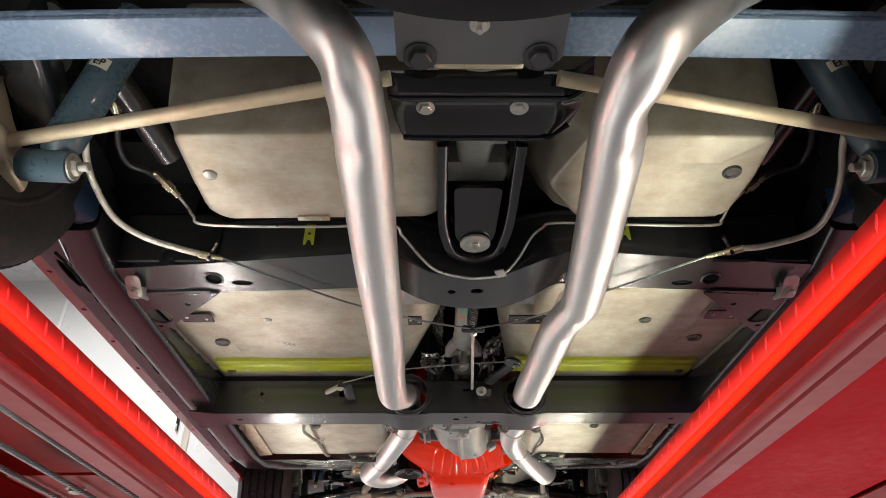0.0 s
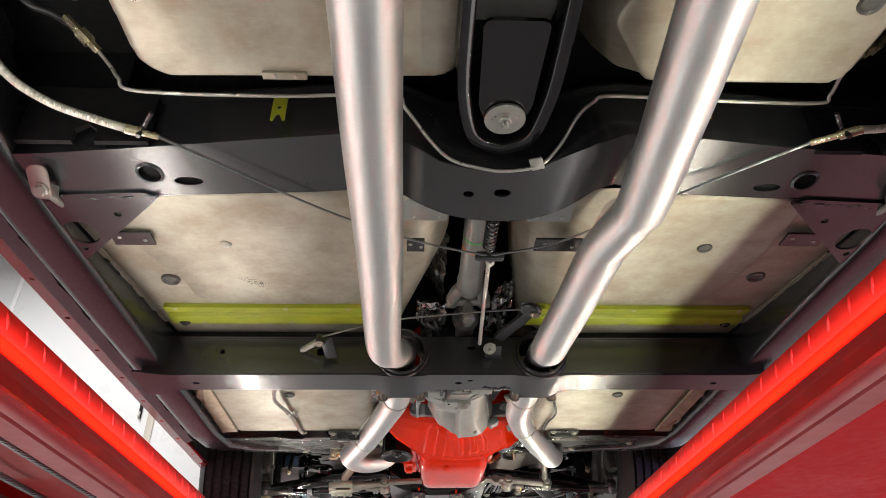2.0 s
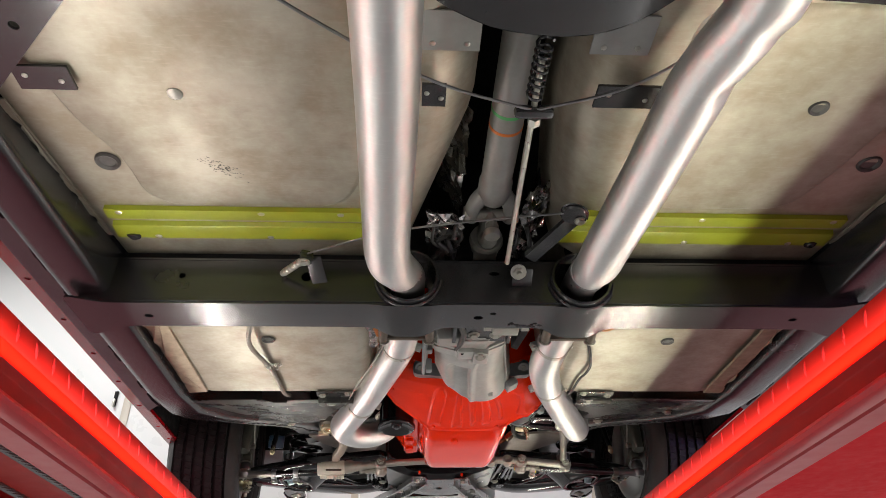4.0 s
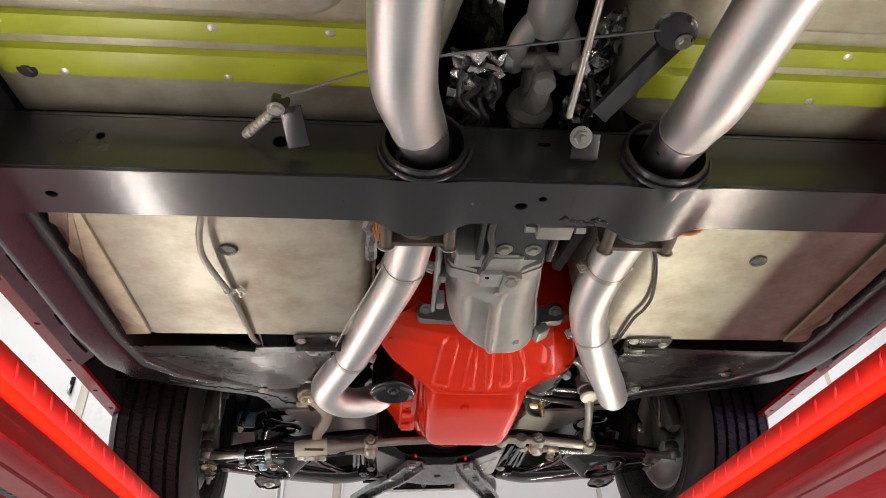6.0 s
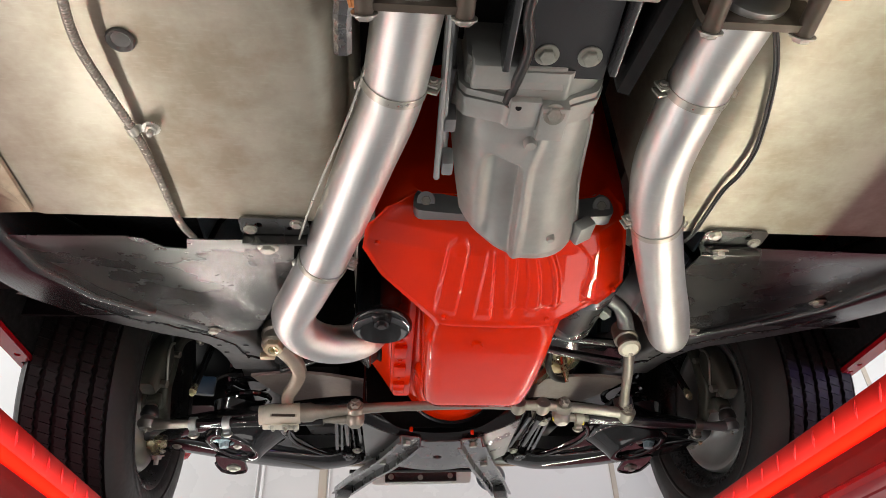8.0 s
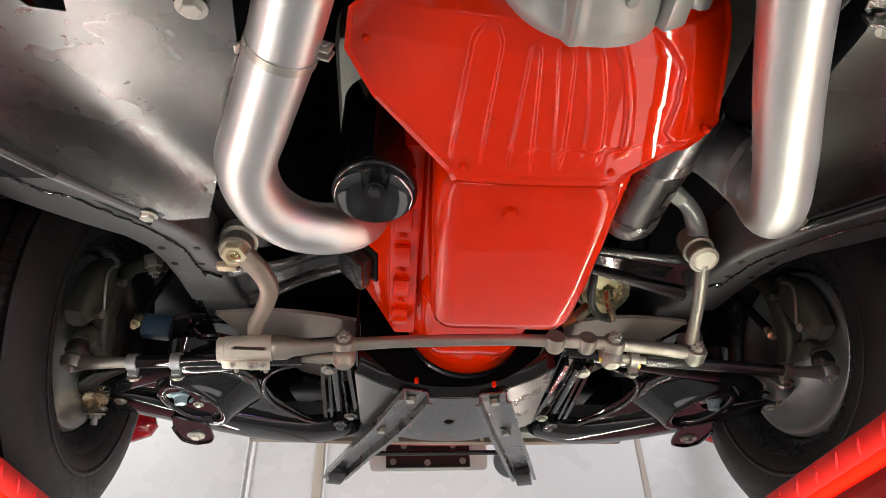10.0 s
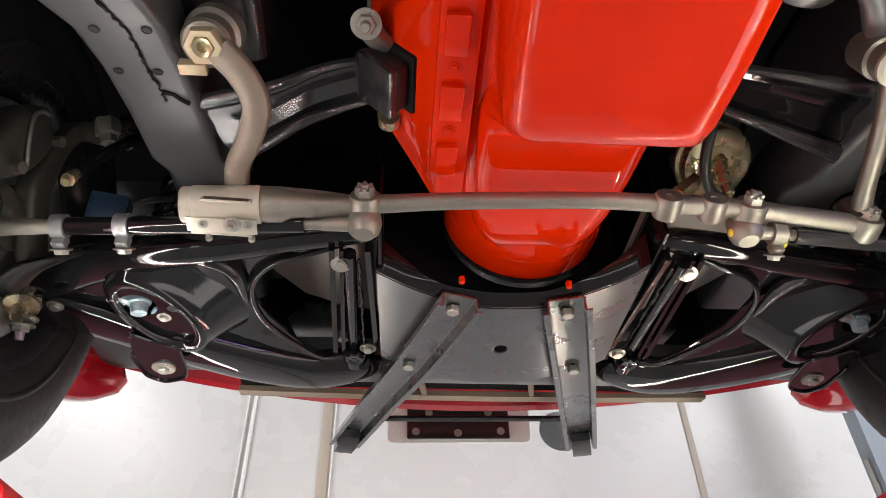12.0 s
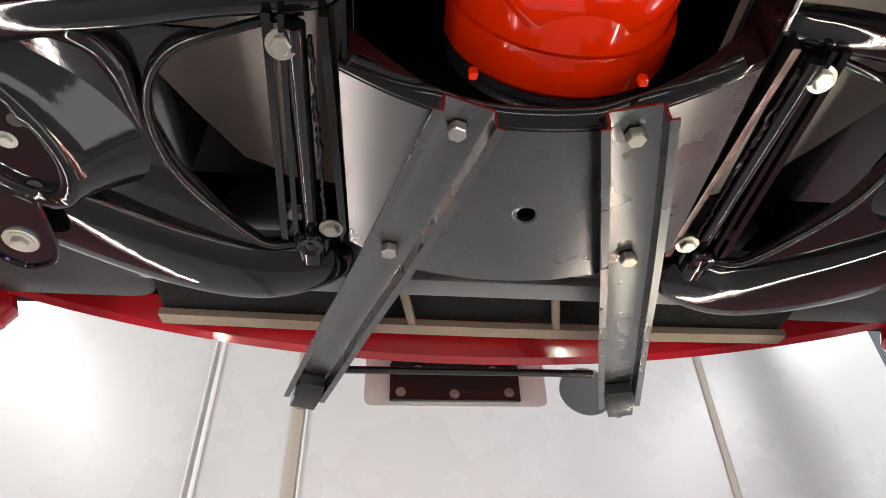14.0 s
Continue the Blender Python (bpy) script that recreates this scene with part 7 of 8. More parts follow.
    t3 = thing("idler_arm", (0.39, 2.83, 1.98), "pale forged idler arm with a round cap", "steering arm", move=(-0.001, 0.018, 0.007))
    m = Matrix.Translation((0.374, 2.764, 2.046)) @ Vector((0.0, -0.32, -0.95)).to_track_quat("Z", "Y").to_matrix().to_4x4()
    bm = bmesh.new()
    lathe(bm, [(0, -0.06), (0.024, -0.06), (0.026, -0.02), (0.022, -0.018), (0.022, 0.0), (0, 0.0)], m, seg=32)
    part("pivot", bm, LINK, t3)
    bm = bmesh.new()
    lathe(bm, [(0, 0.0005), (0.0225, 0.0005), (0.0240, 0.002), (0.0240, 0.007), (0.0185, 0.011), (0.0175, 0.0095), (0, 0.0095)], m, seg=32)
    part("cap", bm, CONDUIT, t3, "round cream grey cap")
    bm = bmesh.new()
    tube(bm, [(0.378, 2.775, 2.045), (0.388, 2.83, 2.022), (0.396, 2.89, 2.000), (0.405, 2.945, 1.982)], [0.013, 0.0115, 0.0105, 0.013], 14, 6)
    part("arm", bm, LINK, t3)
    bm = bmesh.new()
    rod(bm, (0.405, 2.942, 2.005), (0.408, 2.948, 1.976), 0.022, seg=20)
    part("boot", bm, BLACKRUB, t3, "black rubber boot")
    bm = bmesh.new()
    tube(bm, [(0.375, 2.772, 2.075), (0.372, 2.750, 2.105), (0.352, 2.722, 2.122), (0.318, 2.700, 2.135)], [0.020, 0.017, 0.014, 0.016], 16, 6)
    part("bracket", bm, GREY, t3)
    for s in SIDES:
        t4 = thing("tie_rod", (s * 0.44, 2.97, 1.95), "black tie rod sleeve with forged ends and clamps", "tie rod", "tie rods")
        a = Vector((s * (0.212 if s < 0 else 0.258), 2.976, 1.964 if s < 0 else 1.972))
        b = Vector((s * 0.667, 2.996, 1.957))
        at = lambda f: a + (b - a) * f
        bm = bmesh.new()
        lathe(bm, [(0, -0.018), (0.012, -0.018), (0.019, -0.010), (0.021, 0.0), (0.019, 0.016), (0.012, 0.020), (0, 0.02)], Matrix.Translation(a), seg=24)
        end = part("inner_end", bm, LINK, t4)
        if s > 0:
            for px, py, pz in ((-0.0185, 0.0, -0.004), (0.052, 0.010, -0.010)):
                bm = bmesh.new()
                bmesh.ops.create_icosphere(bm, subdivisions=2, radius=1, matrix=Matrix.Translation(a + Vector((px, py, pz))) @ Matrix.Diagonal((0.0032, 0.006, 0.006, 1)))
                part("paint_mark", bm, YELLOW, end, "yellow paint mark")
        bm = bmesh.new()
        rod(bm, at(0.02), at(0.11), 0.010, 0.0085)
        part("inner_stem", bm, LINK, t4)
        bm = bmesh.new()
        for k in range(9):
            f = 0.105 + k * 0.006
            rod(bm, at(f), at(f + 0.0036), 0.0075, seg=12)
        rod(bm, at(0.10), at(0.165), 0.0065, seg=12)
        part("thread", bm, LINK, t4)
        bm = bmesh.new()
        rod(bm, at(0.155), at(0.80), 0.0108, seg=18)
        part("sleeve", bm, GLOSS if s < 0 else SATIN, t4, "black adjusting sleeve")
        for f in ((0.62, 0.78) if s < 0 else (0.10, 0.80)):
            bm = bmesh.new()
            p = at(f)
            d = (b - a).normalized()
            rod(bm, p - d * 0.008, p + d * 0.008, 0.0145, seg=16)
            box(bm, p + Vector((0, 0.012, -0.014)), (0.016, 0.014, 0.016), (0, 0, 0), 0.003)
            c = part("clamp", bm, GREY if s < 0 else LINK, t4)
            bolt(c, p + Vector((0, 0.020, -0.018)), way=(0, 0.7, -0.7), size=0.95)
        bm = bmesh.new()
        tube(bm, [at(0.80), at(0.88), b + Vector((0, 0, 0.002))], [0.009, 0.010, 0.014], 14, 6)
        part("outer_stem", bm, LINK if s < 0 else GREY, t4)
        bm = bmesh.new()
        lathe(bm, [(0, -0.012), (0.015, -0.010), (0.020, -0.002), (0.021, 0.006), (0.017, 0.012), (0.0155, 0.02), (0.0165, 0.028), (0.0135, 0.045), (0, 0.05)], Matrix.Translation(b), seg=24)
        part("outer_end", bm, LINK if s < 0 else GREY, t4)
        bolt(t4, b + Vector((0, 0, -0.011)), size=0.45, kind="nut", name="grease_nipple")


steering()


# ---- front suspension ----
def lower_arm(s):
    t = thing("control_arm", (s * 0.45, 3.2, 2.0), "gloss black stamped lower control arm", "control arm", "lower control arms")
    tip = lambda x: 2.038 - 0.095 * max(0, abs(x) - 0.24)
    edge = [(0.225, 3.425), (0.262, 3.424), (0.300, 3.414), (0.341, 3.362), (0.378, 3.295), (0.390, 3.230), (0.380, 3.180), (0.352, 3.146), (0.310, 3.130), (0.235, 3.112)]

    def leg(name, path):
        """A flattened, rounded pressing along (x, y, half width, half depth) points."""
        bm = bmesh.new()
        ln = curve([(s * x, y, tip(x) + 0.012) for x, y, w, h in path], 8)
        ws = curve([(w, h, 0) for x, y, w, h in path], 8)
        rows = []
        for i, p in enumerate(ln):
            d = (ln[min(i + 1, len(ln) - 1)] - ln[max(i - 1, 0)]).normalized()
            sd = d.cross(Vector((0, 0, 1))).normalized()
            row = []
            for q in range(20):
                a = 2 * math.pi * q / 20
                ca, sa = math.cos(a), math.sin(a)
                row.append(p + sd * ws[i].x * abs(ca) ** 0.75 * (1 if ca > 0 else -1) + Vector((0, 0, ws[i].y * abs(sa) ** 0.8 * (1 if sa > 0 else -1))))
            rows.append(row)
        loft(bm, rows)
        return part(name, bm, GLOSS, t, smooth=70)

    leg("front_leg", [(0.196, 3.445, 0.006, 0.006), (0.212, 3.452, 0.026, 0.020), (0.255, 3.468, 0.043, 0.024), (0.32, 3.474, 0.052, 0.024), (0.40, 3.443, 0.055, 0.022), (0.49, 3.383, 0.052, 0.021), (0.58, 3.312, 0.046, 0.019), (0.66, 3.252, 0.040, 0.017), (0.725, 3.212, 0.030, 0.014)])
    leg("rear_leg", [(0.196, 3.088, 0.004, 0.004), (0.208, 3.088, 0.014, 0.014), (0.24, 3.092, 0.019, 0.018), (0.32, 3.098, 0.020, 0.020), (0.40, 3.110, 0.021, 0.021), (0.50, 3.120, 0.026, 0.021), (0.60, 3.140, 0.034, 0.019), (0.68, 3.172, 0.038, 0.016), (0.725, 3.192, 0.028, 0.014)])
    bm = bmesh.new()
    web = [(0.372, 3.125), (0.50, 3.13), (0.62, 3.15), (0.69, 3.18), (0.68, 3.24), (0.56, 3.325), (0.42, 3.43), (0.30, 3.46), (0.235, 3.45)] + edge[2:9]
    pocket = ring((s * 0.522, 3.228), 0.086, 26, 0.042, 1.11 if s < 0 else math.pi - 1.11)
    plate(bm, [(s * x, y) for x, y in web], 0.004, [pocket])
    crease = lambda x, y: 0.006 * max(0, 1 - abs((y - 3.30) - (0.47 - abs(x)) * 0.55) / 0.012) * (1 if 0.30 < abs(x) < 0.48 else 0)
    shape(bm, lambda x, y: tip(x) + 0.004 + 0.010 * math.sin(max(0, min(1, (y - 3.12) / 0.32)) * math.pi) - 0.4 * crease(x, y), 0.02)
    part("web", bm, GLOSS, t, smooth=60)
    bm = bmesh.new()
    tube(bm, [(s * x, y, tip(x) + 0.001 + 0.014 * max(0, (0.30 - x)) / 0.08) for x, y in edge], 0.0052, 10, 5)
    part("inner_edge", bm, GLOSS, t, "bright rolled edge round the opening")
    bm = bmesh.new()
    tube(bm, [(s * x, y, tip(x) - 0.002) for x, y in ((0.46, 3.128), (0.425, 3.134), (0.405, 3.158), (0.400, 3.20), (0.398, 3.235))], [0.004, 0.010, 0.012, 0.008, 0.003], 12, 6)
    part("corner_gusset", bm, GLOSS, t)
    bm = bmesh.new()
    rng = random.Random(21)
    pts = [(s * (0.335 + 0.0125 * k), 3.520 - 0.0078 * k + rng.uniform(-0.0015, 0.0015), tip(0.335 + 0.0125 * k) + 0.004 + rng.uniform(-0.001, 0.001)) for k in range(15)]
    tube(bm, pts, [rng.uniform(0.0022, 0.0042) for _ in pts], 7, 3)
    part("weld", bm, GLOSS, t, "shiny weld along the seam")
    # spring pocket: a deep oval cup hanging below the web
    bm = bmesh.new()
    cup = lambda k, z, dx=0.0, dy=0.0: [(x + s * dx, y + dy, z + 0.06 * (3.228 - y)) for x, y in ring((s * 0.522, 3.228), 0.094 * k, 34, 0.048 * k, 1.11 if s < 0 else math.pi - 1.11)]
    loft(bm, [cup(1.45, 2.052, -0.045, -0.02), cup(1.24, 2.030, -0.030, -0.014), cup(1.08, 2.004, -0.010, -0.006), cup(1.04, 1.991), cup(0.99, 1.985), cup(0.80, 1.985), cup(0.76, 1.990), cup(0.74, 2.000)], caps=False)
    part("spring_pocket", bm, GLOSS, t, smooth=70)
    bm = bmesh.new()
    plate(bm, [(x, y) for x, y, z in cup(0.765, 0)], 0.003, [ring((s * 0.545, 3.205), 0.027, 18)], Matrix.Translation((0, 0, 1.992)))
    part("pocket_floor", bm, GLOSS, t)
    # black discs painted in for the darkness of two holes
    for dx, dy in ((0.0, 0.055), (-0.012, -0.05)):
        bm = bmesh.new()
        lathe(bm, [(0, 0.0005), (0.007, 0.0005), (0.008, -0.0008), (0, -0.0009)], pose(s * (0.508 + dx), 3.248 + dy * 0.8, 1.9905), seg=14)
        part("pocket_hole_disc", bm, INK, t, "black disc standing in for a hole")
    # anti-roll link bracket
    bm = bmesh.new()
    br = [(0.572, 3.262), (0.545, 3.285), (0.508, 3.300), (0.510, 3.375), (0.520, 3.402), (0.555, 3.415), (0.580, 3.395), (0.586, 3.335)]
    plate(bm, [(s * x, y) for x, y in rounded(br, 0.012)], 0.004, m=Matrix.Translation((0, 0, 1.982)))
    tube(bm, [(s * x, y, 1.981) for x, y in rounded(br, 0.012)], 0.003, 6, 1)
    link = part("link_bracket", bm, GLOSS, t)
    bm = bmesh.new()
    lathe(bm, [(0, 0), (0.0185, 0), (0.0185, -0.003), (0, -0.003)], pose(s * 0.545, 3.366, 1.982), seg=24)
    w = part("washer", bm, BOLT, link)
    bolt(w, (s * 0.545, 3.366, 1.980), size=1.1)
    # ball joint
    bm = bmesh.new()
    lathe(bm, [(0, -0.03), (0.010, -0.03), (0.011, -0.012), (0.024, -0.008), (0.026, 0.008), (0.03, 0.012), (0.03, 0.03), (0.02, 0.06), (0, 0.07)], pose(s * 0.706, 3.205, 1.992, -12, s * 10, 0), seg=24)
    bj = part("ball_joint", bm, BRASS, t, "yellow zinc ball joint")
    bolt(bj, (s * 0.705, 3.222, 1.966), way=(0, 0.35, -0.93), size=1.4, kind="nut", name="castle_nut")
    for dx, dy in ((0.035, 0.01), (-0.012, 0.045)):
        bolt(bj, (s * (0.685 - dx), 3.178 + dy, 1.978), size=0.9)
    # pivot shaft with its brackets
    t2 = thing("pivot_shaft", (s * 0.24, 3.23, 2.02), "black lower arm pivot shaft with bright bolts", "pivot shaft", "pivot shafts")
    bm = bmesh.new()
    a, b = (s * 0.240, 3.112, 2.026), (s * 0.244, 3.412, 2.050)
    tube(bm, [a, b], 0.0105, 12, 1)
    part("shaft", bm, GLOSS, t2)
    for x0, x1, r in ((0.263, 0.276, 0.004), (0.250, 0.262, 0.003), (0.214, 0.204, 0.004)):
        bm = bmesh.new()
        loft(bm, [[(s * x + k, y, z + h) for k, h in ((-r, 0), (r, 0), (r, 0.05), (-r, 0.05))] for x, y, z in ((x0, 3.10, 2.020), (x1, 3.415, 2.040))])
        part("side_plate", bm, GLOSS, t2)
    bm = bmesh.new()
    rng = random.Random(17)
    pts = [(s * (0.226 + rng.uniform(-0.0012, 0.0012)), 3.12 + 0.007 * k, 2.022 + 0.00045 * k + rng.uniform(-0.001, 0.001)) for k in range(40)]
    tube(bm, pts, [rng.uniform(0.0014, 0.0036) for _ in pts], 7, 2)
    part("weld", bm, GLOSS, t2, "lumpy shiny weld")
    for p, w in (((s * 0.252, 3.130, 2.021), (0, -0.2, -1)), ((s * 0.263, 3.378, 2.054), (0, 0, -1)), ((s * 0.219, 3.387, 2.038), (0, 0, -1))):
        bolt(t2, p, way=w, size=1.1)
    bm = bmesh.new()
    rod(bm, (s * 0.243, 3.405, 2.05), (s * 0.243, 3.445, 2.05), 0.024, seg=20)
    part("bushing", bm, GLOSS, t2)
    bm = bmesh.new()
    lathe(bm, [(0.008, 0), (0.015, -0.001), (0.017, 0.002), (0.016, 0.012), (0.008, 0.013), (0.008, 0)], pose(s * 0.243, 3.41, 2.026), seg=20)
    part("stop_washer", bm, GLOSS, t2)


for s_ in SIDES:
    lower_arm(s_)


def front_damper(s):
    t = thing("front_damper", (s * 0.545, 3.205, 1.97), "pale blue front shock absorber end in the spring pocket", "shock absorber", "front shock absorbers")
    bm = bmesh.new()
    lathe(bm, [(0, -0.022), (0.011, -0.020), (0.013, -0.006), (0.0165, -0.004), (0.0165, 0.014), (0.020, 0.016), (0.020, 0.10), (0, 0.10)], pose(s * 0.545, 3.205, 2.0, 8, s * 10, 0), seg=24)
    part("stem", bm, LIGHTBLUE, t)
    for d in (-1, 1):
        bm = bmesh.new()
        box(bm, (s * 0.545 + d * 0.026, 3.213 + 0.018 * d, 1.997), (0.028, 0.018, 0.008), (0, 0, 35), 0.003)
        tb = part("tab", bm, LIGHTBLUE, t)
        bolt(tb, (s * 0.545 + d * 0.03, 3.213 + 0.021 * d, 1.993), size=0.8, name="bolt")
    bm = bmesh.new()
    pts = [(s * 0.50 + 0.055 * math.cos(k * 0.42), 3.20 + 0.055 * math.sin(k * 0.42), 2.07 + 0.0026 * k) for k in range(60)]
    tube(bm, pts, 0.0075, 8, 1)
    part("coil_spring", bm, GLOSS, t)


for s_ in SIDES:
    front_damper(s_)


def knuckle(s):
    t = thing("steering_knuckle", (s * 0.69, 3.07, 1.984), "dark olive cast steering knuckle with brake caliper", "steering knuckle", "steering knuckles")

    def casting(name, path, label=""):
        """A flattened casting through (x, y, z, half width, half thickness) points."""
        ln = curve([(s * x, y, z) for x, y, z, w, h in path], 8)
        ws = curve([(w, h, 0) for x, y, z, w, h in path], 8)
        rows = []
        for i, p in enumerate(ln):
            d = (ln[min(i + 1, len(ln) - 1)] - ln[max(i - 1, 0)]).normalized()
            sd = d.cross(Vector((1, 0, 0))).normalized()
            up = sd.cross(d)
            rows.append([p + sd * a + up * b for a, b in rounded([(-ws[i].x, -ws[i].y), (ws[i].x, -ws[i].y), (ws[i].x, ws[i].y), (-ws[i].x, ws[i].y)], min(ws[i].x, ws[i].y) * 0.7, 3)])
        bm = bmesh.new()
        loft(bm, rows)
        return part(name, bm, KNUCKLE, t, label, smooth=60)

    casting("upright", [(0.690, 3.190, 2.010, 0.016, 0.014), (0.688, 3.140, 2.045, 0.022, 0.016), (0.678, 3.080, 2.085, 0.026, 0.016), (0.668, 3.066, 2.130, 0.019, 0.013), (0.664, 3.066, 2.175, 0.016, 0.012), (0.656, 3.076, 2.215, 0.015, 0.012), (0.640, 3.110, 2.250, 0.018, 0.013), (0.610, 3.135, 2.270, 0.020, 0.014)])
    casting("steering_arm", [(0.690, 3.105, 2.060, 0.022, 0.016), (0.684, 3.060, 2.040, 0.018, 0.014), (0.668, 3.012, 2.020, 0.017, 0.015), (0.667, 3.000, 2.004, 0.014, 0.014)])
    bm = bmesh.new()
    lathe(bm, [(0, 0.012), (0.0165, 0.012), (0.0200, 0.018), (0.0185, 0.030), (0.0150, 0.036), (0, 0.036)], Matrix.Translation((s * 0.667, 2.997, 1.962)), seg=24)
    part("dust_boot", bm, BLACKRUB, t, "black rubber boot")
    bm = bmesh.new()
    rod(bm, (s * 0.70, AX, AZ), (s * 0.76, AX, AZ), 0.045, seg=28)
    part("hub", bm, KNUCKLE, t)
    # caliper: two halves over the disc with a bright anti-rattle clip
    cal = casting("caliper", [(0.676, 2.972, 2.030, 0.018, 0.016), (0.672, 2.985, 2.075, 0.034, 0.020), (0.672, 3.000, 2.120, 0.038, 0.022), (0.676, 3.020, 2.160, 0.030, 0.020), (0.690, 3.040, 2.190, 0.016, 0.014)], "dark olive cast brake caliper")
    bm = bmesh.new()
    clip = [(3.002, 2.066), (2.984, 2.094), (2.972, 2.124), (2.980, 2.146), (2.996, 2.158)]
    tube(bm, [(s * 0.647, y, z) for y, z in clip], 0.0030, 8, 6)
    part("clip", bm, BOLT, cal, "bright bent clip")
    for y, z, r in ((2.990, 2.052, 0.009), (3.036, 2.150, 0.008)):
        bm = bmesh.new()
        rod(bm, (s * 0.655, y, z), (s * 0.640, y - 0.002, z - 0.003), r, seg=6)
        part("caliper_bolt", bm, LINK, cal)
    # stub of the upper ball joint and its nut
    bm = bmesh.new()
    lathe(bm, [(0, -0.030), (0.0065, -0.030), (0.0065, -0.022), (0.0120, -0.022), (0.0120, -0.010), (0.018, -0.008), (0.021, 0.004), (0.019, 0.016), (0, 0.020)], pose(s * 0.622, 3.090, 2.236, 20, s * 15, 0), seg=6)
    part("upper_ball_joint", bm, LINK, t)
    bm = bmesh.new()
    tube(bm, [(s * 0.60, 3.100, 2.262), (s * 0.56, 3.07, 2.235), (s * 0.50, 3.04, 2.22)], [0.017, 0.015, 0.018], 14, 6)
    part("upper_arm", bm, GLOSS, t)
    bm = bmesh.new()
    tube(bm, [(s * 0.572, 3.12, 2.26), (s * 0.580, 3.085, 2.208), (s * 0.580, 3.035, 2.124), (s * 0.581, 2.996, 2.050)], 0.0085, 14, 6)
    part("brake_hose", bm, GLOSS, t, "glossy black brake hose")
    bm = bmesh.new()
    lathe(bm, [(0, 0), (0.0055, 0), (0.0065, 0.006), (0.0085, 0.008), (0.0085, 0.018), (0.006, 0.020), (0.006, 0.03), (0, 0.03)], pose(s * 0.581, 2.986, 2.024, -24, 0, 0), seg=12)
    part("hose_fitting", bm, BRASS, t)


for s_ in SIDES:
    knuckle(s_)


def engine_stand(s):
    t = thing("engine_bracket", (s * 0.3, 2.85, 2.06), "black pressed engine mount bracket on the frame", "bracket", "engine brackets", move=(0, 0.02, 0.0))
    if s < 0:
        up = [(-0.430, 2.892, 2.086), (-0.33, 2.862, 2.086), (-0.265, 2.832, 2.090), (-0.205, 2.820, 2.098)]
        lo = [(-0.395, 2.990, 2.098), (-0.34, 2.948, 2.090), (-0.285, 2.908, 2.090), (-0.205, 2.878, 2.098)]
    else:
        up = [(0.415, 2.825, 2.088), (0.36, 2.821, 2.088), (0.29, 2.812, 2.090), (0.20, 2.804, 2.094)]
        lo = [(0.415, 2.936, 2.092), (0.36, 2.914, 2.090), (0.29, 2.888, 2.090), (0.20, 2.858, 2.094)]
    u, l = curve(up, 6), curve(lo, 6)
    bm = bmesh.new()
    rows = []
    for p, q in zip(u, l):
        m = (p + q) / 2 + Vector((0, 0, 0.016))
        line = [p, p + Vector((0, 0.004, 0.012)), m + (p - m) * 0.5, m, m + (q - m) * 0.5, q + Vector((0, -0.004, 0.012)), q]
        rows.append(line + [v + Vector((0, 0, 0.006)) for v in line[::-1]])
    loft(bm, rows)
    part("pressing", bm, GLOSS if s > 0 else SATIN, t)
    for name, line, w0, w1 in (("upper_flange", u, 0.013, 0.003), ("lower_flange", l, 0.016, 0.004)):
        bm = bmesh.new()
        rows = []
        for i, p in enumerate(line):
            w = w0 + (w1 - w0) * i / (len(line) - 1)
            rows.append([p + Vector((0, dy, dz)) for dy, dz in ((-w, 0.006), (-w * 0.8, -0.001), (0, -0.004), (w * 0.8, -0.001), (w, 0.006), (0, 0.008))])
        loft(bm, rows)
        part(name, bm, SATIN, t, smooth=60)
    if s < 0:
        bm = bmesh.new()
        rod(bm, (-0.212, 2.812, 2.092), (-0.212, 2.866, 2.100), 0.015, seg=20)
        part("bush", bm, BLACKRUB, t, "black rubber bush")


for s_ in SIDES:
    engine_stand(s_)


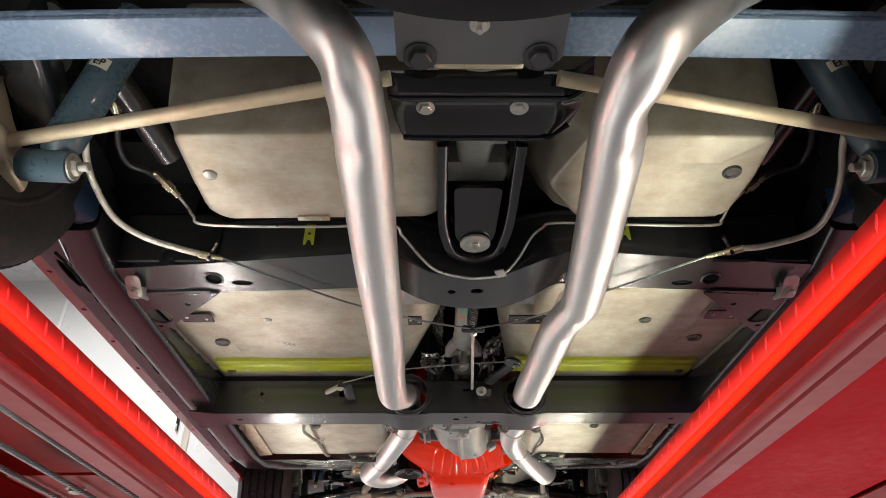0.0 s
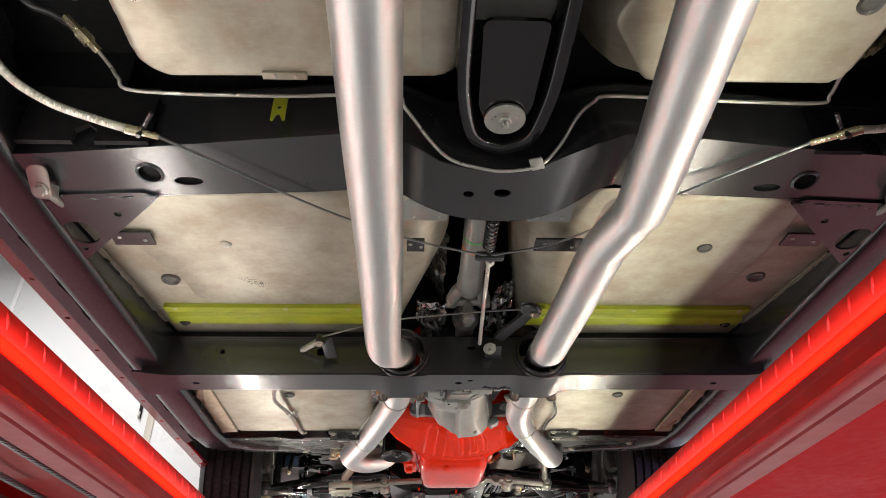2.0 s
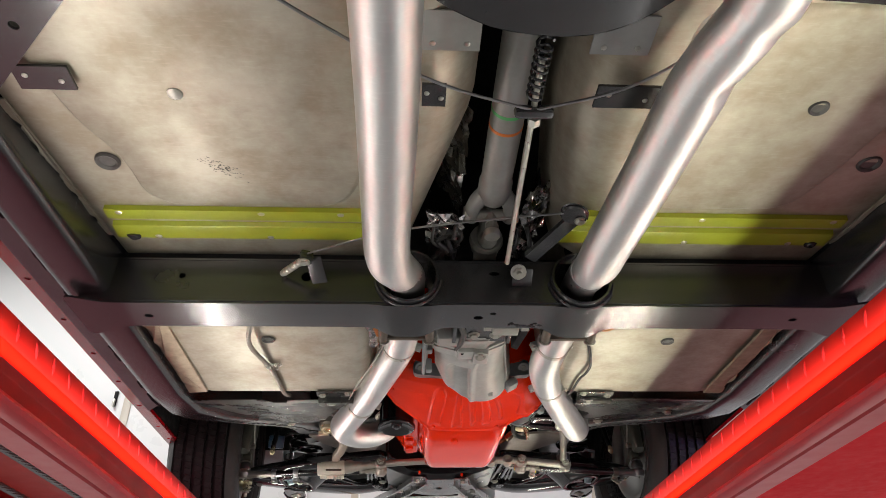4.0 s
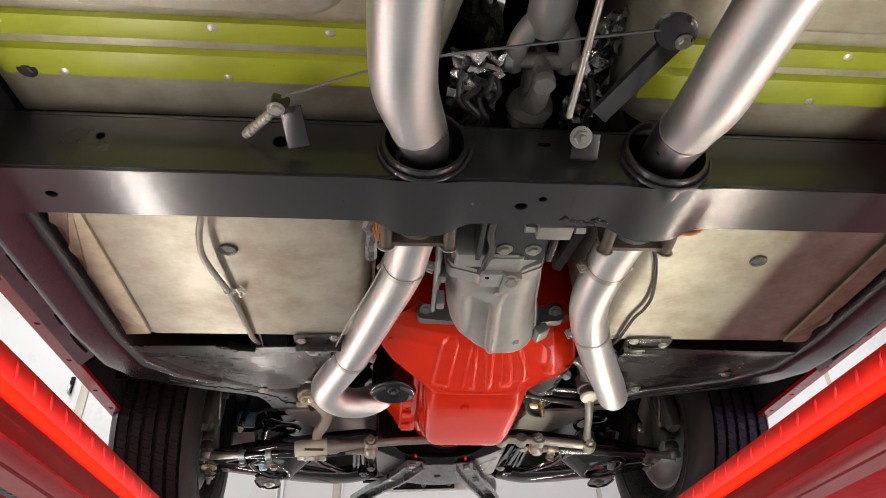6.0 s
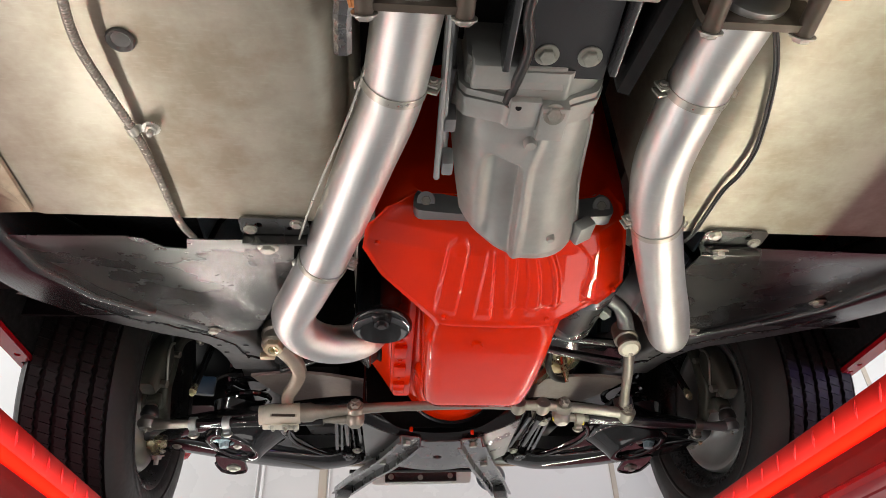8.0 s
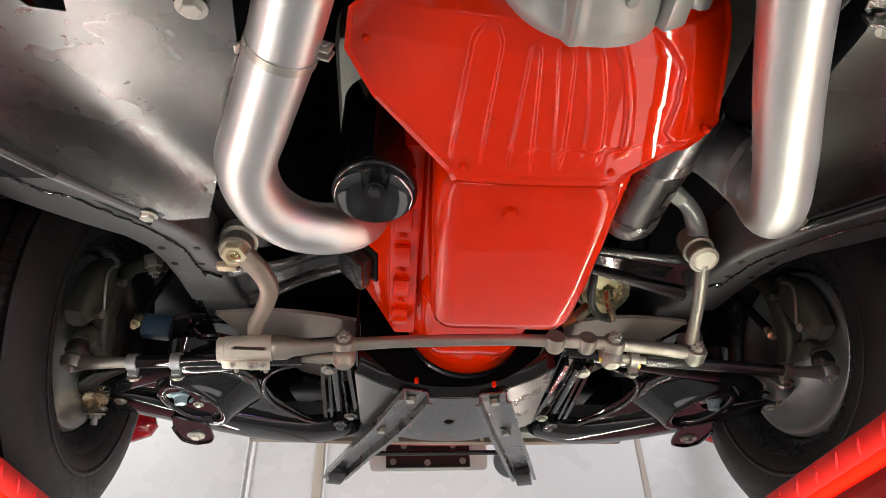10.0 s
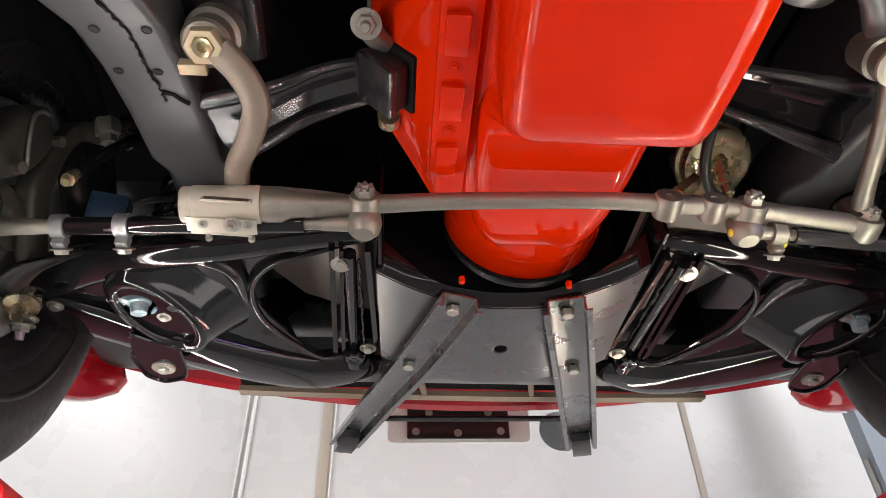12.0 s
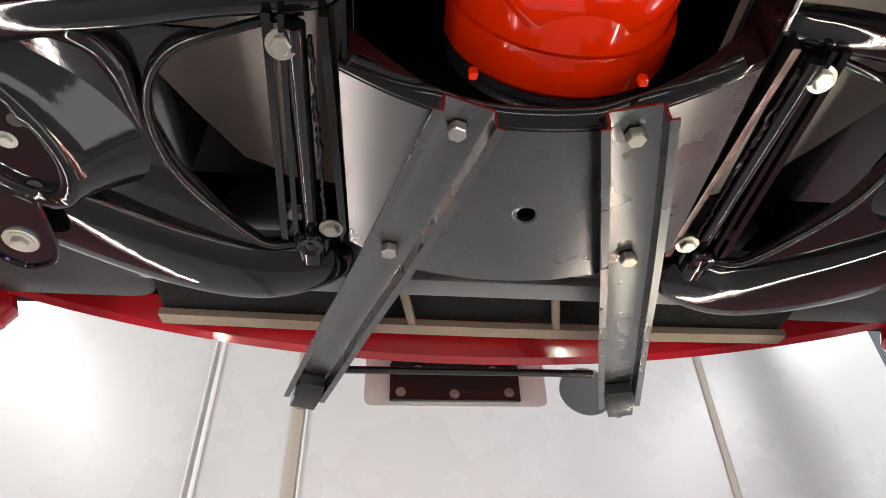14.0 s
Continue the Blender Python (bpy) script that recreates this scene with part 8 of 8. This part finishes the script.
# ---- nose ----
def bumper_bracket(s):
    t = thing("bumper_bracket", (s * 0.17, 3.4, 2.0), "grey steel channel bumper bracket bolted under the crossmember", "bracket", "bumper brackets")
    a = Vector((-0.080, 3.160, 1.996)) if s < 0 else Vector((0.070, 3.148, 1.984))
    b = Vector((-0.278, 3.800, 2.058)) if s < 0 else Vector((0.244, 3.785, 2.050))
    d = (b - a).normalized()
    side = d.cross(Vector((0, 0, 1))).normalized()
    up = side.cross(d)
    bm = bmesh.new()
    rows = []
    # the web sags a little to clear the dished crossmember
    at = lambda f: a + (b - a) * f - Vector((0, 0, (0.003 if s < 0 else 0.0) * (1 - f) + 0.0068 * math.sin(math.pi * min(1, f / 0.6))))
    for f, k in ((0, 1.0), (0.1, 1.0), (0.2, 1.0), (0.3, 1.0), (0.4, 1.0), (0.5, 1.0), (0.6, 1.0), (0.8, 0.98), (1.0, 0.95)):
        p = at(f)
        w, h = 0.026 * k, 0.022
        line = [(-w - 0.009, -h), (-w - 0.001, -h), (-w, -h * 0.6), (-w, -0.002), (-w + 0.003, 0), (w - 0.003, 0), (w, -0.002), (w, -h * 0.6), (w + 0.001, -h), (w + 0.009, -h)]
        rows.append([p + side * x + up * z for x, z in hollow(line, 0.003)])
    loft(bm, rows)
    part("channel", bm, RAW, t)
    n = -up
    for f in (0.045, 0.345):
        p = at(f) + up * -0.002
        bolt(t, p, way=n, size=1.15, kind="hex")
    bm = bmesh.new()
    box(bm, a + Vector((0, -0.025, 0.006)), (0.009, 0.009, 0.012), (0, 0, 0), 0.003)
    part("stud_tip", bm, RED, t, "red painted bolt end")
    e = b + d * -0.01
    bm = bmesh.new()
    loft(bm, [[e + d * f + side * x + up * z for x, z in ((-0.02, -0.003), (0.02, -0.003), (0.02, -h), (-0.02, -h))] for f, h in ((-0.045, 0.02), (-0.02, 0.034), (0.02, 0.034))])
    part("end_block", bm, SATIN, t)
    bm = bmesh.new()
    rod(bm, e + d * 0.005 - up * 0.006, e + d * 0.045 - up * 0.016, 0.013, seg=16)
    part("end_stud", bm, LINK, t)


for s_ in SIDES:
    bumper_bracket(s_)


def plate_holder():
    t = thing("plate_holder", (0, 3.93, 2.15), "black number plate holder before a white plate", "plate holder")
    bm = bmesh.new()
    plate(bm, rounded([(-0.138, 2.120), (0.116, 2.124), (0.115, 2.206), (-0.139, 2.202)], 0.003), 0.003, m=Matrix(((1, 0, 0, 0), (0, 0, 1, 3.952), (0, 1, 0, 0), (0, 0, 0, 1))))
    part("backing", bm, SATIN, t)
    bm = bmesh.new()
    box(bm, (-0.012, 3.940, 2.203), (0.25, 0.03, 0.003), (0, -1.0, 0), 0.001)
    box(bm, (-0.012, 3.950, 2.122), (0.25, 0.008, 0.003), (0, -1.0, 0), 0.001)
    part("fold", bm, SATIN, t)
    bm = bmesh.new()
    plate(bm, rounded([(-0.187, 2.112), (0.170, 2.119), (0.170, 2.27), (-0.187, 2.27)], 0.018), 0.002, m=Matrix(((1, 0, 0, 0), (0, 0, 1, 3.961), (0, 1, 0, 0), (0, 0, 0, 1))))
    part("plate", bm, WHITE, t, "blank white plate")
    for x, z in ((-0.117, 2.138), (0.094, 2.142), (-0.013, 2.136), (-0.085, 2.188), (0.065, 2.191)):
        bolt(t, (x, 3.951, z), way=(0, -1, 0), size=0.75, name="screw")
    bm = bmesh.new()
    rod(bm, (-0.26, 3.86, 2.128), (0.235, 3.86, 2.135), 0.007, seg=10)
    solo("cross_brace", bm, SATIN, "thin black brace between the bumper brackets", "brace")
    bm = bmesh.new()
    plate(bm, ring((0.232, 2.122), 0.052, 28, 0.050), 0.003, m=Matrix(((1, 0, 0, 0), (0, 0, 1, 3.90), (0, 1, 0, 0), (0, 0, 0, 1))))
    solo("horn_disc", bm, POST, "grey round disc beside the bumper bracket", "disc")


plate_holder()


def radiator_support():
    t = thing("radiator_support", (0, 3.6, 2.1), "black radiator support with a brown edge strip", "radiator support")
    bm = bmesh.new()
    box(bm, (0, 3.61, 2.23), (0.98, 0.10, 0.26), bevel=0.01)
    part("duct", bm, DARK, t)
    bm = bmesh.new()
    loft(bm, [[(x, y, z + 0.006 * (x / 0.5) ** 2) for y, z in ((3.645, 2.080), (3.675, 2.084), (3.675, 2.094), (3.645, 2.092))] for x in (-0.49, -0.25, 0, 0.25, 0.49)])
    part("edge_strip", bm, SEAL, t, "brown edge strip")
    for x in (-0.12, 0.105):
        bm = bmesh.new()
        box(bm, (x, 3.60, 2.088), (0.012, 0.10, 0.012), (0, 0, -12), 0.002)
        part("stay", bm, SEAL, t, "brown stay")
    for s in SIDES:
        bm = bmesh.new()
        loft(bm, [flat(z, s * 0.52, s * w, 3.35, 3.35 + l, 0.05) for z, w, l in ((2.150, 0.74, 0.31), (2.172, 0.80, 0.37), (2.38, 0.82, 0.40))])
        part("air_duct", bm, BLACKRUB, t, "black moulded air duct")
    bm = bmesh.new()
    box(bm, (0, 3.50, 2.050), (0.62, 0.035, 0.02), bevel=0.004)
    part("lower_bar", bm, GREY, t)
    bm = bmesh.new()
    box(bm, (0, 3.78, 2.43), (1.5, 0.02, 0.36), bevel=0.004)
    part("blind", bm, DARK, t)


radiator_support()


# ---- brake line, cables and small hardware ----
def brake_line():
    t = thing("brake_line", (0, 0.98, 1.98), "thin bright steel brake line along the crossmember", "brake line")
    bm = bmesh.new()
    pts = [(-0.518, 0.917, 2.018), (-0.500, 0.932, 2.000), (-0.488, 0.936, 1.984), (-0.464, 0.948, 1.973), (-0.28, 0.950, 1.970), (-0.135, 0.940, 1.966), (-0.112, 0.952, 1.952), (-0.080, 0.985, 1.928), (-0.050, 1.004, 1.910), (-0.010, 1.013, 1.903), (0.025, 1.016, 1.901), (0.070, 1.008, 1.905), (0.098, 0.988, 1.925), (0.120, 0.960, 1.952), (0.140, 0.948, 1.966), (0.165, 0.945, 1.975), (0.30, 0.950, 1.975), (0.450, 0.952, 1.975), (0.466, 0.940, 1.979), (0.474, 0.915, 1.992), (0.498, 0.894, 2.010)]
    tube(bm, pts, 0.0026, 8, 8)
    part("pipe", bm, BOLT, t)
    for x, y, z in ((-0.283, 0.972, 1.978), (0.29, 0.956, 1.978)):
        bm = bmesh.new()
        o = [(-0.0095, 0.024), (0.0095, 0.024), (0.0095, -0.021), (0.006, -0.021), (0.002, -0.010), (-0.002, -0.010), (-0.006, -0.021), (-0.0095, -0.021)]
        plate(bm, [(x + a, b) for a, b in o], 0.002, [ring((x, 0.004), 0.0035, 8)], Matrix.Translation((0, y - 0.002, z - 0.012)) @ Matrix(((1, 0, 0, 0), (0, 0.05, 1, 0), (0, 1, 0, 0), (0, 0, 0, 1))))
        part("clip", bm, GREEN, t, "chartreuse clip")
    for s in SIDES:
        bm = bmesh.new()
        p, q = (Vector((-0.515, 0.920, 2.015)), Vector((-0.545, 0.896, 2.038))) if s < 0 else (Vector((0.497, 0.896, 2.008)), Vector((0.525, 0.884, 2.026)))
        rod(bm, p, p + (q - p) * 0.35, 0.006, seg=6)
        rod(bm, p + (q - p) * 0.35, p + (q - p) * 0.75, 0.0095, seg=6)
        rod(bm, p + (q - p) * 0.75, q + (q - p) * 0.3, 0.0065, seg=12)
        part("fitting", bm, BRASS, t, "brass hose fitting")
        bm = bmesh.new()
        tube(bm, [q, q + Vector((s * 0.025, -0.010, 0.010)), (s * 0.597, 0.872, 2.052), (s * 0.600, 0.829, 2.060), (s * 0.580, 0.766, 2.07), (s * 0.57, 0.70, 2.09)], 0.0055, 10, 8)
        part("hose", bm, BLACKRUB, t, "black rubber hose")
        bm = bmesh.new()
        rod(bm, (s * 0.580, 0.762, 2.070), (s * 0.578, 0.742, 2.077), 0.009, seg=12)
        part("fitting", bm, BRASS, t, "brass hose fitting")
    bm = bmesh.new()
    box(bm, (0.066, 1.002, 1.903), (0.018, 0.024, 0.003), (0, 0, -20), 0.001)
    part("strap", bm, BOLT, t)


brake_line()


def parking_brake():
    t = thing("parking_brake_cable", (0, 1.2, 1.92), "parking brake cable with wound conduits and equaliser", "cable")
    routes = {-1: [(-0.595, 0.735, 1.985), (-0.611, 0.778, 1.983), (-0.616, 0.827, 1.970), (-0.604, 0.895, 1.950), (-0.562, 0.932, 1.935), (-0.504, 0.954, 1.925), (-0.470, 0.965, 1.921)], 1: [(0.573, 0.711, 1.975), (0.585, 0.745, 1.97), (0.606, 0.797, 1.962), (0.618, 0.856, 1.95), (0.606, 0.915, 1.935), (0.537, 0.943, 1.925), (0.486, 0.946, 1.92)]}
    for s in SIDES:
        bm = bmesh.new()
        ln = curve(routes[s], 26)
        tube(bm, ln, 0.0051, 12, 0)
        for i in range(1, len(ln) - 1, 2):
            d = (ln[i + 1] - ln[i - 1]).normalized()
            lathe(bm, [(0.0049, -0.0017), (0.0057, -0.0009), (0.0057, 0.0009), (0.0049, 0.0017)], Matrix.Translation(ln[i]) @ d.to_track_quat("Z", "Y").to_matrix().to_4x4(), seg=10)
        part("conduit", bm, CONDUIT, t, "pale wound steel conduit")
        p, q = Vector(routes[s][-1]), Vector((s * 0.435, 0.978 if s < 0 else 0.972, 1.920))
        bm = bmesh.new()
        rod(bm, p - (q - p) * 0.1, p + (q - p) * 0.4, 0.0072, seg=14)
        rod(bm, p + (q - p) * 0.35, q, 0.0045, seg=12)
        part("ferrule", bm, BRASS, t, "brass ferrule")
        bm = bmesh.new()
        tube(bm, [p + Vector((-s * 0.014, 0.0, -0.012)), p + Vector((-s * 0.016, 0.004, 0.008)), p + Vector((-s * 0.03, -0.014, 0.016))], 0.0035, 8, 5)
        part("retainer", bm, SATIN, t)
        bm = bmesh.new()
        tube(bm, [q, (s * 0.24, 1.13 if s < 0 else 1.125, 1.918), (s * 0.12 + 0.02, 1.225, 1.926), (0.027, 1.268, 1.924)], 0.0021, 6, 8)
        part("wire", bm, CABLE, t)
    bm = bmesh.new()
    box(bm, (0.028, 1.272, 1.926), (0.050, 0.014, 0.016), (0, 0, 0), 0.005)
    part("equaliser", bm, SATIN, t, "black equaliser yoke")
    bm = bmesh.new()
    rod(bm, (0.025, 1.19, 1.93), (0.042, 1.645, 1.94), 0.0042, seg=10)
    part("pull_rod", bm, BOLT, t, "bright threaded pull rod")
    bm = bmesh.new()
    pts = [(0.025 + 0.0095 * math.cos(k * 0.7), 1.165 + 0.0012 * k, 1.931 + 0.0095 * math.sin(k * 0.7)) for k in range(76)]
    tube(bm, pts, 0.002, 6, 1)
    part("return_spring", bm, SATIN, t, "black coil spring")
    bm = bmesh.new()
    rod(bm, (0.030, 1.281, 1.926), (0.0305, 1.293, 1.926), 0.0085, seg=6)
    part("nut", bm, BOLT, t)
    # lever, pulley and forward wire
    t2 = thing("parking_brake_lever", (0.1, 1.6, 1.94), "black parking brake lever and pulley with wire", "lever")
    bm = bmesh.new()
    loft(bm, [[Vector(p) + Vector((a, a * 0.9, c)) for a, c in ((-0.010, -0.004), (0.010, -0.004), (0.010, 0.004), (-0.010, 0.004))] for p in ((0.086, 1.662, 1.962), (0.150, 1.545, 1.972))])
    part("lever", bm, SATIN, t2)
    bm = bmesh.new()
    lathe(bm, [(0, -0.006), (0.020, -0.006), (0.023, -0.003), (0.018, 0), (0.023, 0.003), (0.020, 0.006), (0, 0.006)], pose(0.140, 1.537, 1.966, 0, 15, 0), seg=24)
    pu = part("pulley", bm, SATIN, t2)
    bolt(pu, (0.150, 1.543, 1.957), size=0.8)
    bm = bmesh.new()
    box(bm, (0.078, 1.705, 1.948), (0.036, 0.034, 0.003), (-30, 0, 0), 0.001)
    br = part("bracket", bm, SATIN, t2)
    bolt(br, (0.069, 1.690, 1.950), way=(0, -0.6, -0.8), size=1.1, kind="nut")
    bm = bmesh.new()
    tube(bm, [(-0.300, 1.648, 1.957), (-0.16, 1.60, 1.970), (0.0, 1.565, 1.972), (0.125, 1.535, 1.966)], 0.0019, 6, 6)
    part("wire", bm, CABLE, t2)
    t3 = thing("cable_anchor", (-0.32, 1.68, 1.94), "black bracket holding a wound cable end", "bracket")
    bm = bmesh.new()
    box(bm, (-0.288, 1.688, 1.948), (0.028, 0.05, 0.003), (-35, 0, -15), 0.001)
    box(bm, (-0.303, 1.658, 1.956), (0.022, 0.012, 0.022), (0, 0, 20), 0.003)
    part("bracket", bm, SATIN, t3)
    bolt(t3, (-0.306, 1.654, 1.944), size=0.8)
    bm = bmesh.new()
    a, b = Vector((-0.315, 1.672, 1.955)), Vector((-0.352, 1.712, 1.955))
    rod(bm, a, b, 0.0055, seg=12)
    for k in range(7):
        p = a + (b - a) * (k / 7)
        lathe(bm, [(0.0055, -0.0015), (0.0072, 0), (0.0055, 0.0015)], Matrix.Translation(p) @ (b - a).to_track_quat("Z", "Y").to_matrix().to_4x4(), seg=12)
    part("cable_end", bm, BOLT, t3, "bright wound cable end")


parking_brake()


def small_brackets():
    for x, y, w in ((-0.565, 1.248, 0.066), (0.560, 1.236, 0.066), (0.145, 1.258, 0.08), (-0.098, 1.262, 0.03)):
        t = thing("floor_bracket", (x, y, 1.94), "small black riveted bracket under the floor pan", "bracket", "floor brackets")
        bm = bmesh.new()
        plate(bm, [(x - w / 2, y - 0.018), (x + w / 2, y - 0.018), (x + w / 2, y + 0.018), (x - w / 2, y + 0.018)], 0.004, m=Matrix.Translation((0, 0, 1.940)))
        part("plate", bm, SATIN, t)
        for d in (-1, 1):
            bolt(t, (x + d * w * 0.3, y + 0.004 * d, 1.940), size=0.35, kind="rivet", name="rivet")
    for x in (-0.082, 0.118):
        t = thing("tunnel_plate", (x, 1.17, 1.93), "small bright riveted plate beside the driveshaft", "plate", "tunnel plates")
        bm = bmesh.new()
        plate(bm, [(x - 0.035, 1.14), (x + 0.035, 1.14), (x + 0.035, 1.195), (x - 0.035, 1.195)], 0.003, m=Matrix.Translation((0, 0, 1.945)))
        part("plate", bm, CAST, t)
        for d in (-1, 1):
            bolt(t, (x + 0.02 * d, 1.185, 1.945), size=0.35, kind="rivet", name="rivet")
    for s in SIDES:
        t = thing("shackle_bolt", (s * 0.63, 1.08, 1.90), "bright bolt and shim hanging through the frame gusset", "bolt", "shackle bolts")
        bm = bmesh.new()
        box(bm, (s * 0.624, 1.085, 1.912), (0.022, 0.030, 0.020), (25, 0, 0), 0.003)
        part("shim", bm, BOLT, t)
        bm = bmesh.new()
        plate(bm, rounded([(-0.014, -0.03), (0.014, -0.03), (0.014, 0.02), (-0.014, 0.02)], 0.012), 0.003, m=pose(s * 0.624, 1.067, 1.907, -30, 0, 0))
        part("tongue", bm, BOLT, t)
        bm = bmesh.new()
        rod(bm, (s * 0.626, 1.10, 1.915), (s * 0.634, 1.165, 1.94), 0.0055, seg=10)
        part("pin", bm, BOLT, t)
        bolt(t, (s * 0.624, 1.072, 1.903), way=(0, -0.5, -0.87), size=0.9)
    # hoses on the front floor pans
    t = thing("floor_hose", (-0.42, 2.05, 1.93), "grey wound steel hose clipped under the front floor", "hose")
    bm = bmesh.new()
    run = [(-0.420, 1.800, 1.914), (-0.425, 1.832, 1.914), (-0.438, 1.882, 1.916), (-0.445, 1.936, 1.920), (-0.441, 1.992, 1.926), (-0.431, 2.069, 1.934), (-0.425, 2.136, 1.936), (-0.422, 2.233, 1.940), (-0.42, 2.30, 1.96)]
    path = curve(run, 18)
    tube(bm, run, 0.0040, 12, 10)
    for i, v in enumerate(path[1:-1:1]):
        d = (path[i + 2] - path[i]).normalized()
        lathe(bm, [(0.0038, -0.0013), (0.0049, -0.0005), (0.0049, 0.0005), (0.0038, 0.0013)], Matrix.Translation(v) @ d.to_track_quat("Z", "Y").to_matrix().to_4x4(), seg=10)
    part("hose", bm, LINK, t)
    bm = bmesh.new()
    rod(bm, (-0.4335, 2.058, 1.9335), (-0.4315, 2.070, 1.9342), 0.0062, seg=14)
    box(bm, (-0.419, 2.064, 1.937), (0.026, 0.012, 0.002), (0, -8, 8), 0.0008)
    cl = part("clip", bm, BOLT, t, "bright clip")
    bolt(cl, (-0.412, 2.062, 1.936), size=0.75, kind="nut")
    t = thing("battery_cable", (0.28, 2.0, 1.93), "twin black cable clipped under the front floor", "cable")
    for k in range(2):
        bm = bmesh.new()
        d = 0.0035 * k
        tube(bm, [(0.20 + d, 1.86, 1.938), (0.224 + d, 1.896, 1.937), (0.252 + d, 1.955, 1.936), (0.279 + d, 2.052, 1.936), (0.280 + d, 2.104, 1.936), (0.273 + d, 2.139, 1.937), (0.270 + d, 2.224, 1.938), (0.27 + d, 2.27, 1.95)], 0.0017, 10, 8)
        part("strand", bm, BLACKRUB, t)


small_brackets()


NAVYBOX = (-0.60, 3.14, 2.09)


def relay_box():
    t = thing("relay_box", NAVYBOX, "small dark blue plastic box behind the steering linkage", "box")
    x, y, z = NAVYBOX
    bm = bmesh.new()
    box(bm, (x, y, z + 0.025), (0.055, 0.04, 0.045), (15, 0, 12), 0.005)
    part("case", bm, NAVY, t)
    bm = bmesh.new()
    tube(bm, [(x + 0.02, y, z + 0.04), (x + 0.05, y + 0.01, z + 0.06), (x + 0.09, y, z + 0.055)], 0.005, 8, 6)
    part("lead", bm, BLACKRUB, t)


relay_box()
